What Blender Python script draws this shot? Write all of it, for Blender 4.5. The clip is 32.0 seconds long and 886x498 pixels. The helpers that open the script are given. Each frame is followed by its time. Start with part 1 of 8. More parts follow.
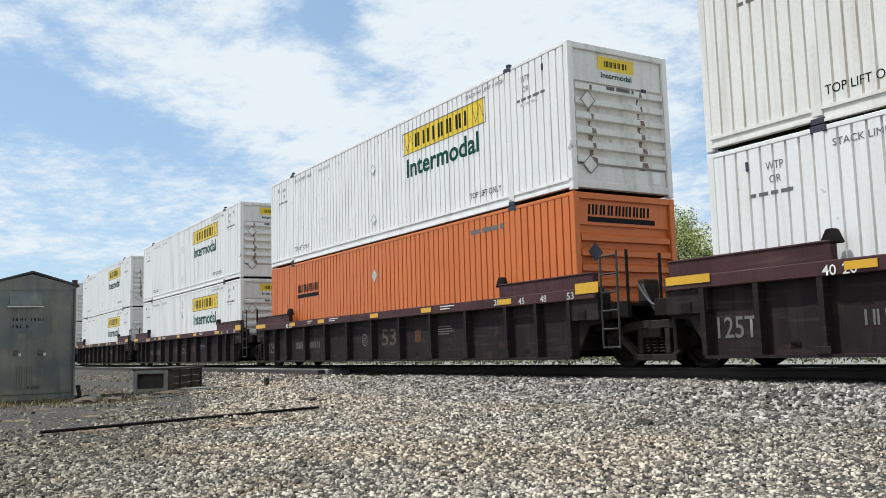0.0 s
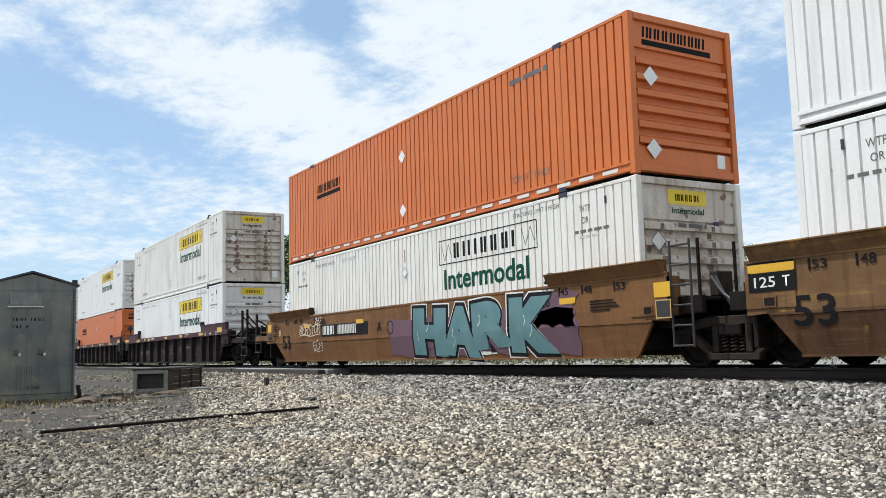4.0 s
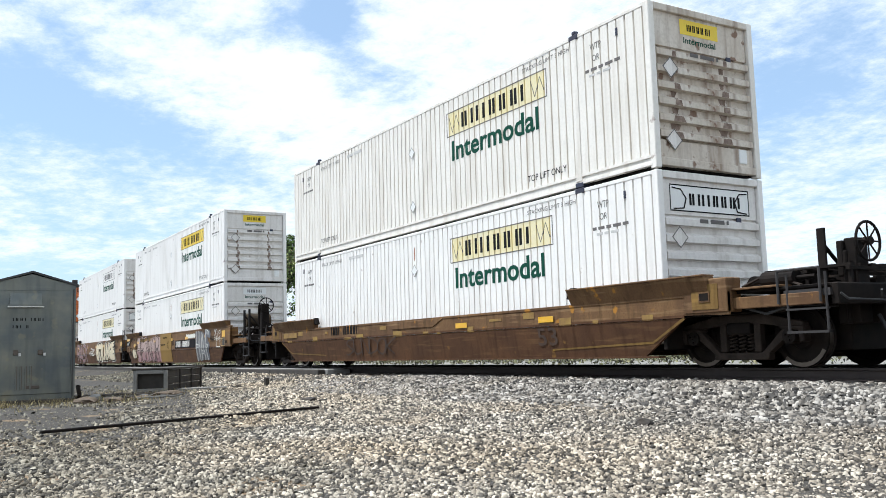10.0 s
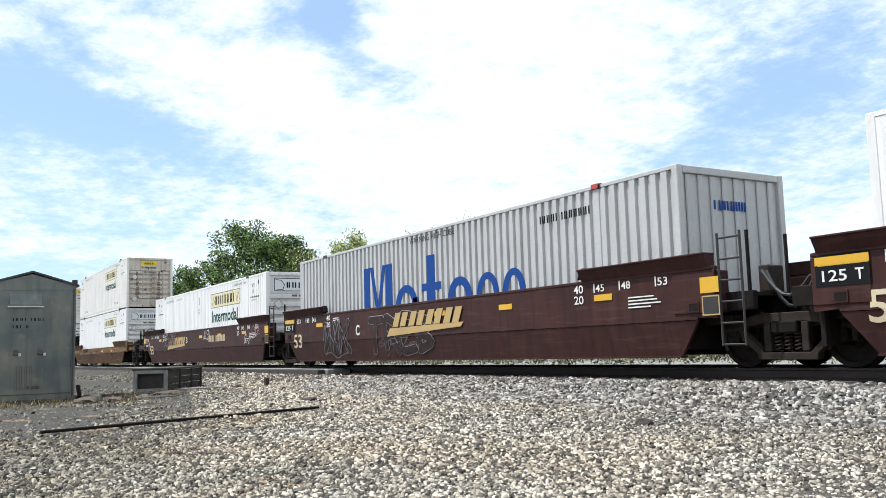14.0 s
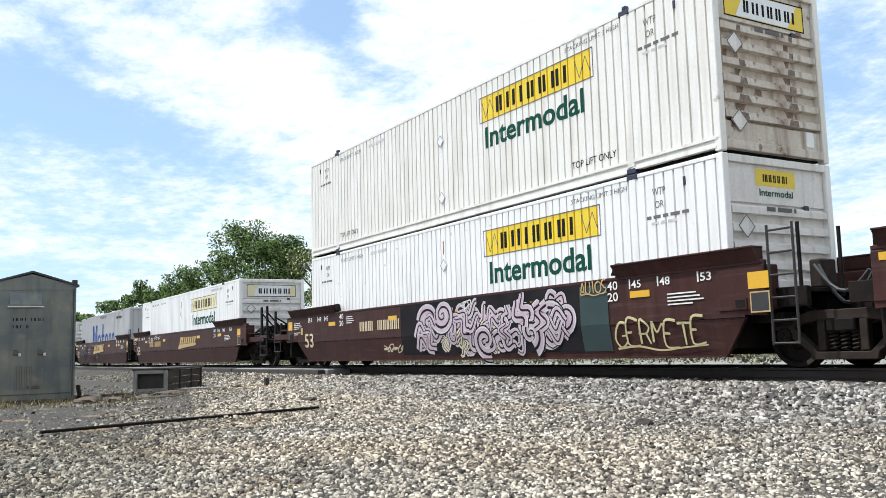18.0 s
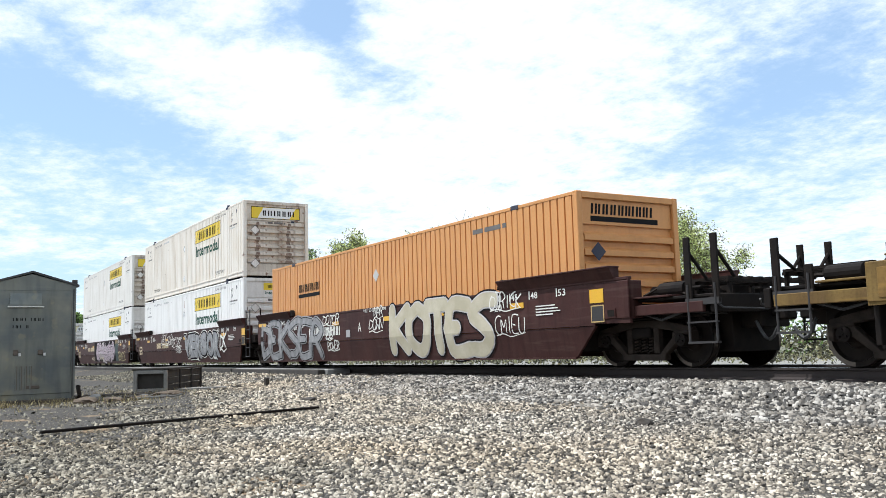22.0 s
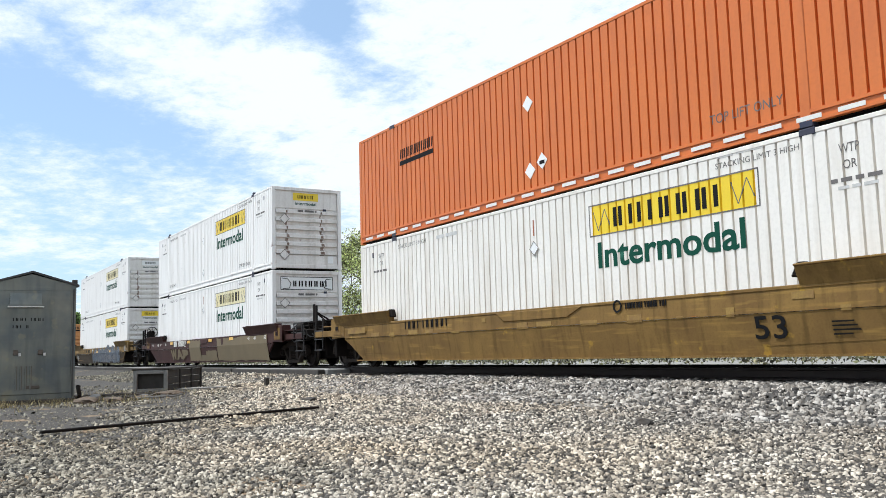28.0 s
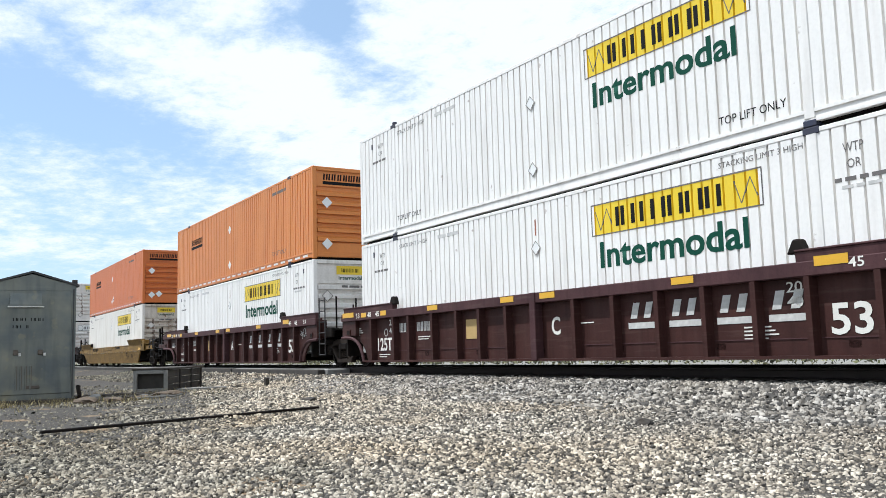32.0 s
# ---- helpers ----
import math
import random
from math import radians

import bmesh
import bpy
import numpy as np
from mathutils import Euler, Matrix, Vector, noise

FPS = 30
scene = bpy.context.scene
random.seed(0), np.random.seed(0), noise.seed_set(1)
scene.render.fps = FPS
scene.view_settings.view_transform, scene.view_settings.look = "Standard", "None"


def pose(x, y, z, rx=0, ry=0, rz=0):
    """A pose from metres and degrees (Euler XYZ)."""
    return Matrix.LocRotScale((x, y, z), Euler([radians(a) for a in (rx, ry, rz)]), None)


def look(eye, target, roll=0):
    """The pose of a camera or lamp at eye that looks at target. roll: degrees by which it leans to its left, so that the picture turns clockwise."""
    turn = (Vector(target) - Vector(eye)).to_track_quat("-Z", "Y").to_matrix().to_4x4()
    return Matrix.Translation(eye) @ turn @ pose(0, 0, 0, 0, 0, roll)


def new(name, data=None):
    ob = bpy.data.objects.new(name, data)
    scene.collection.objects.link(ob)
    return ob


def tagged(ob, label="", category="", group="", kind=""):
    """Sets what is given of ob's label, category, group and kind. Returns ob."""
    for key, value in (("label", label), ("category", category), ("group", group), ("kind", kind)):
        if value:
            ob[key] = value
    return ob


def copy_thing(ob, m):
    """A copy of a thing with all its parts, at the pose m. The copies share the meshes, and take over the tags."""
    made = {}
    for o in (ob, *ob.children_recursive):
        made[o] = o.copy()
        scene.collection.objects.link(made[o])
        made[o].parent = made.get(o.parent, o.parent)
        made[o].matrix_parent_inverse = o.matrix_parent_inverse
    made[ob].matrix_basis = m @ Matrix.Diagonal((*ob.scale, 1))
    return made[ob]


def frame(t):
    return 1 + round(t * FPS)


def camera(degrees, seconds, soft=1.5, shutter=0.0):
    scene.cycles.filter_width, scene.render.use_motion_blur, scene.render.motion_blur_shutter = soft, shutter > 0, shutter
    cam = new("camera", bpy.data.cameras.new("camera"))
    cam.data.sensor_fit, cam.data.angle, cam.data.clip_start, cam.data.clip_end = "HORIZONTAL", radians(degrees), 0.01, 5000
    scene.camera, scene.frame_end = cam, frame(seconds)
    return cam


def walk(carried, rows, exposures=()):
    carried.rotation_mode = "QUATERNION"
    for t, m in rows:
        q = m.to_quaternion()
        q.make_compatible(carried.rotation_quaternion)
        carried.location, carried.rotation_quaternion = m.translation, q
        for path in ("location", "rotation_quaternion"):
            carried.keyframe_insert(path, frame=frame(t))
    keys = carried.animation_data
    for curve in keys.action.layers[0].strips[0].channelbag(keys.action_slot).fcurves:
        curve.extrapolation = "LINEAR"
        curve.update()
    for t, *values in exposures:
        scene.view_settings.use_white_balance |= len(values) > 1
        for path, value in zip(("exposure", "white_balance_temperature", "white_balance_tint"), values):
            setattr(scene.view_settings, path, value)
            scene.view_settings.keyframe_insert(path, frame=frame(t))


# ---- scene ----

# ---- camera: a still camera beside a double-track crossing, low over the gravel ----
cam = camera(53.33, 32.0, soft=0.6)
EXPOSURE = ((0.0, -0.22), (3.0, -0.18), (6.0, 0.0), (10.0, 0.1), (13.0, 0.15), (20.0, 0.12), (25.0, 0.12), (28.0, 0.05), (30.0, 0.0), (32.0, 0.05))
EYE = (0.0, 0.0, 0.39)
VIEW = look(EYE, (EYE[0] - 85.034, EYE[1] + 51.372, EYE[2] + 11.410), -1.59)
walk(cam, [(0.0, VIEW), (32.0, VIEW)], exposures=[(t, s, 6050 if t < 5 else 5980, 8 if t < 5 else 9) for t, s in EXPOSURE])

# ---- light: high sun behind the camera, thin broken cloud ----
SUN_FROM = Vector((-0.26, -0.42, 1.0)).normalized()
sun = new("sun", bpy.data.lights.new("sun", "SUN"))
sun.data.energy, sun.data.angle, sun.data.color = 4.8, radians(0.6), (1.0, 0.97, 0.92)
sun.matrix_world = look(SUN_FROM * 60, (0, 0, 0))


def build_world():
    world = bpy.data.worlds.new("sky")
    scene.world = world
    world.use_nodes = True
    nt = world.node_tree
    nt.nodes.clear()
    N, L = nt.nodes.new, nt.links.new

    def math_node(op, a, b=None, c=None):
        n = N("ShaderNodeMath")
        n.operation = op
        for i, s in enumerate((a, b, c)):
            if s is None:
                continue
            if isinstance(s, (int, float)):
                n.inputs[i].default_value = s
            else:
                L(s, n.inputs[i])
        return n.outputs[0]

    def dot(vec, axis):
        n = N("ShaderNodeVectorMath")
        n.operation = "DOT_PRODUCT"
        L(vec, n.inputs[0])
        n.inputs[1].default_value = axis
        return n.outputs["Value"]

    sky = N("ShaderNodeTexSky")
    sky.sky_type, sky.sun_disc = "NISHITA", False
    sky.sun_elevation = math.asin(SUN_FROM.z)
    sky.sun_rotation = math.atan2(SUN_FROM.x, SUN_FROM.y)
    sky.air_density, sky.dust_density, sky.ozone_density = 1.0, 0.6, 2.0
    tc = N("ShaderNodeTexCoord")
    d = tc.outputs["Generated"]
    # cloud sheet coordinates: where the direction meets a high flat layer
    sep = N("ShaderNodeSeparateXYZ")
    L(d, sep.inputs[0])
    up = math_node("MAXIMUM", sep.outputs[2], 0.0)
    den = math_node("ADD", up, 0.16)
    cx, cy = math_node("DIVIDE", sep.outputs[0], den), math_node("DIVIDE", sep.outputs[1], den)
    com = N("ShaderNodeCombineXYZ")
    L(cx, com.inputs[0])
    L(cy, com.inputs[1])
    big = N("ShaderNodeTexNoise")
    big.inputs["Scale"].default_value, big.inputs["Detail"].default_value = 1.7, 12.0
    big.inputs["Roughness"].default_value, big.inputs["Distortion"].default_value = 0.62, 0.3
    L(com.outputs[0], big.inputs["Vector"])
    fine = N("ShaderNodeTexNoise")
    fine.inputs["Scale"].default_value, fine.inputs["Detail"].default_value = 6.5, 12.0
    fine.inputs["Roughness"].default_value = 0.74
    L(com.outputs[0], fine.inputs["Vector"])
    noise_sum = math_node("MULTIPLY_ADD", fine.outputs["Fac"], 1.5, math_node("MULTIPLY_ADD", big.outputs["Fac"], 1.4, -0.42))
    crisp = N("ShaderNodeTexNoise")
    crisp.inputs["Scale"].default_value, crisp.inputs["Detail"].default_value = 19.0, 8.0
    L(com.outputs[0], crisp.inputs["Vector"])
    noise_sum = math_node("MULTIPLY_ADD", crisp.outputs["Fac"], 0.55, math_node("ADD", noise_sum, -0.275))
    # gaps in the cloud: direction, width across, width up, depth
    fwd = Vector((-0.85034, 0.51372, 0.11410))
    side = Vector((0.51418, 0.85724, -0.02760))
    lift = Vector((0.11199, -0.03520, 0.99309))
    f0 = math_node("MAXIMUM", dot(d, fwd), 0.05)
    u0 = math_node("DIVIDE", dot(d, side), f0)
    v0 = math_node("DIVIDE", dot(d, lift), f0)
    total = noise_sum
    for u, v, wu, wv, turn, k in SKY_GAPS:
        du, dv = math_node("SUBTRACT", u0, u), math_node("SUBTRACT", v0, v)
        ca, sa = math.cos(radians(turn)), math.sin(radians(turn))
        a = math_node("DIVIDE", math_node("MULTIPLY_ADD", dv, sa, math_node("MULTIPLY", du, ca)), wu)
        b = math_node("DIVIDE", math_node("MULTIPLY_ADD", dv, ca, math_node("MULTIPLY", du, -sa)), wv)
        r2 = math_node("ADD", math_node("MULTIPLY", a, a), math_node("MULTIPLY", b, b))
        g = math_node("POWER", 2.718, math_node("MULTIPLY", r2, -1.0))
        total = math_node("MULTIPLY_ADD", g, -k, total)
    ramp = N("ShaderNodeMapRange")
    ramp.interpolation_type = "SMOOTHSTEP"
    ramp.inputs["From Min"].default_value, ramp.inputs["From Max"].default_value = 0.48, 1.26
    L(total, ramp.inputs["Value"])
    tint = N("ShaderNodeMix")
    tint.data_type = "RGBA"
    tint.inputs["A"].default_value, tint.inputs["B"].default_value = (0.62, 0.81, 1.0, 1), (0.99, 1.02, 1.02, 1)
    L(ramp.outputs[0], tint.inputs["Factor"])
    cloud = N("ShaderNodeBackground")
    cloud.inputs["Strength"].default_value = 1.0
    L(tint.outputs["Result"], cloud.inputs["Color"])
    blue = N("ShaderNodeBackground")
    blue.inputs["Strength"].default_value = 0.15
    L(sky.outputs[0], blue.inputs["Color"])
    mix = N("ShaderNodeMixShader")
    fac = math_node("MULTIPLY_ADD", ramp.outputs[0], 0.55, 0.45)
    L(fac, mix.inputs["Fac"])
    L(blue.outputs[0], mix.inputs[1])
    L(cloud.outputs[0], mix.inputs[2])
    out = N("ShaderNodeOutputWorld")
    L(mix.outputs[0], out.inputs["Surface"])


SKY_GAPS = [(-0.387, 0.145, 0.20, 0.032, -20, 0.60), (-0.47, 0.165, 0.10, 0.04, -15, 0.35), (-0.43, 0.244, 0.10, 0.017, -38, 0.40),
            (-0.115, 0.24, 0.025, 0.07, 15, 0.48), (-0.07, 0.19, 0.06, 0.03, 0, 0.36), (-0.15, 0.255, 0.05, 0.03, 0, 0.25), (-0.15, 0.265, 0.05, 0.02, 0, 0.25),
            (0.43, 0.21, 0.16, 0.07, 20, 0.34), (0.38, 0.13, 0.20, 0.10, 25, 0.20), (0.30, 0.13, 0.12, 0.03, 28, 0.22), (0.40, 0.05, 0.10, 0.03, 20, 0.12),
            (-0.46, -0.03, 0.12, 0.018, 0, 0.26), (-0.42, 0.06, 0.24, 0.14, 0, 0.30), (-0.18, 0.15, 0.12, 0.08, 0, -0.20), (0.07, 0.12, 0.22, 0.10, 0, -0.17), (0.15, 0.0, 0.5, 0.05, 0, -0.12),
            (0.0, 0.12, 0.75, 0.35, 0, -0.12)]
build_world()

# ---- materials ----


def surface(name, base, other=None, rough=0.6, metal=0.0, scale=2.0, amount=0.5, fine=30.0, bump=0.15, streak=0.0, streak_colour=(0.12, 0.08, 0.05),
            spots=0.0, spot_colour=(0.16, 0.07, 0.03), random=0.0, island=0.0, threshold=0.62, gloss=0.5, scrape=0.0, scrape_colour=(0.2, 0.16, 0.12), thin=0.0, yard=False):
    """Painted or natural surface: two-scale mottling, fine bump, vertical run-off streaks, rust spots."""
    m = bpy.data.materials.new(name)
    m.use_nodes = True
    nt = m.node_tree
    N, L = nt.nodes.new, nt.links.new
    bsdf = nt.nodes["Principled BSDF"]
    bsdf.inputs["Roughness"].default_value, bsdf.inputs["Metallic"].default_value = rough, metal
    bsdf.inputs["Specular IOR Level"].default_value = gloss
    tc = N("ShaderNodeTexCoord")
    obj = tc.outputs["Object"]

    def noise_at(s, detail=5.0, stretch=None):
        n = N("ShaderNodeTexNoise")
        n.inputs["Scale"].default_value, n.inputs["Detail"].default_value = s, detail
        v = obj
        if stretch:
            mp = N("ShaderNodeMapping")
            mp.inputs["Scale"].default_value = stretch
            L(obj, mp.inputs["Vector"])
            v = mp.outputs[0]
        L(v, n.inputs["Vector"])
        return n.outputs["Fac"]

    def ramp_of(sock, lo, hi):
        r = N("ShaderNodeMapRange")
        r.inputs["From Min"].default_value, r.inputs["From Max"].default_value = lo, hi
        L(sock, r.inputs["Value"])
        return r.outputs[0]

    def mix(fac, a, b):
        x = N("ShaderNodeMix")
        x.data_type = "RGBA"
        for sock, val in ((x.inputs["Factor"], fac), (x.inputs["A"], a), (x.inputs["B"], b)):
            if isinstance(val, tuple):
                sock.default_value = (*val, 1)
            elif isinstance(val, (int, float)):
                sock.default_value = val
            else:
                L(val, sock)
        return x.outputs["Result"]

    def times(sock, k):
        x = N("ShaderNodeMath")
        x.operation = "MULTIPLY"
        L(sock, x.inputs[0])
        x.inputs[1].default_value = k
        return x.outputs[0]

    other = other or tuple(c * 0.7 for c in base)
    grain = noise_at(fine, 3.0)
    col = mix(times(ramp_of(noise_at(scale), 0.35, 0.7), amount), base, other)
    col = mix(times(ramp_of(grain, 0.45, 0.8), amount * 0.5), col, tuple(c * 0.75 for c in other))
    if streak:
        col = mix(times(ramp_of(noise_at(1.0, 4.0, (5.0, 5.0, 0.35)), 0.5, 0.75), streak), col, streak_colour)
    if scrape:
        col = mix(times(ramp_of(noise_at(1.0, 6.0, (1.1, 1.1, 13.0)), 0.56, 0.72), scrape), col, scrape_colour)
        col = mix(times(ramp_of(noise_at(1.0, 8.0, (7.0, 7.0, 0.9)), 0.5, 0.7), scrape), col, tuple(c * 0.35 for c in base))
    if spots:
        col = mix(times(ramp_of(noise_at(3.3, 8.0), threshold, threshold + 0.06), spots), col, spot_colour)
    if random:
        info = N("ShaderNodeObjectInfo")
        hsv = N("ShaderNodeHueSaturation")
        L(ramp_of(info.outputs["Random"], -1.0 / random + 0.5, 1.0 / random + 0.5), hsv.inputs["Value"])
        hsv.inputs["Saturation"].default_value = 1.0
        r = hsv.inputs["Value"].links[0].from_node
        r.inputs["From Min"].default_value, r.inputs["From Max"].default_value = 0.0, 1.0
        r.inputs["To Min"].default_value, r.inputs["To Max"].default_value = 1.0 - random, 1.0 + random
        L(col, hsv.inputs["Color"])
        col = hsv.outputs[0]
    if island:
        geo = N("ShaderNodeNewGeometry")
        cr = N("ShaderNodeValToRGB")
        cr.color_ramp.interpolation = "LINEAR"
        stops = ((0.0, (0.12, 0.118, 0.12)), (0.3, (0.36, 0.35, 0.34)), (0.5, (0.74, 0.70, 0.645)), (0.75, (1.15, 1.12, 1.07)), (1.0, (1.95, 1.92, 1.86))) if island >= 1.0 else ((0.0, (0.10, 0.09, 0.085)), (0.28, (0.28, 0.26, 0.23)), (0.44, (0.62, 0.60, 0.57)), (0.62, (1.05, 0.96, 0.82)), (0.80, (1.6, 1.58, 1.52)), (1.0, (2.5, 2.45, 2.3)))
        while len(cr.color_ramp.elements) < len(stops):
            cr.color_ramp.elements.new(0.5)
        for e, (p, k) in zip(cr.color_ramp.elements, stops):
            e.position, e.color = p, (0.4 * k[0], 0.4 * k[1], 0.4 * k[2], 1)
        L(geo.outputs["Random Per Island"], cr.inputs[0])
        x = N("ShaderNodeMix")
        x.data_type, x.blend_type, x.clamp_result = "RGBA", "MULTIPLY", False
        x.inputs["Factor"].default_value = 1.0
        L(col, x.inputs["A"])
        dbl = N("ShaderNodeVectorMath")
        dbl.operation = "SCALE"
        L(cr.outputs[0], dbl.inputs[0])
        dbl.inputs["Scale"].default_value = 2.5
        L(dbl.outputs[0], x.inputs["B"])
        col = x.outputs["Result"]
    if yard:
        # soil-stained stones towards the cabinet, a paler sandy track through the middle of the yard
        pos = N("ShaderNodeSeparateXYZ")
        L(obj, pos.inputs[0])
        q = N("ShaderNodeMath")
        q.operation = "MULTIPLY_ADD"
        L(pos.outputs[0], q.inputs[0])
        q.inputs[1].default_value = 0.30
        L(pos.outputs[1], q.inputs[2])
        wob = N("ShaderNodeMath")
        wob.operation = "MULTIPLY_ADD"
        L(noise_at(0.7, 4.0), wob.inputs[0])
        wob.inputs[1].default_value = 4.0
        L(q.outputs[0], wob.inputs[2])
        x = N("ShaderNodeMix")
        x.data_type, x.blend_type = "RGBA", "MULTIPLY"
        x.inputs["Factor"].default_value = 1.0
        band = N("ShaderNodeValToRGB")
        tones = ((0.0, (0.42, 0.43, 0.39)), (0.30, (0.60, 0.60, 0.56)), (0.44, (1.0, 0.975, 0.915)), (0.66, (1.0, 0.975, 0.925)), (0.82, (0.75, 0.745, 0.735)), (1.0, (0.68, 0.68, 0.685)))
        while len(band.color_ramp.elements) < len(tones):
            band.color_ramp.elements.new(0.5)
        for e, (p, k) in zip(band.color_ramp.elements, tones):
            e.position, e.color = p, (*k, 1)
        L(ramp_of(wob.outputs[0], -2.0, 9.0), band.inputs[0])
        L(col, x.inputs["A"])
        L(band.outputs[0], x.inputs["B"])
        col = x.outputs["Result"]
    L(col, bsdf.inputs["Base Color"])
    if thin:
        glow = N("ShaderNodeBsdfTranslucent")
        L(col, glow.inputs["Color"])
        both = N("ShaderNodeMixShader")
        both.inputs["Fac"].default_value = thin
        L(bsdf.outputs[0], both.inputs[1])
        L(glow.outputs[0], both.inputs[2])
        L(both.outputs[0], nt.nodes["Material Output"].inputs["Surface"])
    if bump:
        b = N("ShaderNodeBump")
        b.inputs["Strength"].default_value, b.inputs["Distance"].default_value = bump, 0.01
        L(grain, b.inputs["Height"])
        L(b.outputs[0], bsdf.inputs["Normal"])
    return m


M_WHITE = surface("white container paint", (0.86, 0.837, 0.80), (0.75, 0.725, 0.685), rough=0.45, scale=0.8, amount=0.35, fine=18, bump=0.05, streak=0.28, streak_colour=(0.42, 0.37, 0.32), spots=0.55, threshold=0.685)
M_AGED = surface("aged white container paint", (0.83, 0.795, 0.735), (0.71, 0.67, 0.60), rough=0.55, scale=0.9, amount=0.5, fine=18, bump=0.06, streak=0.35, streak_colour=(0.38, 0.30, 0.20), spots=0.6, threshold=0.71)
M_CREAM = surface("rust-streaked cream container paint", (0.82, 0.765, 0.68), (0.72, 0.63, 0.51), rough=0.55, scale=0.9, amount=0.5, fine=18, bump=0.06, streak=0.42, streak_colour=(0.50, 0.34, 0.18), spots=0.8, threshold=0.69)
M_ENDWALL = surface("grimy white front wall paint", (0.80, 0.765, 0.725), (0.66, 0.62, 0.57), rough=0.6, scale=1.2, amount=0.7, fine=18, bump=0.06, streak=0.45, streak_colour=(0.30, 0.25, 0.19), spots=0.5, threshold=0.70)
M_ENDRUST = surface("rust-streaked white front wall paint", (0.70, 0.645, 0.57), (0.50, 0.42, 0.33), rough=0.6, scale=1.1, amount=0.9, fine=18, bump=0.06, streak=0.9, streak_colour=(0.20, 0.12, 0.07), spots=0.85, threshold=0.60)
M_ORANGE = surface("orange container paint", (0.63, 0.165, 0.03), (0.53, 0.13, 0.03), rough=0.45, scale=0.9, amount=0.5, fine=18, bump=0.05, streak=0.2, streak_colour=(0.30, 0.08, 0.03))
M_AMBER = surface("bright amber container paint", (0.66, 0.225, 0.045), (0.57, 0.185, 0.04), rough=0.45, scale=0.9, amount=0.5, fine=18, bump=0.05, streak=0.2, streak_colour=(0.30, 0.10, 0.03))
M_OCHRE = surface("faded orange container paint", (0.63, 0.295, 0.095), (0.55, 0.245, 0.078), rough=0.5, scale=0.9, amount=0.5, fine=18, bump=0.05, streak=0.25, streak_colour=(0.32, 0.13, 0.05))
M_GREY = surface("light grey container paint", (0.52, 0.51, 0.495), (0.41, 0.40, 0.385), rough=0.5, scale=0.9, amount=0.5, fine=18, bump=0.05, streak=0.25, streak_colour=(0.25, 0.22, 0.2))
M_YELLOW = surface("yellow sign vinyl", (0.80, 0.58, 0.02), (0.72, 0.50, 0.03), rough=0.4, amount=0.4, bump=0.0)
M_PALE = surface("sun-bleached yellow vinyl", (0.78, 0.68, 0.36), (0.80, 0.74, 0.55), rough=0.5, amount=0.9, bump=0.0)
M_GREEN = surface("dark green lettering", (0.008, 0.062, 0.040), (0.012, 0.08, 0.052), gloss=0.12, rough=0.7, amount=0.4, bump=0.0)
M_BLACK = surface("black lettering", (0.008, 0.008, 0.009), (0.02, 0.02, 0.02), gloss=0.12, rough=0.7, amount=0.4, bump=0.0)
M_FAINT = surface("worn dark lettering", (0.13, 0.12, 0.115), (0.25, 0.24, 0.225), gloss=0.12, rough=0.7, amount=0.6, bump=0.0)
M_PRINT = surface("faded grey stencil", (0.46, 0.45, 0.43), (0.64, 0.63, 0.60), rough=0.6, amount=0.8, scale=9, bump=0.0)
M_TAPE = surface("greyed reflective tape", (0.60, 0.58, 0.55), (0.70, 0.68, 0.65), rough=0.5, amount=0.8, scale=6, bump=0.0)
M_GRIME53 = surface("rust-stained tan lettering", (0.11, 0.075, 0.05), (0.06, 0.042, 0.03), rough=0.7, amount=0.9, scale=8, bump=0.0)
M_BLUE = surface("blue lettering", (0.016, 0.06, 0.24), (0.02, 0.065, 0.21), gloss=0.12, rough=0.7, amount=0.3, bump=0.0)
M_MARK = surface("white lettering", (0.78, 0.76, 0.70), (0.6, 0.58, 0.52), rough=0.6, amount=0.5, bump=0.0)
M_SANDMARK = surface("sand-coloured lettering", (0.66, 0.54, 0.34), (0.55, 0.44, 0.28), rough=0.6, amount=0.5, bump=0.0)
M_GOLD = surface("tan yellow lettering", (0.50, 0.34, 0.13), (0.38, 0.26, 0.12), rough=0.6, amount=0.5, bump=0.0)
M_REFLECT = surface("yellow reflector tape", (0.72, 0.40, 0.02), (0.60, 0.33, 0.03), rough=0.35, amount=0.5, bump=0.0)
M_CASTING = surface("blue-black steel casting", (0.035, 0.042, 0.075), (0.07, 0.06, 0.06), rough=0.6, metal=0.3, amount=0.6)
M_PLACARD = surface("white placard", (0.82, 0.82, 0.80), (0.72, 0.72, 0.70), rough=0.5, amount=0.3, bump=0.0)
M_REDMARK = surface("red marking", (0.45, 0.06, 0.03), (0.4, 0.08, 0.04), rough=0.5, amount=0.3, bump=0.0)

M_REDSTREAK = surface("rust-red paint line", (0.34, 0.11, 0.05), (0.28, 0.13, 0.08), rough=0.6, amount=0.6, bump=0.0)

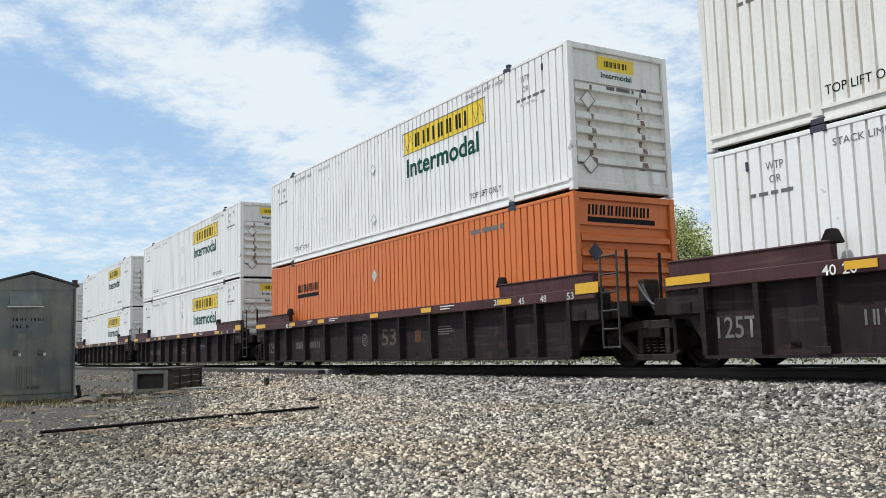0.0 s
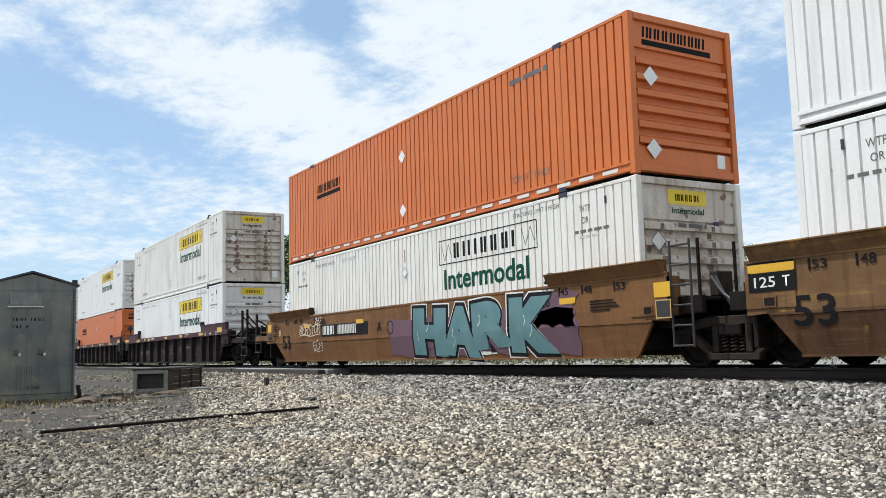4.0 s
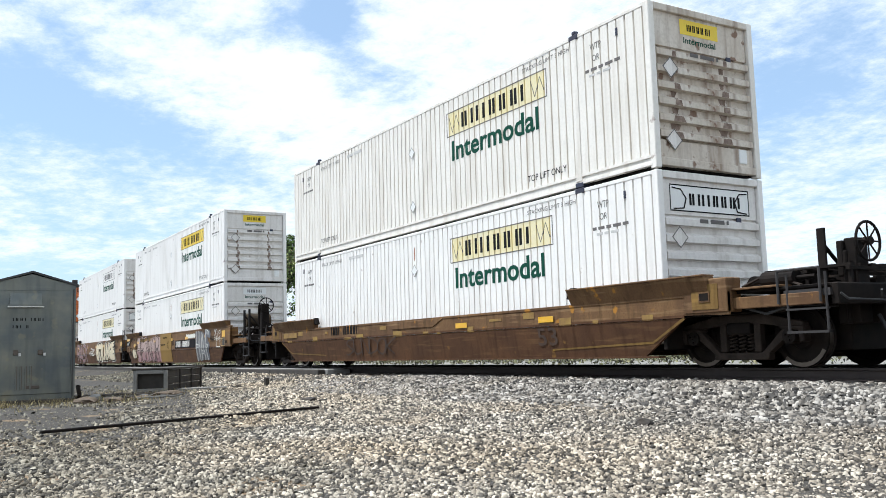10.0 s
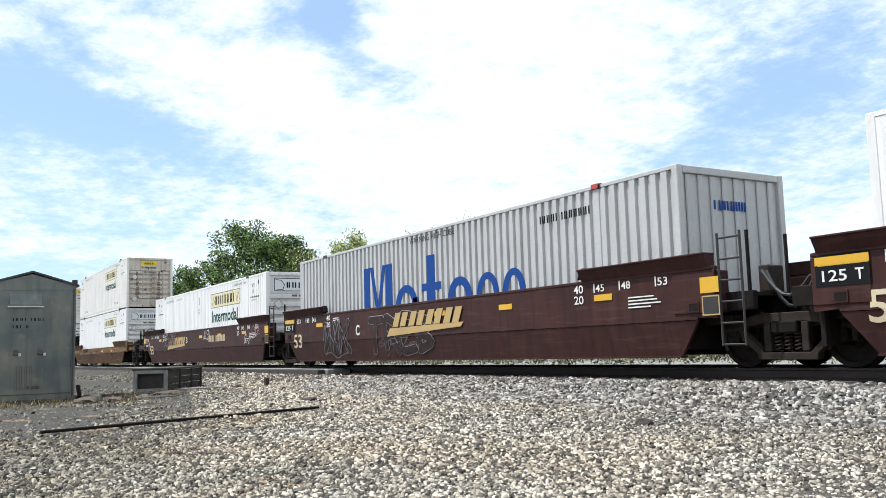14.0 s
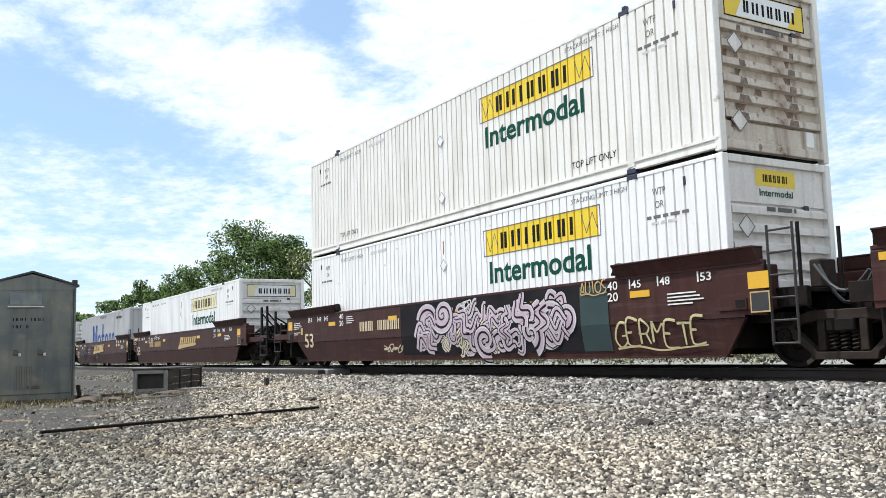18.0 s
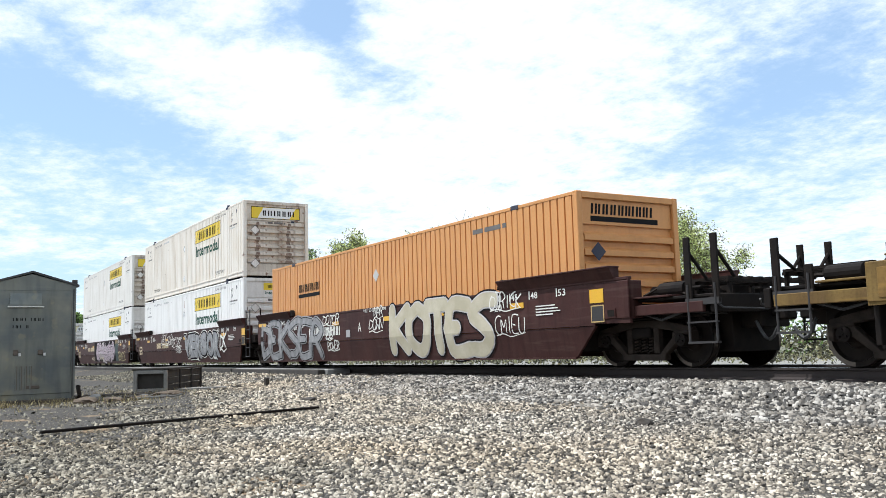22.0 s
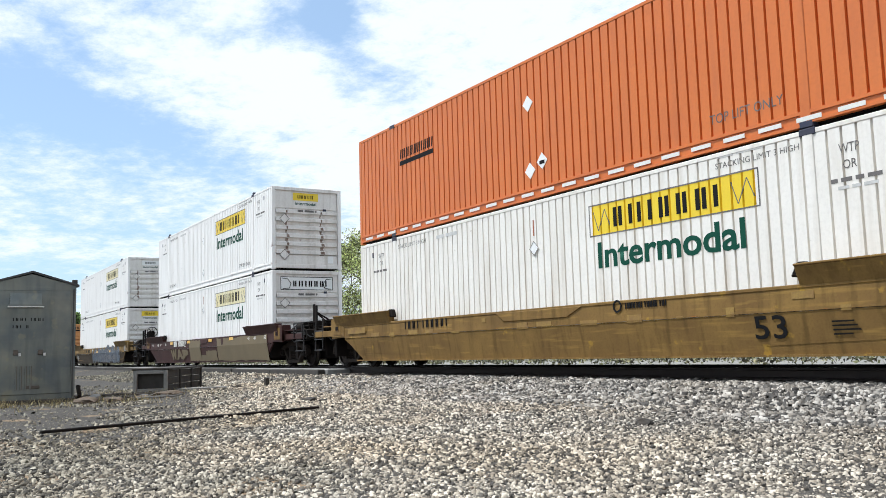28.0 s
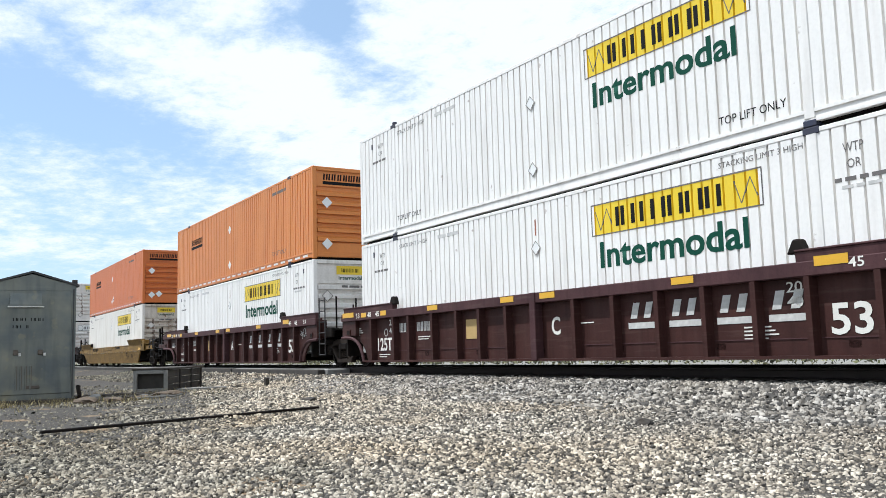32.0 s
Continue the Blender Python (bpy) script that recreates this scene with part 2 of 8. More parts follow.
M_DARKCAR = surface("grimy dark brown car paint", (0.027, 0.019, 0.0195), (0.018, 0.013, 0.0135), rough=0.7, scale=1.4, amount=0.8, streak=0.4, streak_colour=(0.06, 0.047, 0.042), spots=0.4, spot_colour=(0.08, 0.045, 0.03), gloss=0.14, scrape=0.35, scrape_colour=(0.085, 0.065, 0.055))
M_MAROON = surface("maroon brown car paint", (0.062, 0.025, 0.021), (0.034, 0.015, 0.014), rough=0.55, scale=1.2, amount=0.7, streak=0.25, streak_colour=(0.085, 0.052, 0.043), gloss=0.14, scrape=0.4, scrape_colour=(0.1, 0.06, 0.05))
M_CHORD = surface("purplish brown chord paint", (0.085, 0.040, 0.042), (0.045, 0.022, 0.024), rough=0.6, scale=1.2, amount=0.7, streak=0.2, streak_colour=(0.12, 0.075, 0.065), gloss=0.14, scrape=0.4, scrape_colour=(0.13, 0.085, 0.075))
M_TAN = surface("yellow-brown car paint", (0.20, 0.113, 0.054), (0.11, 0.055, 0.022), rough=0.6, scale=1.3, amount=0.8, streak=0.35, streak_colour=(0.13, 0.065, 0.03), spots=0.6, spot_colour=(0.40, 0.22, 0.05), threshold=0.66, gloss=0.14, scrape=0.6, scrape_colour=(0.3, 0.17, 0.05))
# rust, plus the shade of the inward-leaning lower panels put into the colour
M_RUSTSHADE = surface("rust-brown car paint", (0.115, 0.056, 0.027), (0.055, 0.028, 0.017), rough=0.65, scale=1.3, amount=0.8, streak=0.45, streak_colour=(0.09, 0.045, 0.025), spots=0.5, spot_colour=(0.30, 0.16, 0.04), threshold=0.68, gloss=0.14, scrape=0.6, scrape_colour=(0.18, 0.1, 0.045))
M_MUSTARD = surface("weathered mustard car paint", (0.24, 0.145, 0.045), (0.13, 0.075, 0.028), rough=0.6, scale=1.3, amount=0.7, streak=0.4, streak_colour=(0.16, 0.09, 0.035), spots=0.6, spot_colour=(0.45, 0.27, 0.04), threshold=0.66, gloss=0.14, scrape=0.6, scrape_colour=(0.36, 0.22, 0.06))
M_REPAINT = surface("orange-brown car paint", (0.215, 0.105, 0.04), (0.13, 0.06, 0.026), rough=0.6, scale=1.3, amount=0.8, streak=0.3, streak_colour=(0.13, 0.06, 0.03), gloss=0.14, scrape=0.4, scrape_colour=(0.27, 0.13, 0.055))
M_UNDER = surface("sooty running gear steel", (0.010, 0.0083, 0.0077), (0.025, 0.0185, 0.0145), rough=0.75, metal=0.2, scale=4, amount=0.8, fine=40, gloss=0.14)
M_FRAME = surface("dusty cast steel", (0.046, 0.035, 0.028), (0.017, 0.013, 0.011), rough=0.75, metal=0.2, scale=4, amount=0.8, fine=40, gloss=0.14)
M_TREAD = surface("worn wheel steel", (0.14, 0.12, 0.10), (0.08, 0.06, 0.05), rough=0.4, metal=0.8, scale=5, amount=0.6)
M_GRAB = surface("dark painted handrail", (0.034, 0.030, 0.029), (0.02, 0.018, 0.017), rough=0.6, scale=6, amount=0.5)
M_HOSE = surface("grey rubber hose", (0.045, 0.044, 0.043), (0.025, 0.024, 0.024), rough=0.6, amount=0.5)
M_RAIL = surface("rusty rail steel", (0.036, 0.026, 0.022), (0.025, 0.018, 0.016), rough=0.8, scale=5, amount=0.7)
M_RAILTOP = surface("polished rail head", (0.45, 0.43, 0.41), (0.35, 0.32, 0.30), rough=0.25, metal=1.0, scale=5, amount=0.4)
M_SLEEPER = surface("creosoted sleeper wood", (0.07, 0.055, 0.045), (0.11, 0.09, 0.075), rough=0.9, scale=5, amount=0.8, random=0.3)
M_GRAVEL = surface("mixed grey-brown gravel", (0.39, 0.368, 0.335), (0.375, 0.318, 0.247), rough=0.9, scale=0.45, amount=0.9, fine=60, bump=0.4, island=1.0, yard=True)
M_BALLAST = surface("pale crushed stone", (0.285, 0.271, 0.252), (0.248, 0.222, 0.187), rough=0.9, scale=0.6, amount=0.8, fine=60, bump=0.4, island=1.0)
M_ASPHALT = surface("worn grey asphalt", (0.27, 0.262, 0.245), (0.17, 0.162, 0.15), rough=0.9, scale=2, amount=0.7, fine=80, bump=0.4)
# tan mottling paints in wavering reflections on the sheet, besides its olive stains
M_CABINET = surface("weathered galvanised sheet", (0.112, 0.128, 0.131), (0.225, 0.222, 0.178), rough=0.30, metal=0.5, scale=1.9, amount=1.0, fine=2.4, bump=0.9, streak=0.5, streak_colour=(0.10, 0.112, 0.108), spots=0.4, spot_colour=(0.26, 0.235, 0.15), threshold=0.6, scrape=0.25, scrape_colour=(0.22, 0.22, 0.18))
M_CABROOF = surface("dark roof sheet", (0.05, 0.05, 0.05), (0.035, 0.035, 0.035), rough=0.6, amount=0.5)
M_TIMBER = surface("weathered dark timber", (0.034, 0.030, 0.026), (0.06, 0.052, 0.044), rough=0.9, scale=6, amount=0.8, streak=0.2)
M_PALEWOOD = surface("pale weathered board", (0.26, 0.25, 0.23), (0.17, 0.16, 0.145), rough=0.9, scale=6, amount=0.8)
M_EARTH = surface("dry brown dirt", (0.13, 0.095, 0.065), (0.08, 0.06, 0.043), rough=0.95, scale=5, amount=0.9)
M_BARK = surface("grey-brown bark", (0.13, 0.105, 0.085), (0.08, 0.065, 0.05), rough=0.9, scale=3, amount=0.7)
M_STAIN = surface("rust stain", (0.12, 0.075, 0.055), (0.33, 0.25, 0.20), rough=0.8, scale=7, amount=1.0, bump=0)
M_OXIDE = surface("rust-stained ochre car paint", (0.185, 0.105, 0.048), (0.10, 0.055, 0.03), rough=0.65, scale=1.5, amount=1.0, streak=0.5, streak_colour=(0.10, 0.055, 0.03), spots=0.85, spot_colour=(0.42, 0.19, 0.03), threshold=0.62, gloss=0.14, scrape=0.7, scrape_colour=(0.30, 0.19, 0.10))
M_SOILED = surface("soiled mustard car paint", (0.225, 0.148, 0.05), (0.11, 0.065, 0.027), rough=0.65, scale=1.6, amount=1.0, streak=0.5, streak_colour=(0.09, 0.055, 0.03), spots=0.7, spot_colour=(0.34, 0.20, 0.03), threshold=0.66, gloss=0.14, scrape=0.7, scrape_colour=(0.28, 0.17, 0.04))
# grime over mustard, darkened further to carry the lower panel's shade
M_GRIMESHADE = surface("grimy dark olive-brown car paint", (0.062, 0.044, 0.026), (0.026, 0.019, 0.013), rough=0.7, scale=1.6, amount=1.0, streak=0.5, streak_colour=(0.05, 0.035, 0.024), gloss=0.14, scrape=0.5, scrape_colour=(0.1, 0.075, 0.045))
M_LEAF = surface("dark green leaves", (0.14, 0.215, 0.06), (0.085, 0.145, 0.042), thin=0.4, rough=0.6, scale=0.6, amount=0.9, bump=0, island=0.8)
M_SPRING = surface("fresh spring leaves", (0.43, 0.48, 0.21), (0.33, 0.39, 0.16), thin=0.5, rough=0.6, scale=0.6, amount=0.9, bump=0, island=0.8)
M_GRASS = surface("dry and green grass", (0.10, 0.11, 0.055), (0.16, 0.145, 0.09), rough=0.9, scale=2, amount=0.9, bump=0, island=0.8)
M_STRAW = surface("straw-coloured dry grass", (0.30, 0.25, 0.13), (0.22, 0.18, 0.09), rough=0.9, scale=3, amount=0.8, bump=0, island=0.7)


def ground_material():
    """Dirt and fine gravel by the track, grass beyond it, with rusty and sandy patches."""
    m = bpy.data.materials.new("gravelly ground")
    m.use_nodes = True
    nt = m.node_tree
    N, L = nt.nodes.new, nt.links.new
    bsdf = nt.nodes["Principled BSDF"]
    bsdf.inputs["Roughness"].default_value = 0.95
    tc = N("ShaderNodeTexCoord")
    sep = N("ShaderNodeSeparateXYZ")
    L(tc.outputs["Object"], sep.inputs[0])

    def noise_at(s, detail=6.0):
        n = N("ShaderNodeTexNoise")
        n.inputs["Scale"].default_value, n.inputs["Detail"].default_value = s, detail
        L(tc.outputs["Object"], n.inputs["Vector"])
        return n.outputs["Fac"]

    def ramp_of(sock, lo, hi):
        r = N("ShaderNodeMapRange")
        r.inputs["From Min"].default_value, r.inputs["From Max"].default_value = lo, hi
        L(sock, r.inputs["Value"])
        return r.outputs[0]

    def mix(fac, a, b):
        x = N("ShaderNodeMix")
        x.data_type = "RGBA"
        L(fac, x.inputs["Factor"])
        for sock, val in ((x.inputs["A"], a), (x.inputs["B"], b)):
            if isinstance(val, tuple):
                sock.default_value = (*val, 1)
            else:
                L(val, sock)
        return x.outputs["Result"]

    vor = N("ShaderNodeTexVoronoi")
    vor.inputs["Scale"].default_value = 26.0
    L(tc.outputs["Object"], vor.inputs["Vector"])
    # dirt coloured extra dark, to paint in the shaded gaps between stones
    col = mix(ramp_of(noise_at(0.6), 0.35, 0.65), (0.06, 0.053, 0.043), (0.04, 0.034, 0.027))
    col = mix(ramp_of(noise_at(35), 0.45, 0.7), col, (0.035, 0.031, 0.027))
    col = mix(ramp_of(noise_at(0.9, 4), 0.62, 0.70), col, (0.22, 0.15, 0.085))
    grass = mix(ramp_of(noise_at(1.5), 0.4, 0.65), (0.095, 0.098, 0.055), (0.16, 0.148, 0.115))
    col = mix(ramp_of(sep.outputs[1], 14.0, 15.0), col, (0.235, 0.225, 0.20))
    col = mix(ramp_of(sep.outputs[1], 24.0, 34.0), col, grass)
    L(col, bsdf.inputs["Base Color"])
    b = N("ShaderNodeBump")
    b.inputs["Strength"].default_value, b.inputs["Distance"].default_value = 0.6, 0.02
    L(vor.outputs["Distance"], b.inputs["Height"])
    L(b.outputs[0], bsdf.inputs["Normal"])
    return m


M_GROUND = ground_material()

# ---- geometry helpers ----
TRACK_Y = 11.80      # centre line of the track; rail tops at z = 0
LENGTH, WIDTH, HEIGHT = 16.154, 2.591, 2.895
CACHE = {}


class Geo:
    """Collects solids, then turns them into one mesh."""

    def __init__(self):
        self.v, self.f, self.m = [], [], []

    def add(self, verts, faces, mi=0):
        o = len(self.v)
        self.v += [tuple(p) for p in verts]
        self.f += [tuple(i + o for i in q) for q in faces]
        self.m += [mi] * len(faces)
        return self

    def box(self, x0, x1, y0, y1, z0, z1, mi=0):
        return self.add([(x, y, z) for x in (x0, x1) for y in (y0, y1) for z in (z0, z1)],
                        [(0, 1, 3, 2), (4, 6, 7, 5), (0, 4, 5, 1), (2, 3, 7, 6), (0, 2, 6, 4), (1, 5, 7, 3)], mi)

    def plate(self, poly, y_of, thick, mi=0):
        """A plate standing along the track: outline in (x, z), its outer face at y_of(z)."""
        n = len(poly)
        front = [(x, y_of(z), z) for x, z in poly]
        back = [(x, y_of(z) + thick, z) for x, z in poly]
        return self.add(front + back, [tuple(range(n)), tuple(range(2 * n - 1, n - 1, -1))] +
                        [(i, i + n, (i + 1) % n + n, (i + 1) % n) for i in range(n)], mi)

    def tube(self, p, q, r, n=8, r2=None, mi=0):
        p, q = Vector(p), Vector(q)
        r2 = r if r2 is None else r2
        t = (q - p).normalized()
        a = t.orthogonal().normalized()
        b = t.cross(a)
        ring = [(math.cos(2 * math.pi * i / n), math.sin(2 * math.pi * i / n)) for i in range(n)]
        vs = [p + (a * c + b * s) * r for c, s in ring] + [q + (a * c + b * s) * r2 for c, s in ring]
        return self.add(vs, [(i, (i + 1) % n, (i + 1) % n + n, i + n) for i in range(n)] + [tuple(range(n - 1, -1, -1)), tuple(range(n, 2 * n))], mi)

    def pipe(self, pts, r, n=6, mi=0):
        for p, q in zip(pts, pts[1:]):
            self.tube(p, q, r, n, mi=mi)
        return self

    def lathe(self, cx, cz, profile, n=24, mi=0):
        """Turned about an axle along y: profile of (radius, y)."""
        k = len(profile)
        vs = [(cx + r * math.cos(2 * math.pi * i / n), y, cz + r * math.sin(2 * math.pi * i / n)) for i in range(n) for r, y in profile]
        fs = [(i * k + j, ((i + 1) % n) * k + j, ((i + 1) % n) * k + (j + 1) % k, i * k + (j + 1) % k) for i in range(n) for j in range(k)]
        return self.add(vs, fs, mi)

    def mesh(self, name, *mats, bevel=0.0, smooth=False):
        me = bpy.data.meshes.new(name)
        me.from_pydata(self.v, [], self.f)
        for m in mats:
            me.materials.append(m)
        me.polygons.foreach_set("material_index", self.m)
        bm = bmesh.new()
        bm.from_mesh(me)
        bmesh.ops.recalc_face_normals(bm, faces=bm.faces)
        if bevel:
            bmesh.ops.bevel(bm, geom=bm.edges[:], offset=bevel, segments=1, affect="EDGES", clamp_overlap=True)
        bm.to_mesh(me)
        bm.free()
        if smooth:
            me.polygons.foreach_set("use_smooth", [True] * len(me.polygons))
        me.update()
        return me


def cached(key, make):
    if key not in CACHE:
        CACHE[key] = make()
    return CACHE[key]


def part(name, me, parent, label="", at=None):
    ob = new(name, me)
    ob.parent = parent
    if at is not None:
        ob.matrix_basis = at if isinstance(at, Matrix) else Matrix.Translation(at)
    if label:
        ob["label"] = label
    return ob


def thing(name, label, category, group="", at=(0, 0, 0), kind=""):
    ob = new(name)
    ob.empty_display_size = 0.3
    ob.matrix_basis = at if isinstance(at, Matrix) else Matrix.Translation(at)
    return tagged(ob, label, category, group, kind)


def letters(text, w, h, mat, bold=0.0, shear=0.0, face="side"):
    """Raised lettering w by h, lower left corner at the origin, on a side (facing -y) or an end (facing +x)."""
    def make():
        cu = bpy.data.curves.new("lettering", "FONT")
        cu.body, cu.offset, cu.resolution_u, cu.shear = text, bold, 3 if bold < 0.05 else 7, shear
        ob = bpy.data.objects.new("lettering", cu)
        me = bpy.data.meshes.new_from_object(ob)
        bpy.data.objects.remove(ob)
        co = np.zeros(len(me.vertices) * 3, dtype=np.float32)
        me.vertices.foreach_get("co", co)
        co = co.reshape(-1, 3)
        lo, hi = co.min(0), co.max(0)
        u, v = (co[:, 0] - lo[0]) / (hi[0] - lo[0]) * w, (co[:, 1] - lo[1]) / (hi[1] - lo[1]) * h
        o = np.zeros_like(u)
        co = np.stack([u, o, v], 1) if face == "side" else np.stack([o, u, v], 1)
        me.vertices.foreach_set("co", co.ravel().astype(np.float32))
        me.materials.clear()
        me.materials.append(mat)
        me.update()
        return me
    return cached(("letters", text, w, h, mat.name, bold, shear, face), make)


def bars(widths, h, mat, stroke, lean=0.0, face="side", t=0.004):
    """Plain upright bars that stand for a mark: pairs of strokes, one pair a sign, widths in metres."""
    def make():
        g = Geo()
        x = 0.0
        for w in widths:
            if w < 0:
                x -= w
                continue
            for a in ((0.0, w - stroke) if w > 2.2 * stroke else (0.0,)):
                q = [(x + a, 0), (x + a + stroke, 0), (x + a + stroke + lean * h, h), (x + a + lean * h, h)]
                if face == "side":
                    g.plate(q, lambda z: 0.0, t)
                else:
                    g.add([(0, u, v) for u, v in q] + [(-t, u, v) for u, v in q], [(0, 1, 2, 3), (7, 6, 5, 4), (0, 4, 5, 1), (1, 5, 6, 2), (2, 6, 7, 3), (3, 7, 4, 0)])
            x += w + stroke * 0.55
        return g.mesh("mark", mat)
    return cached(("bars", tuple(widths), h, mat.name, stroke, lean, face), make)


def panel(w, h, mat, face="side", t=0.004):
    def make():
        g = Geo()
        g.box(0, w, 0, t, 0, h) if face == "side" else g.box(-t, 0, 0, w, 0, h)
        return g.mesh("plaque", mat)
    return cached(("panel", w, h, mat.name, face), make)


def outline(w, h, mat, s=0.02, face="side", diamond=False):
    """A thin painted outline: a rectangle, or a diamond standing on its point."""
    def make():
        a = [(0, 0), (w, 0), (w, h), (0, h)] if not diamond else [(w / 2, 0), (w, h / 2), (w / 2, h), (0, h / 2)]
        c = (w / 2, h / 2)
        d = s * 1.5 if diamond else s
        b = [(c[0] + (x - c[0]) * (1 - 2 * d / w), c[1] + (z - c[1]) * (1 - 2 * d / h)) for x, z in a]
        g = Geo()
        for i in range(4):
            j = (i + 1) % 4
            q = [a[i], a[j], b[j], b[i]]
            g.add([(x, 0, z) for x, z in q] if face == "side" else [(0, x, z) for x, z in q], [(0, 1, 2, 3)])
        return g.mesh("outline", mat)
    return cached(("outline", w, h, mat.name, s, face, diamond), make)


def diamond(w, mat, face="side", t=0.006):
    def make():
        q = [(w / 2, 0), (w, w / 2), (w / 2, w), (0, w / 2)]
        g = Geo()
        if face == "side":
            g.plate(q, lambda z: 0.0, t)
        else:
            g.add([(0, u, v) for u, v in q] + [(-t, u, v) for u, v in q], [(0, 1, 2, 3), (7, 6, 5, 4), (0, 4, 5, 1), (1, 5, 6, 2), (2, 6, 7, 3), (3, 7, 4, 0)])
        return g.mesh("placard", mat)
    return cached(("diamond", w, mat.name, face), make)


def spell(parent, text, x, y, z, w, h, mat, bold=0.0):
    """A word in separate raised letters, set out as the font sets them."""
    def widths():
        cu = bpy.data.curves.new("lettering", "FONT")
        cu.offset, out = bold, []
        for i in range(len(text)):
            row = []
            for k in (i, i + 1):
                cu.body = text[:k] or "."
                ob = bpy.data.objects.new("lettering", cu)
                me = ob.to_mesh()
                row.append((min(v.co.x for v in me.vertices), max(v.co.x for v in me.vertices)))
                ob.to_mesh_clear()
                bpy.data.objects.remove(ob)
            cu.body = text[i]
            ob = bpy.data.objects.new("lettering", cu)
            me = ob.to_mesh()
            wi = max(v.co.x for v in me.vertices) - min(v.co.x for v in me.vertices)
            hi = (min(v.co.y for v in me.vertices), max(v.co.y for v in me.vertices))
            ob.to_mesh_clear()
            bpy.data.objects.remove(ob)
            out.append((row[1][1] - wi, wi, hi))
        return out
    rows = cached(("spell", text, bold), widths)
    x0, x1 = rows[0][0], rows[-1][0] + rows[-1][1]
    z0, z1 = min(r[2][0] for r in rows), max(r[2][1] for r in rows)
    kx, kz, made = w / (x1 - x0), h / (z1 - z0), []
    for ch, (a, wi, (lo, hi)) in zip(text, rows):
        made.append(part("letter", letters(ch, round(wi * kx, 4), round((hi - lo) * kz, 4), mat, bold), parent, at=(x + (a - x0) * kx, y, z + (lo - z0) * kz)))
    return made


def word_bars(parent, at, widths, h, mat, face="side"):
    """Words too small to read: one plain bar for each."""
    x = 0.0
    for w in widths:
        part("small_print", panel(w, h, mat, face), parent, at=(at[0] + x, at[1], at[2]) if face == "side" else (at[0], at[1] + x, at[2]))
        x += w + 0.4 * h + 0.03


def bar_row(parent, name, widths, h, mat, stroke, at, lean=0.0, face="side", label=""):
    """Plain bars of a mark, each bar a part of its own."""
    x, made = 0.0, []
    for w in widths:
        if w < 0:
            x -= w
            continue
        for a in ((0.0, w - stroke) if w > 2.2 * stroke else (0.0,)):
            off = (x + a, 0, 0) if face == "side" else (0, x + a, 0)
            made.append(part(name, bars((stroke,), h, mat, stroke, lean, face), parent, label, tuple(p + q for p, q in zip(at, off))))
        x += w + stroke * 0.55
    return made


# ---- containers ----
POST = 6.096


def side_mesh(paint, sign, pitch, groove, depth):
    """Corrugated side between the posts; the sign's field takes the sign's paint."""
    def make():
        g = Geo()
        z0, z1 = 0.23, HEIGHT - 0.075
        zs = [z0, 1.96, 2.53, z1] if sign else [z0, z1]
        spans = [(-LENGTH / 2 + 0.13, -POST - 0.085), (-POST + 0.085, POST - 0.085), (POST + 0.085, LENGTH / 2 - 0.13)]
        for a, b in spans:
            n = max(1, round((b - a) / pitch))
            p = (b - a) / n
            s = groove * 0.16
            prof = []
            for i in range(n):
                x = a + i * p
                prof += [(x, 0.0), (x + p - groove, 0.0), (x + p - groove + s, depth), (x + p - s, depth)]
            prof.append((b, 0.0))
            for (xa, ya), (xb, yb) in zip(prof, prof[1:]):
                for za, zb in zip(zs, zs[1:]):
                    inside = sign and za == 1.96 and 1.46 <= (xa + xb) / 2 <= 5.22
                    g.add([(xa, ya, za), (xb, yb, za), (xb, yb, zb), (xa, ya, zb)], [(0, 1, 2, 3)], 1 if inside else 0)
        me = bpy.data.meshes.new("side_panel")
        me.from_pydata(g.v, [], g.f)
        me.materials.append(paint)
        me.materials.append(sign or paint)
        me.polygons.foreach_set("material_index", g.m)
        me.update()
        return me
    return cached(("side", paint.name, sign.name if sign else "", pitch), make)


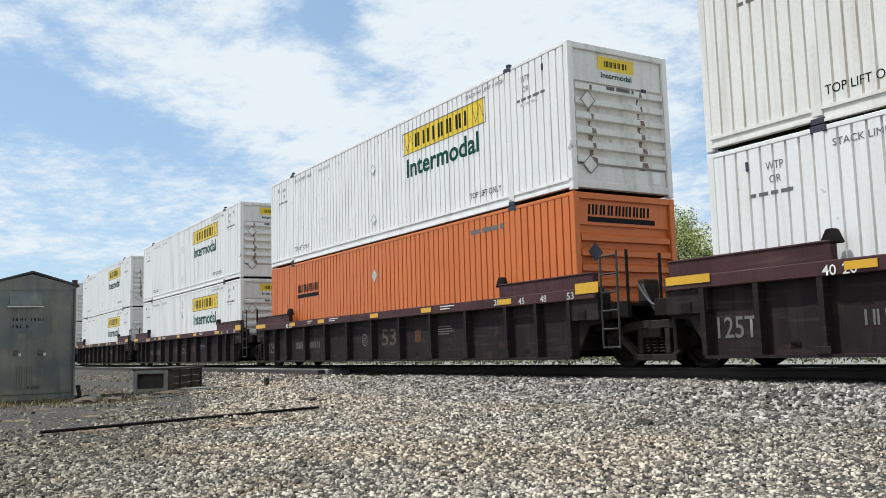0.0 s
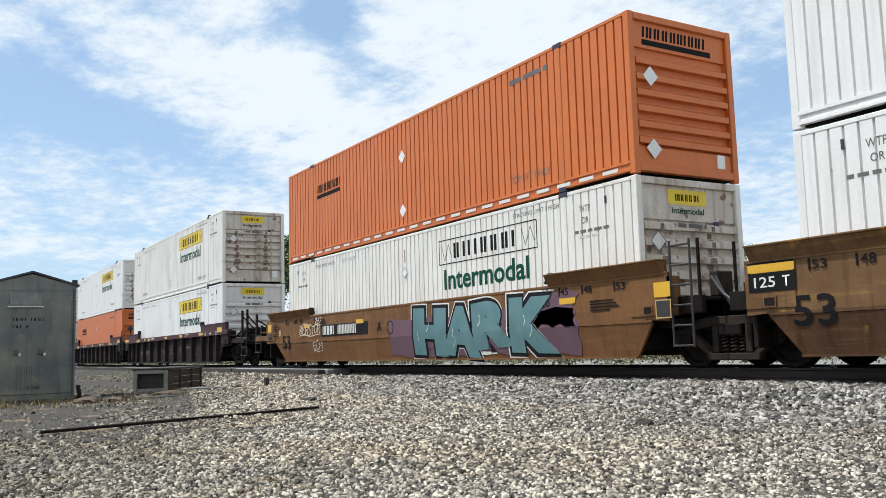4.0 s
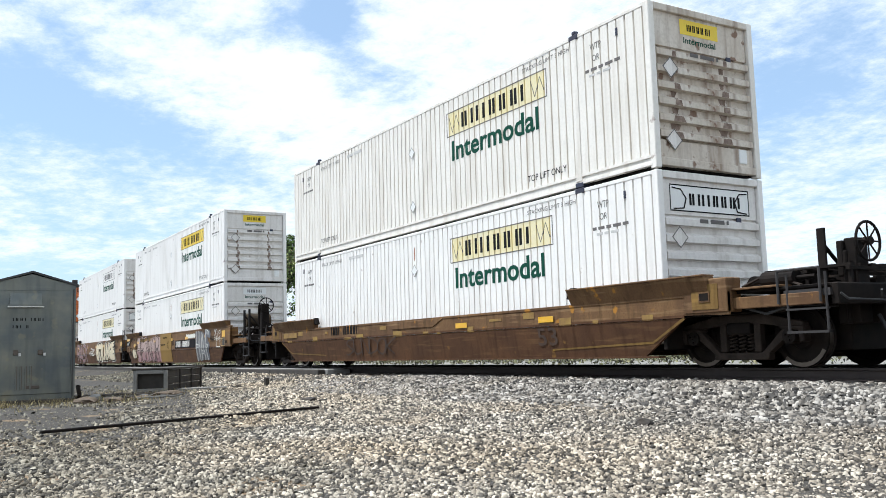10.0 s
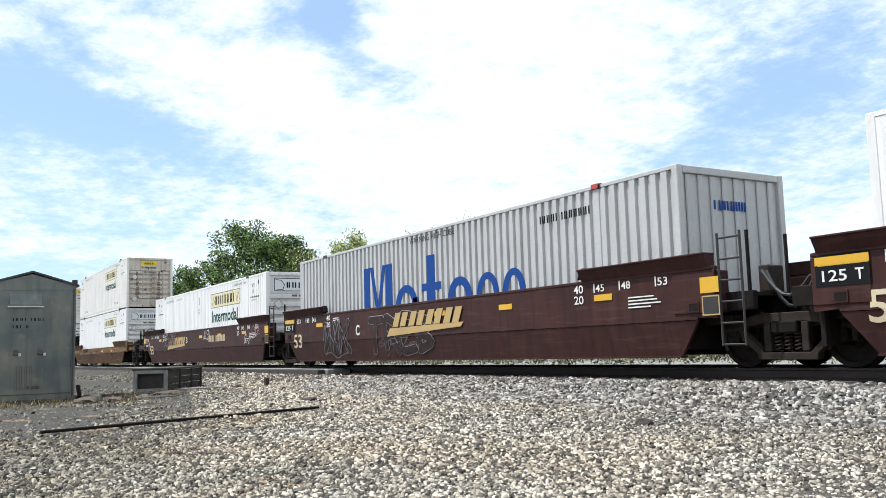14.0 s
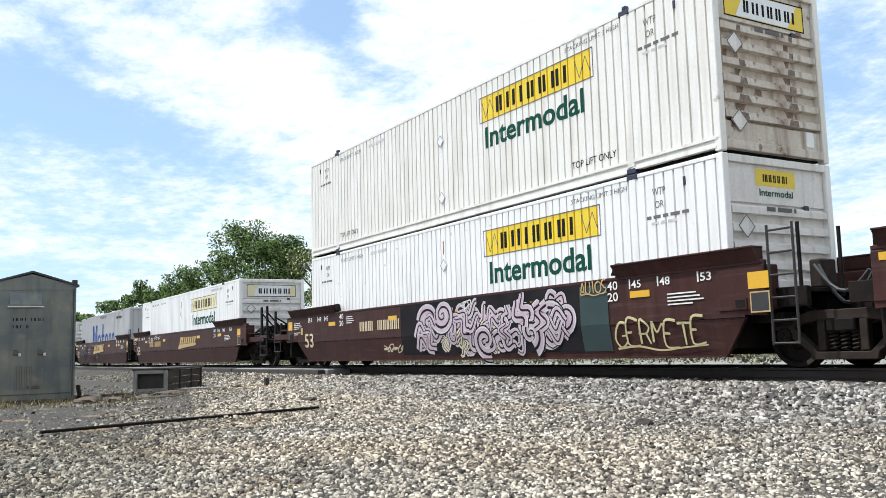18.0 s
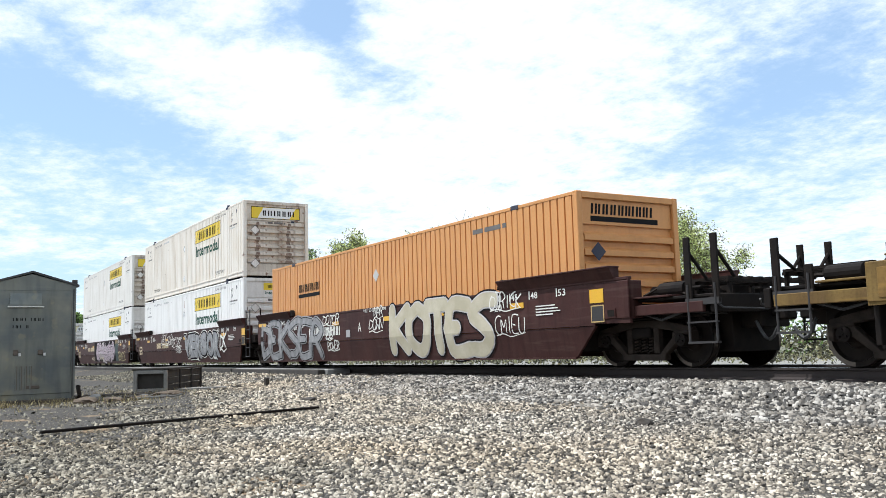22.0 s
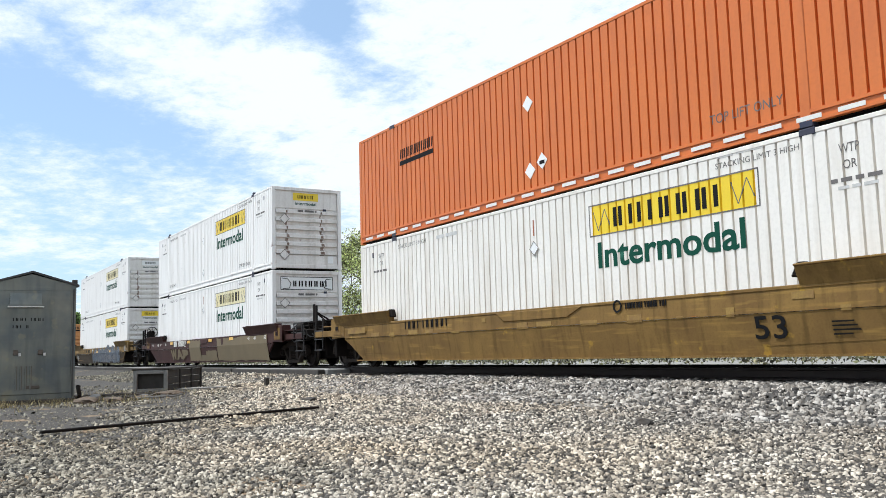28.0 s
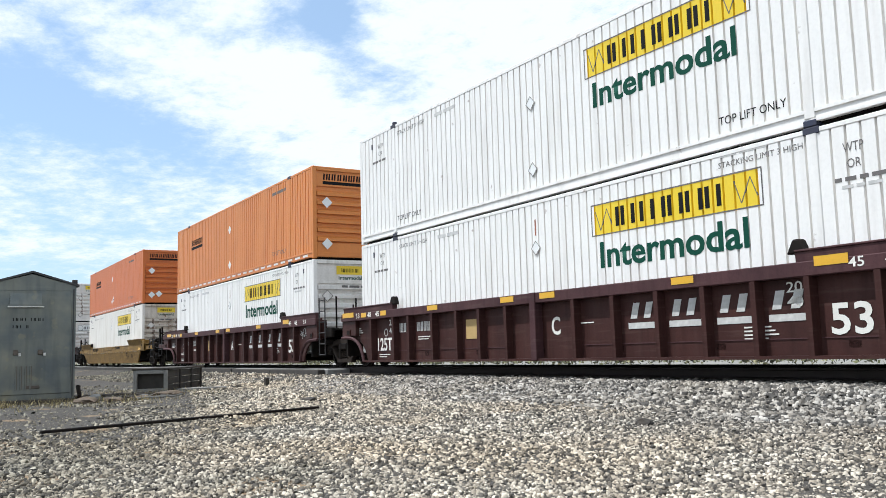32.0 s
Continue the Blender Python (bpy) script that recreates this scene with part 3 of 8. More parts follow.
def container_shell(box, paint, sign, end_paint=None, pitch=0.212, groove=0.040, depth=0.044, dashes=None):
    w = WIDTH / 2
    key = paint.name
    end_paint = end_paint or paint
    ekey = end_paint.name
    part("side_panel", side_mesh(paint, sign, pitch, groove, depth), box, "near side with vertical corrugations", (0, -w + 0.008, 0))
    part("side_panel", side_mesh(paint, None, pitch, groove, depth), box, at=pose(0, w - 0.008, 0, 0, 0, 180))
    hx = LENGTH / 2
    for sy in (-1, 1):
        y0, y1 = sorted((sy * w, sy * (w - 0.09)))
        part("top_rail", cached(("trail", key, sy), lambda: Geo().box(-hx + 0.1, hx - 0.1, y0, y1, HEIGHT - 0.075, HEIGHT - 0.005).mesh("top_rail", paint, bevel=0.008)), box)
        def rail():
            g = Geo()
            q = sorted((sy * (w + 0.006), sy * (w - 0.10)))
            y2, y3 = y0 - 0.015 * sy, y1 - 0.015 * sy
            for a, b, lift in ((-hx + 0.1, -POST, 0.04), (-POST, POST, 0.0), (POST, hx - 0.1, 0.04)):
                g.box(a, b, q[0], q[1], 0.185, 0.235)
                g.box(a, b, y2, y3, 0.05 + lift, 0.186)
                g.box(a, b, q[0], q[1], 0.012 + lift, 0.055 + lift)
            return g.mesh("bottom_rail", paint)
        part("bottom_rail", cached(("brail", key, sy), rail), box)
        for sx in (-1, 1):
            xa, xb = sorted((sx * hx, sx * (hx - 0.14)))
            ya, yb = sorted((sy * (w + 0.002), sy * (w - 0.13)))
            part("corner_post", cached(("cpost", key, sx, sy), lambda: Geo().box(xa, xb, ya, yb, 0.0, HEIGHT).mesh("corner_post", paint, bevel=0.012)), box)
            c = sx * POST
            ya, yb = sorted((sy * (w + 0.008), sy * (w - 0.12)))
            part("lift_post", cached(("lpost", key, sx, sy), lambda: Geo().box(c - 0.085, c + 0.085, ya, yb, 0.1, HEIGHT - 0.06).mesh("lift_post", paint, bevel=0.01)), box)
            ya, yb = sorted((sy * (w + 0.012), sy * (w - 0.16)))
            part("lift_casting", cached(("cast", sx, sy), lambda: Geo().box(c - 0.13, c + 0.13, ya, yb, HEIGHT - 0.09, HEIGHT + 0.012).mesh("lift_casting", M_CASTING, bevel=0.012)), box)
            part("lift_casting", cached(("castb", sx, sy), lambda: Geo().box(c - 0.11, c + 0.11, ya, yb, -0.012, 0.085).mesh("lift_casting", M_CASTING, bevel=0.012)), box)
    part("roof", cached(("roof", key), lambda: Geo().box(-hx + 0.14, hx - 0.14, -w + 0.1, w - 0.1, HEIGHT - 0.05, HEIGHT - 0.02).mesh("roof", paint)), box)
    part("floor", cached("cfloor", lambda: Geo().box(-hx + 0.12, hx - 0.12, -w + 0.11, w - 0.11, 0.03, 0.12).mesh("floor", M_UNDER)), box)
    part("end_wall", cached(("dwall", key), lambda: Geo().box(-hx + 0.03, -hx + 0.09, -w + 0.13, w - 0.13, 0.05, HEIGHT - 0.05).mesh("end_wall", paint)), box)
    part("end_wall", cached(("ewall", ekey), lambda: Geo().box(hx - 0.16, hx - 0.115 if paint is not M_GREY else hx - 0.075, -w + 0.13, w - 0.13, 0.05, HEIGHT - 0.05).mesh("end_wall", end_paint)), box, "ribbed front wall")
    for z0, z1 in ((HEIGHT - 0.13, HEIGHT - 0.006), (0.05, 0.19)):
        part("end_sill", cached(("esill", ekey, z0), lambda: Geo().box(hx - 0.10, hx - 0.005, -w + 0.13, w - 0.13, z0, z1).mesh("end_sill", end_paint, bevel=0.01)), box)
    part("end_plate", cached(("eplate", ekey), lambda: Geo().box(hx - 0.12, hx - 0.045, -w + 0.15, w - 0.15, 0.19, 0.5).mesh("end_plate", end_paint, bevel=0.008)), box)
    def rib():
        g = Geo()
        ya, yb = -w + 0.16, w - 0.16
        xo, xi = hx - 0.012, hx - 0.12
        q = [(xi, -0.012), (xo, 0.0), (xo, 0.105), (xi, 0.165)]
        vs = [(x, ya, z) for x, z in q] + [(x, yb, z) for x, z in q]
        return g.add(vs, [(0, 1, 2, 3), (7, 6, 5, 4), (0, 4, 5, 1), (1, 5, 6, 2), (2, 6, 7, 3), (3, 7, 4, 0)]).mesh("rib", end_paint)
    if paint is M_GREY:
        stave = cached("stave", lambda: Geo().box(hx - 0.075, hx - 0.04, -0.07, 0.07, 0.19, HEIGHT - 0.13).mesh("rib", paint, bevel=0.015))
        for i in range(8):
            part("rib", stave, box, at=(0, -1.0 + i * 0.2857, 0))
    else:
        me = cached(("rib", ekey), rib)
        for i in range(6):
            part("rib", me, box, at=(0, 0, 0.55 + i * 0.285))
    if dashes:
        for i in range(24):
            part("reflector_strip", panel(0.40, 0.065, dashes), box, at=(-7.7 + i * 0.65, -w - 0.011, 0.085))


BRAND_A = (0.22, -0.12, 0.30, -0.12, 0.34, 0.34, 0.36, 0.32)
BRAND_B = (0.30, 0.30, 0.32, 0.32, 0.28, 0.12, 0.32, 0.28, 0.32)


def white_container(paint, sign_side, sign_end, end_style, upper):
    """53-foot domestic box: sign on the side, sign on the front wall."""
    w, hx = WIDTH / 2, LENGTH / 2
    bleached = sign_side is M_PLACARD
    words = {M_YELLOW: "yellow sign", M_PALE: "bleached yellow sign", M_PLACARD: "white outlined sign"}[sign_side]
    tone = {M_WHITE: "white", M_AGED: "stained off-white", M_CREAM: "rust-streaked cream"}[paint]
    box = thing("shipping_container", f"{tone} corrugated steel container, {words}, {'stacked on another' if upper else 'in a rail well'}", "container", "containers on the train")
    container_shell(box, paint, None if bleached else sign_side, M_ENDWALL if paint is M_WHITE else M_ENDRUST)
    y = -w + 0.004
    part("sign_outline", outline(3.78, 0.575, M_BLACK if bleached else M_FAINT, 0.022), box, at=(1.46, y, 1.958))
    bar_row(box, "sign_mark", BRAND_A, 0.34, M_BLACK, 0.088, (2.10, y, 2.075))
    part("scroll", cached("scroll", lambda: Geo().pipe([(0.0, 0, 0.40), (0.12, 0, 0.05), (0.30, 0, 0.42), (0.42, 0, 0.12)], 0.012, 4).mesh("scroll", M_FAINT)), box, at=(1.58, y + 0.01, 2.0))
    part("scroll", CACHE["scroll"], box, at=(4.72, y + 0.01, 2.0))
    if not upper:
        part("paint_streak", panel(0.035, 0.32, M_REDSTREAK), box, "thin rust-red line above the placard", (-0.235, y - 0.002, 2.2))
    spell(box, "Intermodal", 1.66, y, 1.37, 3.28, 0.47, M_GREEN, 0.022)
    part("lettering", letters("TOP LIFT ONLY", 1.22, 0.13, M_BLACK if upper else M_FAINT), box, at=(4.52, y, 0.37))
    part("lettering", letters("STACKING LIMIT 3 HIGH", 1.5, 0.09, M_FAINT), box, at=(4.45, y, 2.64))
    part("lettering", letters("WTP", 0.3, 0.13, M_FAINT), box, at=(6.55, y, 2.45))
    part("lettering", letters("OR", 0.2, 0.12, M_FAINT), box, at=(6.6, y, 2.24))
    word_bars(box, (6.4, y, 2.07), (0.10, 0.16, 0.12, 0.2, 0.14), 0.055, M_FAINT)
    word_bars(box, (6.5, y, 1.97), (0.16, 0.12, 0.2), 0.045, M_PRINT)
    part("lettering", letters("TOP LIFT ONLY", 1.2, 0.13, M_BLACK if upper else M_FAINT), box, at=(-5.95, y, 0.37))
    part("lettering", letters("WTP", 0.3, 0.12, M_FAINT), box, at=(-7.0, y, 2.45))
    part("lettering", letters("OR", 0.2, 0.11, M_FAINT), box, at=(-6.95, y, 2.26))
    word_bars(box, (-7.3, y, 2.09), (0.10, 0.16, 0.12, 0.2), 0.055, M_FAINT)
    part("lettering", letters("STACK LIMIT 3 HIGH", 1.4, 0.10, M_FAINT), box, at=(-5.9, y, 2.58))
    word_bars(box, (-4.0, y, 2.60), (0.36, 0.5), 0.08, M_PRINT)
    word_bars(box, (4.5, y, 2.80), (0.3, 0.5), 0.06, M_PRINT)
    if upper:
        for sx in (-1, 1):
            part("twist_lock", cached(("tlock", sx), lambda: Geo().box(sx * POST - 0.05, sx * POST + 0.05, -w, -w + 0.1, HEIGHT + 0.012, HEIGHT + 0.09).mesh("twist_lock", M_CASTING, bevel=0.015)), box)
    for z in (0.45, 1.8):
        part("placard", diamond(0.30, M_PLACARD), box, "white diamond placard", (-0.36, y - 0.012, z))
        part("placard_outline", outline(0.30, 0.30, M_FAINT, 0.012, diamond=True), box, at=(-0.36, y - 0.016, z))
    part("hook", cached("hook", lambda: Geo().box(0, 0.05, 0, 0.02, 0, 0.14).mesh("hook", M_CASTING, bevel=0.006)), box, at=(7.25, y - 0.012, 2.52))
    part("hook", CACHE["hook"], box, at=(-7.35, y - 0.012, 2.5))
    part("end_panel", cached(("epanel", M_ENDWALL.name if paint is M_WHITE else M_ENDRUST.name), lambda: Geo().box(hx - 0.12, hx - 0.066, -w + 0.14, w - 0.14, 2.16, HEIGHT - 0.13).mesh("end_panel", M_ENDWALL if paint is M_WHITE else M_ENDRUST)), box)
    x = hx - 0.062
    if end_style == "small":
        part("end_sign", panel(0.94, 0.27, sign_end, "end"), box, "small sign on the front wall", (x, -0.50, 2.44))
        bar_row(box, "end_mark", (0.07, 0.08, 0.09, 0.09, 0.1, 0.08), 0.12, M_BLACK, 0.024, (x + 0.004, -0.33, 2.51), face="end")
        part("lettering", letters("Intermodal", 0.8, 0.115, M_GREEN, 0.02, face="end"), box, at=(x, -0.43, 2.28))
    else:
        part("end_sign", panel(1.95, 0.46, sign_end, "end"), box, "wide sign on the front wall", (x, -0.98, 2.22))
        part("sign_outline", outline(1.95, 0.46, M_BLACK, 0.022, "end"), box, at=(x + 0.002, -0.98, 2.22))
        if sign_end is not M_PLACARD:
            part("sign_field", cached("sfield", lambda: Geo().add([(0, -0.72, 2.25), (0, 0.55, 2.25), (0, 0.8, 2.65), (0, -0.5, 2.65)], [(0, 1, 2, 3)]).mesh("sign_field", M_PLACARD)), box, "white field of the sign", (x + 0.003, 0, 0))
        else:
            for s in (-1, 1):
                part("scroll", cached(("escroll", s), lambda: Geo().pipe([(0, s * 0.92, 2.62), (0, s * 0.72, 2.60), (0, s * 0.60, 2.45), (0, s * 0.66, 2.28), (0, s * 0.9, 2.26)], 0.014, 4).mesh("scroll", M_BLACK)), box, at=(x, 0, 0))
        bar_row(box, "end_mark", (0.12, -0.06, 0.15, -0.06, 0.18, 0.18, 0.19, 0.17), 0.2, M_BLACK, 0.05, (x + 0.006, -0.52, 2.34), face="end")
    for z in (0.32, 1.58):
        part("placard", diamond(0.38, M_ENDWALL, "end"), box, "worn white diamond placard", (hx - 0.008, -1.03, z))
        part("placard_outline", outline(0.38, 0.38, M_FAINT, 0.016, "end", True), box, at=(hx - 0.005, -1.03, z))
    word_bars(box, (hx - 0.005, -0.35, 2.03), (0.2, 0.34, 0.05), 0.07, M_FAINT, "end")
    if upper or paint is not M_WHITE:
        def stain(seed):
            def make():
                rng, g, mid = random.Random(seed), Geo(), 0.0
                heavy = 1.0 if paint is not M_WHITE else 0.55
                # one wandering run per column, over each rib's face, its sloping top and the wall below it
                for i in range(5, -1, -1):
                    mid += rng.uniform(-0.025, 0.025)
                    wd = heavy * (0.055 + 0.014 * (5 - i)) * rng.uniform(0.75, 1.25)
                    a, b = mid - wd, mid + wd
                    z0, z1 = 0.553 + i * 0.285, 0.652 + i * 0.285
                    j = [rng.uniform(-0.02, 0.02) for _ in range(4)]
                    g.add([(0.0, a + j[0], z0), (0.0, b + j[1], z0), (0.0, b * 0.8, z1), (0.0, a * 0.8, z1)], [(0, 1, 2, 3)])
                    g.add([(0.0, a * 0.8, z1), (0.0, b * 0.8, z1), (-0.105, b * 0.8 + j[2], z1 + 0.062), (-0.105, a * 0.8 + j[3], z1 + 0.062)], [(0, 1, 2, 3)])
                    g.add([(-0.104, a * 0.6 + j[2], z0 - 0.118), (-0.104, b * 0.7 + j[3], z0 - 0.118), (-0.104, b, z0 - 0.014), (-0.104, a, z0 - 0.014)], [(0, 1, 2, 3)])
                return g.mesh("rust_stain", M_STAIN)
            return make
        for k, yy in enumerate((-0.74, 0.52)):
            part("rust_stain", cached(("stain", k, paint.name), stain(k + len(paint.name))), box, "column of dark rust runs", (hx - 0.010, yy, 0))
    part("vent", cached("cvent", lambda: Geo().box(0, 0.02, 0, 0.12, 0, 0.12).mesh("vent", M_CASTING, bevel=0.004)), box, at=(hx - 0.07, 0.62, 2.06))
    part("document_holder", cached("docs", lambda: Geo().box(0, 0.04, 0, 0.2, 0, 0.26).mesh("document_holder", M_PLACARD, bevel=0.01)), box, at=(hx - 0.07, 0.78, 0.24))
    part("vent", CACHE["cvent"], box, at=(hx - 0.07, 0.42, 0.3))
    return box


def orange_container(paint, upper, hazard):
    w, hx = WIDTH / 2, LENGTH / 2
    tone = "deep" if paint is M_ORANGE else "bright amber" if paint is M_AMBER else "faded"
    box = thing("shipping_container", f"{tone} orange corrugated steel container, {'stacked on a white one' if upper else 'sitting low in a rail well'}", "container", "containers on the train")
    container_shell(box, paint, None, pitch=0.222, groove=0.044, depth=0.045, dashes=M_MARK if upper else None)
    y = -w + 0.004
    bar_row(box, "side_mark", tuple(round(v * 0.54, 3) for v in BRAND_B), 0.24, M_BLACK, 0.055, (-5.7, y, 1.93), 0.12)
    part("mark_underline", panel(1.68, 0.11, M_BLACK), box, at=(-5.72, y, 1.76))
    part("lettering", letters("TOP LIFT ONLY", 1.35, 0.15, M_FAINT), box, at=(4.4, y, 0.42))
    word_bars(box, (4.5, y, 2.5), (0.4, 0.6, 0.14), 0.10, M_FAINT)
    for z in ((0.42, 1.8) if upper else (1.85,)):
        part("placard", diamond(0.34, M_PLACARD if upper else M_GREY), box, "diamond placard", (-0.42, y - 0.006, z))
    if hazard:
        part("placard", diamond(0.34, M_PLACARD), box, "white diamond placard", (-0.02, y - 0.006, 0.55))
        part("placard_band", panel(0.16, 0.07, M_BLACK), box, at=(0.07, y - 0.01, 0.66))
    part("end_panel", cached(("epanel", paint.name), lambda: Geo().box(hx - 0.12, hx - 0.066, -w + 0.14, w - 0.14, 2.28, HEIGHT - 0.13).mesh("end_panel", paint)), box)
    x = hx - 0.062
    bar_row(box, "end_mark", (0.15, 0.16, 0.17, 0.17, 0.15, 0.06, 0.16, 0.15, 0.16), 0.2, M_BLACK, 0.052, (x, -0.92, 2.48), 0.1, "end")
    part("mark_underline", panel(1.72, 0.1, M_BLACK, "end"), box, at=(x, -0.93, 2.34))
    for yy, z in ((-1.0, 1.58), (-1.0, 0.28)) + (((-0.62, 0.34),) if hazard else ()):
        part("placard", diamond(0.36, M_PLACARD if upper else M_CASTING, "end"), box, at=(hx - 0.004, yy, z))
    part("document_holder", cached("docs", lambda: Geo().box(0, 0.04, 0, 0.2, 0, 0.26).mesh("document_holder", M_PLACARD, bevel=0.01)), box, at=(hx - 0.07, 0.78, 0.24))
    part("small_mark", panel(0.5, 0.07, M_MARK, "end"), box, at=(hx - 0.02, -0.2, 2.0))
    return box


def grey_container():
    w, hx = WIDTH / 2, LENGTH / 2
    box = thing("shipping_container", "light grey corrugated container with huge blue lettering shapes", "container", "containers on the train")
    container_shell(box, M_GREY, None, pitch=0.24, groove=0.12, depth=0.05)
    y = -w + 0.004
    blue = "blue shape of a large mark"
    def shape(key, pts):
        part("side_mark", cached(("blueshape", key), lambda: Geo().plate(pts, lambda z: 0.0, 0.004).mesh("side_mark", M_BLUE)), box, blue, (0, y, 0))
    def ring(cx, cz, rx, rz, s0):
        def make():
            g, n = Geo(), 28
            ring2 = [(math.cos(2 * math.pi * i / n), math.sin(2 * math.pi * i / n)) for i in range(n)]
            g.add([(rx * u, 0, rz * v) for u, v in ring2] + [((rx - s0) * u, 0, (rz - 0.7 * s0) * v) for u, v in ring2], [(i, (i + 1) % n, (i + 1) % n + n, i + n) for i in range(n)])
            return g.mesh("side_mark", M_BLUE)
        part("side_mark", cached(("bluering", rx, rz, s0), make), box, "blue ring of a large mark", (cx, y, cz))
    shape("block", [(-3.5, 0.7), (-3.13, 0.7), (-3.13, 2.25), (-3.5, 2.25)])
    shape("block2", [(-2.22, 0.7), (-1.85, 0.7), (-1.85, 2.25), (-2.22, 2.25)])
    shape("wedge", [(-3.13, 2.25), (-2.78, 1.0), (-2.56, 1.0), (-2.22, 2.25), (-2.40, 2.25), (-2.67, 1.28), (-2.95, 2.25)])
    ring(-1.12, 1.14, 0.56, 0.50, 0.27)
    shape("stem", [(-0.78, 0.7), (-0.52, 0.7), (-0.52, 1.3), (-0.78, 1.3)])
    shape("upright", [(-0.08, 0.7), (0.30, 0.7), (0.30, 2.26), (-0.08, 2.26)])
    shape("arm", [(-0.34, 1.42), (-0.08, 1.42), (-0.08, 1.60), (-0.34, 1.60)])
    shape("arm2", [(0.30, 1.42), (0.58, 1.42), (0.58, 1.60), (0.30, 1.60)])
    ring(1.38, 1.14, 0.52, 0.50, 0.26)
    ring(2.50, 1.14, 0.43, 0.50, 0.21)
    ring(3.46, 1.14, 0.41, 0.50, 0.21)
    part("lettering", letters("WARNING HIGH CUBE", 2.1, 0.15, M_BLACK), box, at=(-0.9, y, 2.62))
    bar_row(box, "small_mark", [0.12] * 4 + [-0.12] + [0.12] * 6, 0.15, M_BLACK, 0.035, (4.4, y, 2.4))
    bar_row(box, "end_mark", (0.16, 0.1, 0.07, 0.1, 0.11, 0.11), 0.16, M_BLUE, 0.045, (hx - 0.035, -0.45, 2.2), face="end")
    part("red_tip", cached("redtip", lambda: Geo().box(-0.09, 0.09, 0, 0.02, 0, 0.09).mesh("red_tip", M_REDMARK, bevel=0.004)), box, at=(POST, y - 0.042, HEIGHT - 0.08))
    return box


# ---- well cars ----
WHEEL_R = 0.457
HALF = 1.52


def wheelset_mesh():
    def make():
        g = Geo()
        for s in (-1, 1):
            prof = [(0.09, 0.66), (0.09, 0.83), (0.17, 0.82), (0.20, 0.775), (0.36, 0.765), (0.385, 0.825), (WHEEL_R - 0.012, 0.825),
                    (WHEEL_R, 0.80), (WHEEL_R, 0.72), (WHEEL_R + 0.028, 0.705), (WHEEL_R + 0.026, 0.685), (0.385, 0.685), (0.36, 0.72), (0.20, 0.72), (0.17, 0.67)]
            g.lathe(0, 0, [(r, s * y) for r, y in prof], 28)
            g.lathe(0, 0, [(0.01, s * 1.10), (0.11, s * 1.10), (0.115, s * 0.9), (0.01, s * 0.9)], 14)
            for k in range(3):
                a = 2 * math.pi * k / 3
                g.tube((0.06 * math.cos(a), s * 1.09, 0.06 * math.sin(a)), (0.06 * math.cos(a), s * 1.13, 0.06 * math.sin(a)), 0.018, 6)
        g.tube((0, -0.9, 0), (0, 0.9, 0), 0.085, 12)
        me = g.mesh("wheelset", M_UNDER, M_TREAD)
        for p in me.polygons:
            c = p.center
            if abs(math.hypot(c.x, c.z) - WHEEL_R) < 0.004 and 0.7 < abs(c.y) < 0.83:
                p.material_index = 1
            if 0.385 < math.hypot(c.x, c.z) < WHEEL_R - 0.01 and abs(c.y) > 0.82 and c.x > 0.25:
                p.material_index = 1
        return me
    return cached("wheelset", make)


def side_frame_mesh():
    """Cast side frame of a three-piece truck, outer face at y = -1.06, windows left open."""
    def make():
        g = Geo()
        f = lambda z: -1.06
        top = [(-1.12, 0.52), (-1.12, 0.66), (-0.45, 0.80), (0.45, 0.80), (1.12, 0.66), (1.12, 0.52), (0.62, 0.62), (0.3, 0.66), (-0.3, 0.66), (-0.62, 0.62)]
        g.plate(top, f, 0.14)
        for s in (-1, 1):
            g.plate([(s * 0.34, 0.18), (s * 0.52, 0.22), (s * 0.98, 0.55), (s * 0.80, 0.60)], f, 0.13)
            g.plate([(s * 0.26, 0.66), (s * 0.38, 0.66), (s * 0.38, 0.24), (s * 0.26, 0.24)], f, 0.12)
            g.plate([(s * 0.74, 0.62), (s * 1.14, 0.60), (s * 1.14, 0.38), (s * 1.06, 0.36), (s * 1.05, 0.54), (s * 0.74, 0.56)], lambda z: -1.08, 0.17)
        g.plate([(-0.5, 0.12), (0.5, 0.12), (0.52, 0.23), (-0.52, 0.23)], f, 0.15)
        return g.mesh("side_frame", M_FRAME, bevel=0.012)
    return cached("side_frame", make)


def spring_mesh():
    def make():
        g = Geo()
        n, q = 40, 5
        vs = []
        for i in range(n + 1):
            a = i * 0.78
            for j in range(q):
                b = 2 * math.pi * j / q
                r = 0.055 + 0.014 * math.cos(b)
                vs.append((r * math.cos(a), r * math.sin(a), 0.27 * i / n + 0.014 * math.sin(b)))
        fs = [(i * q + j, (i + 1) * q + j, (i + 1) * q + (j + 1) % q, i * q + (j + 1) % q) for i in range(n) for j in range(q)]
        return g.add(vs, fs + [tuple(range(q)), tuple(range(n * q + q - 1, n * q - 1, -1))]).mesh("spring", M_FRAME)
    return cached("spring", make)


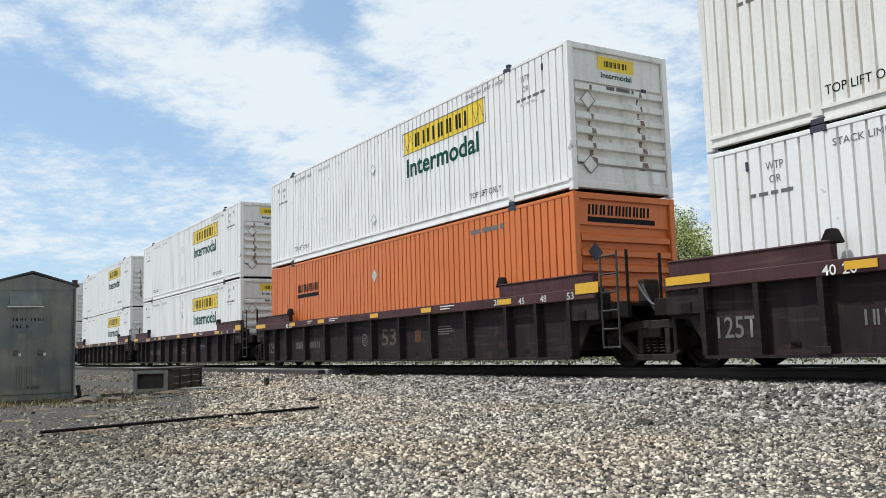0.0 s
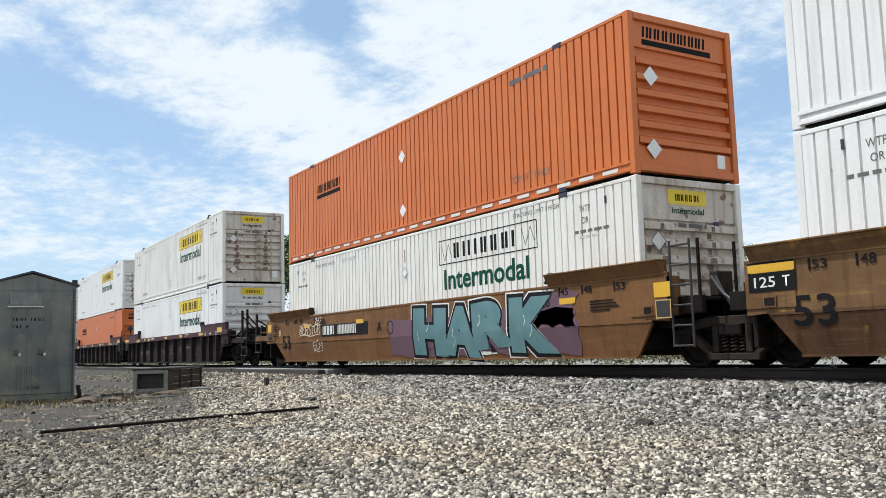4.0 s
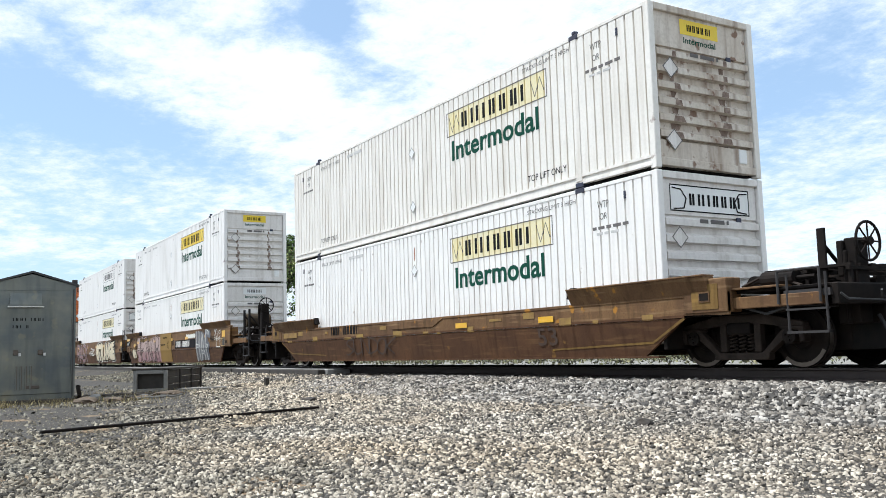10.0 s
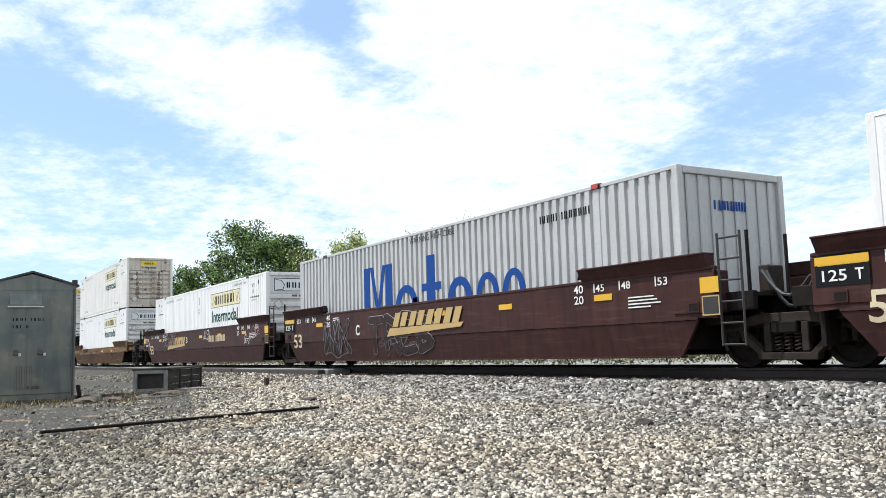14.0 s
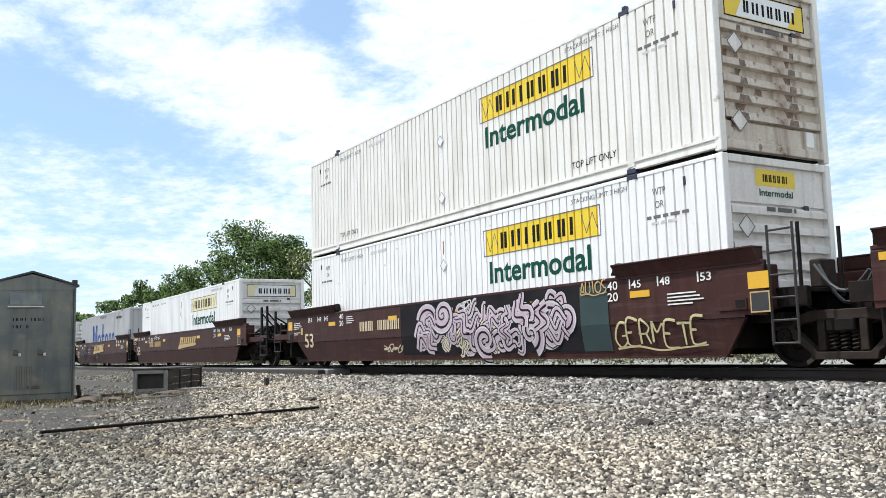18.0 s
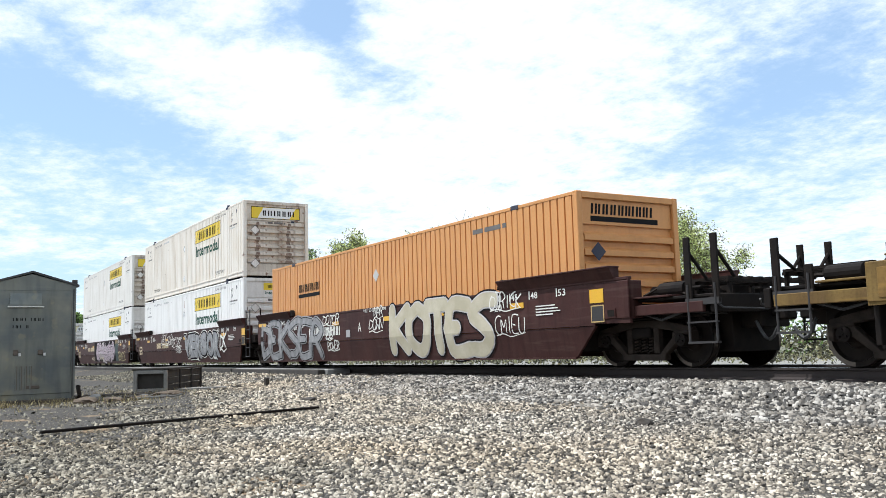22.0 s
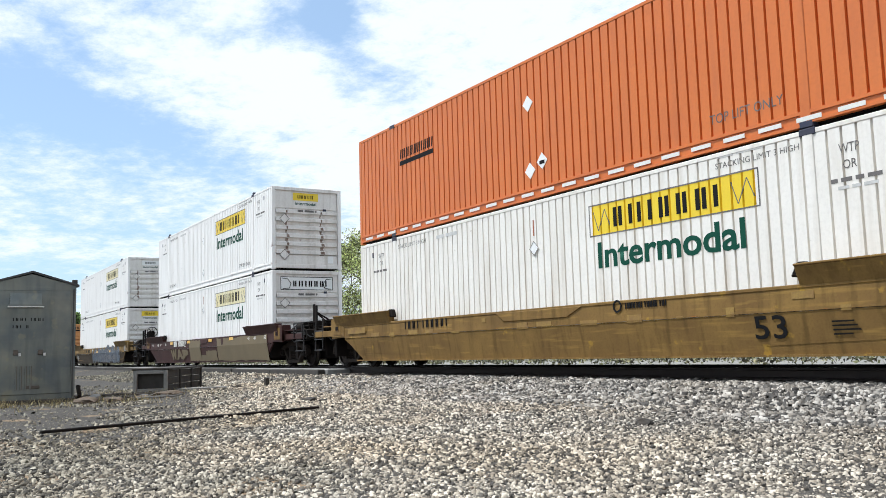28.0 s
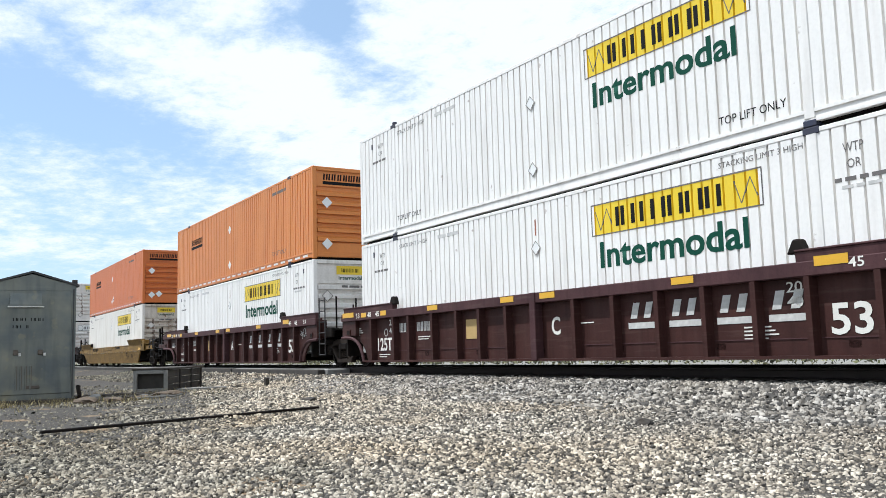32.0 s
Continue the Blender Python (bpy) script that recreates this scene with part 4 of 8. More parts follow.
def truck(car, x):
    t = part("truck", cached("bolster", lambda: Geo().box(-0.22, 0.22, -1.1, 1.1, 0.5, 0.68).box(-0.5, 0.5, -0.35, 0.35, 0.4, 0.78).mesh("truck", M_UNDER, bevel=0.02)), car, "sooty two-axle truck", (x, 0, 0))
    part("side_frame", side_frame_mesh(), t)
    part("side_frame", side_frame_mesh(), t, at=pose(0, 0, 0, 0, 0, 180))
    for s in (-0.17, 0.0, 0.17):
        part("spring", spring_mesh(), t, at=(s, -0.99, 0.235))
    for s in (-0.9, 0.9):
        w = part("wheelset", wheelset_mesh(), t, at=(s, 0, WHEEL_R))
        WHEELS.append((w, s))
    return t


WHEELS = []
FOLD = {}          # car name: height of the fold in its side
# middle sill height, raised end height, lower edge, fold height, inboard reach of the raised end
STYLES = {"ribbed": (1.42, 1.66, 0.17, 0.0, 2.2), "smooth": (1.54, 1.72, 0.20, 0.76, 2.25), "low": (1.14, 1.39, 0.20, 0.80, 2.1), "braced": (1.44, 1.58, 0.15, 0.0, 2.2)}


def well_car(style, upper_paint, lower_paint, chord_paint, left, right, label, seed=0):
    """One unit: side walls with their end risers, floor beams, platforms and trucks. left, right: 'joint' or 'coupler'."""
    top, high, low, fold, reach = STYLES[style]
    car = thing("well_car", label, "rail car", "well cars of the train")
    FOLD[car.name] = fold
    hx = LENGTH / 2
    ends = {"joint": 0.80, "coupler": 1.50}
    xl, xr = -hx - ends[left], hx + ends[right]
    folded = fold > 0

    def y_of(z):
        if not folded:
            return -HALF + 0.10
        return -HALF if z >= fold - 0.001 else -HALF + (fold - z) * 0.16

    def corner(sx, end):
        """Underside of the end: steps up over the truck."""
        x1 = hx + ends[end]
        if style == "braced":
            q = [(hx - 0.55, low), (hx - 0.42, 0.42), (hx - 0.22, 0.62), (hx + 0.1, 0.76), (hx + 0.5, 0.80), (x1, 0.80)]
        elif style == "ribbed":
            q = [(hx + 0.02, low), (hx + 0.42, 0.76), (x1, 0.80)]
        elif style == "low":
            q = [(hx - 0.35, low), (hx + 0.62, 0.78), (x1, 0.80)]
        else:
            q = [(hx - 0.02, low), (hx + (0.42 if end == "joint" else 0.62), 0.74), (x1, 0.76)]
        return [(sx * x, z) for x, z in q]

    cl, cr = corner(-1, left), corner(1, right)
    key = (style, left, right)

    def wall(mirror):
        if folded:
            up = [(xl, cl[-1][1]), (cl[-2][0], fold + 0.02), (cr[-2][0], fold + 0.02), (xr, cr[-1][1]), (xr, top), (xl, top)]
            return Geo().plate(up, y_of, 0.05).mesh("side_wall", upper_paint)
        body = cl[::-1] + cr + [(xr, top - 0.02), (xl, top - 0.02)]
        return Geo().plate(body, y_of, 0.05).mesh("side_wall", upper_paint)
    turned = pose(0, 0, 0, 0, 0, 180)
    flip = Matrix.Diagonal((1, -1, 1, 1))

    def both(name, make, label=""):
        me = cached((name, key, upper_paint.name, lower_paint.name, chord_paint.name), make)
        part(name, me, car, label)
        def mirrored():
            m2 = me.copy()
            m2.transform(flip)
            m2.flip_normals()
            return m2
        part(name, cached((name, key, upper_paint.name, lower_paint.name, chord_paint.name, "far"), mirrored), car)

    both("side_wall", lambda: wall(False))
    # on tan and mustard cars lower_paint is darker, with the lean's shade painted in
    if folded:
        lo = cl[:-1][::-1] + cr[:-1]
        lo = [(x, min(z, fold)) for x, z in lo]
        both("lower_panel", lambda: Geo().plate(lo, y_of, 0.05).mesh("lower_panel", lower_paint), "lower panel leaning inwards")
        both("bottom_flange", lambda: Geo().box(-hx + 0.02, hx - 0.02, -HALF + 0.05, -HALF + 0.2, low - 0.03, low).mesh("bottom_flange", lower_paint))
        both("top_chord", lambda: Geo().box(xl + 0.02, xr - 0.02, -HALF - 0.012, -HALF + 0.1, top - 0.05, top + 0.006).mesh("top_chord", chord_paint, bevel=0.01))
        both("seam", lambda: Geo().box(cl[-2][0], cr[-2][0], -HALF - 0.008, -HALF + 0.02, fold - 0.012, fold + 0.03).mesh("seam", lower_paint))
    else:
        both("top_chord", lambda: Geo().box(xl + 0.02, xr - 0.02, -HALF - 0.06, -HALF + 0.16, top - 0.2, top).mesh("top_chord", chord_paint, bevel=0.012), "projecting top chord")
        both("bottom_flange", lambda: Geo().box(cl[0][0], cr[0][0], -HALF - 0.05, -HALF + 0.2, low - 0.012, low + 0.035).mesh("bottom_flange", lower_paint))
        rib = cached(("post", style, chord_paint.name if style == "braced" else lower_paint.name), lambda: Geo().add([(-0.045, -HALF - 0.045, low + 0.035), (0.045, -HALF - 0.045, low + 0.035), (0.045, -HALF - 0.055, top - 0.2), (-0.045, -HALF - 0.055, top - 0.2), (-0.06, -HALF + 0.1, low + 0.035), (0.06, -HALF + 0.1, low + 0.035), (0.06, -HALF + 0.1, top - 0.2), (-0.06, -HALF + 0.1, top - 0.2)],
                     [(0, 1, 2, 3), (0, 4, 5, 1), (1, 5, 6, 2), (2, 6, 7, 3), (3, 7, 4, 0)]).mesh("side_post", lower_paint))
        posts = [-8.1, -7.1] + [i * 1.52 + 0.02 for i in range(-4, 5)] + [7.1, 8.1]
        if style == "braced":
            posts = (-7.07, -5.83, -5.05, -3.93, -2.87, -1.96, -0.98, 1.15, 2.2, 3.24, 4.22, 5.16, 6.05, 7.07)
        for x in posts:
            part("side_post", rib, car, at=(x, 0, 0))
        if style == "braced":
            part("side_seam", cached(("seamp", style), lambda: Geo().box(-0.09, 0.09, -HALF - 0.085, -HALF + 0.1, low, top + 0.004).mesh("side_seam", chord_paint, bevel=0.01)), car, at=(-0.02, 0, 0))
            for sx, arch in ((-1, cl), (1, cr)):
                def lip():
                    pts = smooth_line([(x, z) for x, z in arch], 4)
                    return Geo().pipe([(x, -HALF - 0.02, z) for x, z in pts], 0.045, 6).mesh("arch_lip", chord_paint)
                part("arch_lip", cached(("archlip", key, sx, chord_paint.name), lip), car, "rolled lip over the truck")
            for a, b in zip(posts, posts[1:]):
                if b - a < 1.6:
                    part("panel_weld", cached(("weld", round(b - a, 2)), lambda: Geo().box(0, b - a - 0.14, -0.012, 0.0, 0.0, 0.016).mesh("panel_weld", chord_paint)), car, at=(a + 0.07, -HALF + 0.1, 0.41))
        if style == "ribbed":
            for x in posts[2:-2]:
                part("rivet_plate", cached("rplate", lambda: Geo().box(-0.11, 0.11, -0.02, 0.0, 0.0, 0.10).mesh("rivet_plate", lower_paint, bevel=0.005)), car, at=(x, -HALF - 0.05, low + 0.036))
    # raised end pieces: a flared lip, or a boxed riser
    for sx, end in ((-1, left), (1, right)):
        a, b = sorted((sx * (hx - reach), sx * (hx + ends[end] - (0.35 if end == "coupler" else 0.1))))
        def riser():
            g = Geo()
            d = 0.12 if folded else 0.02
            g.add([(a, -HALF - 0.01, top - 0.02), (b, -HALF - 0.01, top - 0.02), (b, -HALF - d, high), (a, -HALF - d, high),
                   (a, -HALF + 0.12, top - 0.02), (b, -HALF + 0.12, top - 0.02), (b, -HALF + 0.12, high), (a, -HALF + 0.12, high)],
                  [(0, 1, 2, 3), (7, 6, 5, 4), (0, 4, 5, 1), (1, 5, 6, 2), (2, 6, 7, 3), (3, 7, 4, 0)])
            g.box(a, b, -HALF - d - 0.015, -HALF + 0.13, high, high + 0.03)
            return g.mesh("end_riser", chord_paint, bevel=0.008)
        both_key = ("riser", key, sx, chord_paint.name)
        part("end_riser", cached(both_key, riser), car, "raised side at the well's end")
        part("end_riser", cached(both_key, riser), car, at=Matrix(((1, 0, 0, 0), (0, -1, 0, 0), (0, 0, 1, 0), (0, 0, 0, 1))))
        gx = sx * (hx - reach + 0.02)
        part("container_guide", cached(("guide", sx), lambda: Geo().plate([(-0.16, 0), (0.16, 0), (0.07, 0.2), (-0.05, 0.2)], lambda z: 0.0, 0.14).mesh("container_guide", M_UNDER, bevel=0.02)), car, "black steel container guide", (gx, -HALF - 0.02, high - 0.14 if folded else high - 0.02))
        # bulkhead, floor apron, end box
        ex = sx * (hx + ends[end])
        p, q = sorted((ex, ex - sx * 0.85))
        part("end_box", cached(("endbox", style, sx, end, upper_paint.name), lambda: Geo().box(p, q, -HALF - 0.018, -HALF + 0.3, 0.84, high - 0.04 if style == "low" else top - 0.06).mesh("end_box", upper_paint, bevel=0.012)), car)
        part("end_box", cached(("endboxf", style, sx, end, upper_paint.name), lambda: Geo().box(p, q, HALF - 0.3, HALF + 0.018, 0.84, high - 0.04 if style == "low" else top - 0.06).mesh("end_box", upper_paint, bevel=0.012)), car)
        part("jack_pad", cached(("pad", upper_paint.name), lambda: Geo().box(-0.11, 0.11, -0.02, 0.0, -0.08, 0.08).box(-0.085, 0.085, -0.024, -0.02, -0.055, 0.055, 1).mesh("jack_pad", upper_paint, M_UNDER)), car, at=((p + q) / 2, -HALF - 0.018, 1.08 if style == "low" else 0.94))
        if style == "low":
            part("pad_frame", cached("padframe", lambda: Geo().box(-0.26, 0.26, -0.008, 0, -0.19, 0.19).mesh("pad_frame", M_MUSTARD, bevel=0.003)), car, "worn ochre plate round the pad", ((p + q) / 2, -HALF - 0.019, 1.08))
        p, q = sorted((sx * (hx + 0.05), ex))
        part("bulkhead", cached(("bulk", style, sx, end), lambda: Geo().box(p, q, -HALF + 0.3, HALF - 0.3, 0.86, 1.08).box(p, p + 0.08 if sx > 0 else p + 0.08, -HALF + 0.1, HALF - 0.1, 0.3, 0.9).mesh("bulkhead", M_UNDER, bevel=0.01)), car)
    for i in range(-3, 4):
        part("floor_beam", cached("fbeam", lambda: Geo().box(-0.1, 0.1, -HALF + 0.1, HALF - 0.1, 0.27, 0.385).mesh("floor_beam", M_UNDER, bevel=0.01)), car, at=(i * 2.2, 0, 0))
    for sx, end in ((-1, left), (1, right)):
        if end == "joint":
            if sx > 0:
                truck(car, hx + 1.62)
            end_joint(car, sx, upper_paint)
        else:
            truck(car, sx * (hx + 1.28))
            end_coupler(car, sx, upper_paint, style, seed)
    return car


def ladder(car, x, y, z0, z1, wid=0.42, rungs=4, mat=None):
    mat = mat or M_GRAB
    def make():
        g = Geo()
        for a in (0, wid):
            g.tube((a, 0, z0), (a, 0, z1), 0.02, 6)
        for i in range(rungs):
            z = z0 + 0.02 + (z1 - z0 - 0.1) * i / (rungs - 1)
            g.tube((0, 0, z), (wid, 0, z), 0.016, 6)
        return g.mesh("ladder", mat)
    part("ladder", cached(("ladder", z0, z1, wid, rungs, mat.name), make), car, at=(x, y, 0))


def end_joint(car, sx, paint):
    """Articulated end: link casting, ladder, grab posts and slack hoses."""
    hx = LENGTH / 2
    x = sx * (hx + 0.8)
    p, q = sorted((x, sx * (hx + 1.62)))
    part("link_casting", cached(("link", sx), lambda: Geo().box(p, q, -0.28, 0.28, 0.68, 1.02).mesh("link_casting", M_UNDER, bevel=0.04)), car)
    p, q = sorted((x, x + sx * 0.5))
    part("end_deck", cached(("jdeck", sx), lambda: Geo().box(p, q, -1.28, 1.28, 1.06, 1.12).box(p, q, -1.3, -1.2, 0.86, 1.14).mesh("end_deck", M_UNDER, bevel=0.008)), car)
    part("brake_rigging", cached(("jrig", sx), lambda: Geo().box(*sorted((sx * (hx + 0.1), sx * (hx + 1.1))), -0.6, 0.6, 0.4, 1.05).box(*sorted((sx * (hx + 0.3), sx * (hx + 0.85))), -1.25, 1.25, 0.66, 0.8).tube((sx * (hx + 0.2), -1.05, 0.72), (sx * (hx + 1.3), -0.95, 0.6), 0.025, 6).mesh("brake_rigging", M_UNDER, bevel=0.01)), car)
    if sx > 0:
        ladder(car, x + 0.06, -HALF + 0.03, 0.34, 2.02, 0.42, 6)
        part("grab_post", cached("gpost", lambda: Geo().tube((0, 0, 1.0), (0, 0, 2.08), 0.028, 8).tube((0.3, 0.5, 1.0), (0.3, 0.5, 2.0), 0.028, 8).mesh("grab_post", M_UNDER)), car, at=(x + 0.2, -1.0, 0))
        def hose(k):
            return lambda: Geo().pipe([(0.35 + 0.12 * i, -0.9 + 0.1 * k, 1.45 - 0.55 * math.sin(math.pi * i / 7) * (0.6 + 0.3 * k) - 0.02 * i) for i in range(8)], 0.025, 6).mesh("hose", M_HOSE)
        for k in range(2):
            part("hose", cached(("hose", k), hose(k)), car, "slack grey air hose", (x, 0, 0))
        part("valve_box", cached("vbox", lambda: Geo().box(0, 0.2, 0, 0.35, 1.14, 1.55).mesh("valve_box", M_FRAME, bevel=0.02)), car, at=(x + 0.12, -0.7, 0))
    else:
        part("grab_post", cached("gpost2", lambda: Geo().tube((0, 0, 1.1), (0, 0, 1.75), 0.024, 8).mesh("grab_post", M_UNDER)), car, at=(x - 0.2, -1.1, 0))


def brake_wheel_mesh():
    def make():
        g = Geo()
        n = 20
        ring = [(0.0, 0.27 * math.cos(2 * math.pi * i / n), 0.27 * math.sin(2 * math.pi * i / n)) for i in range(n + 1)]
        g.pipe(ring, 0.02, 6)
        for k in range(8):
            a = 2 * math.pi * k / 8
            g.tube((0, 0, 0), (0, 0.27 * math.cos(a), 0.27 * math.sin(a)), 0.012, 5)
        g.tube((-0.06, 0, 0), (0.05, 0, 0), 0.06, 10)
        return g.mesh("brake_wheel", M_UNDER)
    return cached("brake_wheel", make)


def end_coupler(car, sx, paint, style, seed):
    """Coupler end: platform over the truck, sill steps with tall flat posts, brake gear, coupler and air hose."""
    hx = LENGTH / 2
    x = sx * (hx + 1.5)
    mid = hx + 3.55
    def deck():
        g = Geo()
        p, q = sorted((x, sx * (mid - 0.36)))
        g.box(p, q, -0.34, 0.34, 0.62, 1.16)
        e0, e1 = sorted((sx * (mid - 0.46), sx * (mid - 0.34)))
        g.box(e0, e1, -1.36, 1.36, 0.86, 1.14)
        g.box(p, q, -1.33, 1.33, 1.10, 1.15)
        return g.mesh("end_deck", M_UNDER, bevel=0.01)
    part("end_deck", cached(("cdeck", sx), deck), car, "blackened end platform")
    def grating():
        g = Geo()
        p, q = sorted((sx * (hx + 1.75), sx * (mid - 0.40)))
        for k in range(9):
            y = -0.98 + 0.235 * k
            g.box(p, q, y, y + 0.10, 1.38, 1.42)
        for u in (p, (p + q) / 2 - 0.03, q - 0.06):
            g.box(u, u + 0.06, -1.0, 1.02, 1.33, 1.378)
            for y in (-0.96, 0.92):
                g.box(u, u + 0.05, y, y + 0.05, 1.13, 1.34)
        return g.mesh("crossover_grating", M_UNDER)
    part("crossover_grating", cached(("grating", sx), grating), car, "black slatted crossing platform")
    def knuckle():
        g = Geo()
        a, b = sorted((sx * (mid - 0.7), sx * (mid - 0.14)))
        g.box(a, b, -0.09, 0.09, 0.78, 0.96)
        a, b = sorted((sx * (mid - 0.22), sx * (mid - 0.01)))
        g.box(a, b, -0.17, 0.10, 0.72, 1.02)
        return g.mesh("coupler", M_UNDER, bevel=0.03)
    part("coupler", cached(("knuckle", sx), knuckle), car)
    # sill step: two legs and treads, hung from the platform's edge
    low_car = style == "low"
    la, lb = (2.45, 3.06) if low_car and sx > 0 else (2.70, 3.25) if sx > 0 else (2.42, 2.95)
    foot = 0.50 if low_car or sx < 0 else 0.40
    def step():
        g = Geo()
        w = lb - la
        for a in (0.0, w):
            g.tube((a, 0, foot), (a, 0, 1.30), 0.019, 6)
        g.box(-0.02, w + 0.02, -0.03, 0.06, foot - 0.015, foot + 0.018)
        g.box(-0.02, w + 0.02, -0.03, 0.04, foot + 0.30, foot + 0.325)
        g.box(-0.06, w + 0.06, 0.0, 0.06, 0.98, 1.08)
        return g.mesh("step", M_GRAB)
    left = min(sx * (hx + la), sx * (hx + lb))
    part("step", cached(("cstep", la, lb, foot), step), car, "hanging sill step", (left, -1.41, 0))
    part("step", CACHE[("cstep", la, lb, foot)], car, at=(left, 1.36, 0))
    def flat_post(zt, z0):
        return lambda: Geo().box(-0.065, 0.065, -0.02, 0.02, z0, zt).box(-0.065, -0.04, 0.02, 0.07, z0, zt).mesh("grab_post", M_UNDER, bevel=0.008)
    if low_car and sx > 0:
        posts = ((2.68, -0.9, 1.95), (2.45, 1.36, 1.9), (3.06, 1.36, 2.0))
        part("grab_iron", cached("lowiron", lambda: Geo().pipe([(0, 0, 0.9), (0, 0, 1.36), (0.67, 0, 1.36), (0.67, 0, 0.9)], 0.02, 6).mesh("grab_iron", M_GRAB)), car, "bent handrail over the step", (hx + 2.32, -1.44, 0))
    elif sx > 0:
        posts = ((2.70, -1.38, 2.05), (3.25, -1.38, 2.06), (2.70, 1.38, 2.04), (3.25, 1.38, 2.03))
    else:
        posts = ((2.95, -1.38, 1.84), (2.42, -1.38, 1.42), (2.95, 1.38, 1.9))
    for dx, y, zt in posts:
        part("grab_post", cached(("fpost", zt), flat_post(zt, 1.0)), car, "flat black steel post", (sx * (hx + dx), y, 0))
        if zt > 1.5:
            inward = 0.42 if y < 0 else -0.42
            part("brace", cached(("dbrace", zt, inward), lambda: Geo().tube((0, 0, zt - 0.2), (0, inward, 1.40), 0.028, 6).mesh("brace", M_UNDER)), car, "black diagonal brace", (sx * (hx + dx), y, 0))
    part("brake_pipe", cached(("bpipe", sx), lambda: Geo().pipe([(0, -1.2, 0.9), (sx * 0.5, -1.3, 0.78), (sx * 0.95, -1.25, 0.9), (sx * 1.25, -0.6, 0.86)], 0.022, 6).mesh("brake_pipe", M_HOSE)), car, at=(x, 0, 0))
    part("air_hose", cached(("ahose", sx), lambda: Geo().pipe([(sx * (mid - 0.45 + 0.08 * i), -0.35, 0.72 - 0.3 * math.sin(i * 0.55)) for i in range(6)], 0.028, 6).mesh("air_hose", M_HOSE)), car, "grey air hose")
    part("cut_lever", cached(("cutlever", sx), lambda: Geo().pipe([(sx * (mid - 0.3), -1.38, 1.0), (sx * (mid - 0.25), -1.3, 0.92), (sx * (mid - 0.25), -0.3, 0.9), (sx * (mid - 0.12), -0.16, 1.0)], 0.016, 6).mesh("cut_lever", M_HOSE)), car, "thin uncoupling lever")
    def rigging():
        g = Geo()
        r2 = random.Random(11 + sx)
        a, b = sorted((sx * (hx + 0.2), sx * (mid - 0.75)))
        g.box(a, b, -0.55, 0.55, 0.24, 0.98)
        g.box(a + 0.3, b - 0.2, 0.62, 0.64, 0.2, 0.98)
        for k in range(9):
            u = r2.uniform(a, b - 0.3)
            v, z = r2.uniform(-1.2, 0.9), r2.uniform(0.78, 0.9)
            g.box(u, u + r2.uniform(0.12, 0.4), v, v + r2.uniform(0.12, 0.4), z, z + r2.uniform(0.1, 0.2))
        for k in range(4):
            v = -1.15 + 0.22 * k
            g.tube((a, v, r2.uniform(0.8, 0.95)), (b, v + 0.1, r2.uniform(0.8, 0.95)), 0.022, 6)
        return g.mesh("brake_rigging", M_UNDER, bevel=0.01)
    part("brake_rigging", cached(("rigging", sx), rigging), car, "black brake gear under the platform")
    def clutter():
        r2 = random.Random(21 + sx)
        for k in range(8):
            u, v = sx * r2.uniform(hx + 1.55, mid - 0.95), r2.uniform(-1.2, 1.0)
            a, b, c2 = r2.uniform(0.1, 0.35), r2.uniform(0.1, 0.4), r2.uniform(0.06, 0.2)
            g = Geo().box(u, u + a, v, v + b, 1.15, 1.15 + c2)
            g.box(u + 0.2 * a, u + 0.8 * a, v + 0.2 * b, v + 0.8 * b, 1.15 + c2, 1.18 + c2)
            yield "valve_block", g.mesh("valve_block", M_UNDER, bevel=0.006)
        for k in range(4):
            u, v = sx * (hx + 1.5), r2.uniform(-1.25, 0.6)
            pts = [(u, v, 1.2), (u + sx * 0.3, v + 0.05, 1.26 + 0.03 * k), (u + sx * 0.7, v + 0.1, 1.25), (u + sx * 1.0, v + 0.02, 1.16)]
            yield "pipe", Geo().pipe(pts, 0.02, 5).mesh("pipe", M_FRAME)
    for name, me in cached(("clutter", sx), lambda: list(clutter())):
        part(name, me, car)
    part("end_sill", cached(("esillc", sx, paint.name), lambda: Geo().box(*sorted((x, sx * (mid - 0.55))), -1.42, -1.34, 0.87, 1.04).mesh("end_sill", paint, bevel=0.01)), car, "weathered platform edge")
    part("walk_plate", cached(("wplate", sx, paint.name), lambda: Geo().box(*sorted((x, sx * (hx + 2.3))), -1.44, -1.0, 1.15, 1.18).mesh("walk_plate", paint, bevel=0.006)), car)
    part("brake_cylinder", cached(("bcyl", sx), lambda: Geo().tube((sx * 0.3, -1.05, 1.28), (sx * 0.85, -1.05, 1.28), 0.12, 14).tube((sx * 0.85, -1.05, 1.28), (sx * 1.15, -1.05, 1.28), 0.03, 8).mesh("brake_cylinder", M_UNDER)), car, "black brake cylinder", (x, 0, 0))
    if (sx > 0 and seed in (5, 7, 13)) or (sx < 0 and seed in (8,)):
        dx, zc = {5: (1.43, 2.22), 7: (1.70, 1.72), 13: (1.62, 1.8), 8: (-0.62, 2.22)}[seed]
        part("brake_wheel", brake_wheel_mesh(), car, "black spoked hand brake wheel", (x + sx * dx, -0.62, zc))
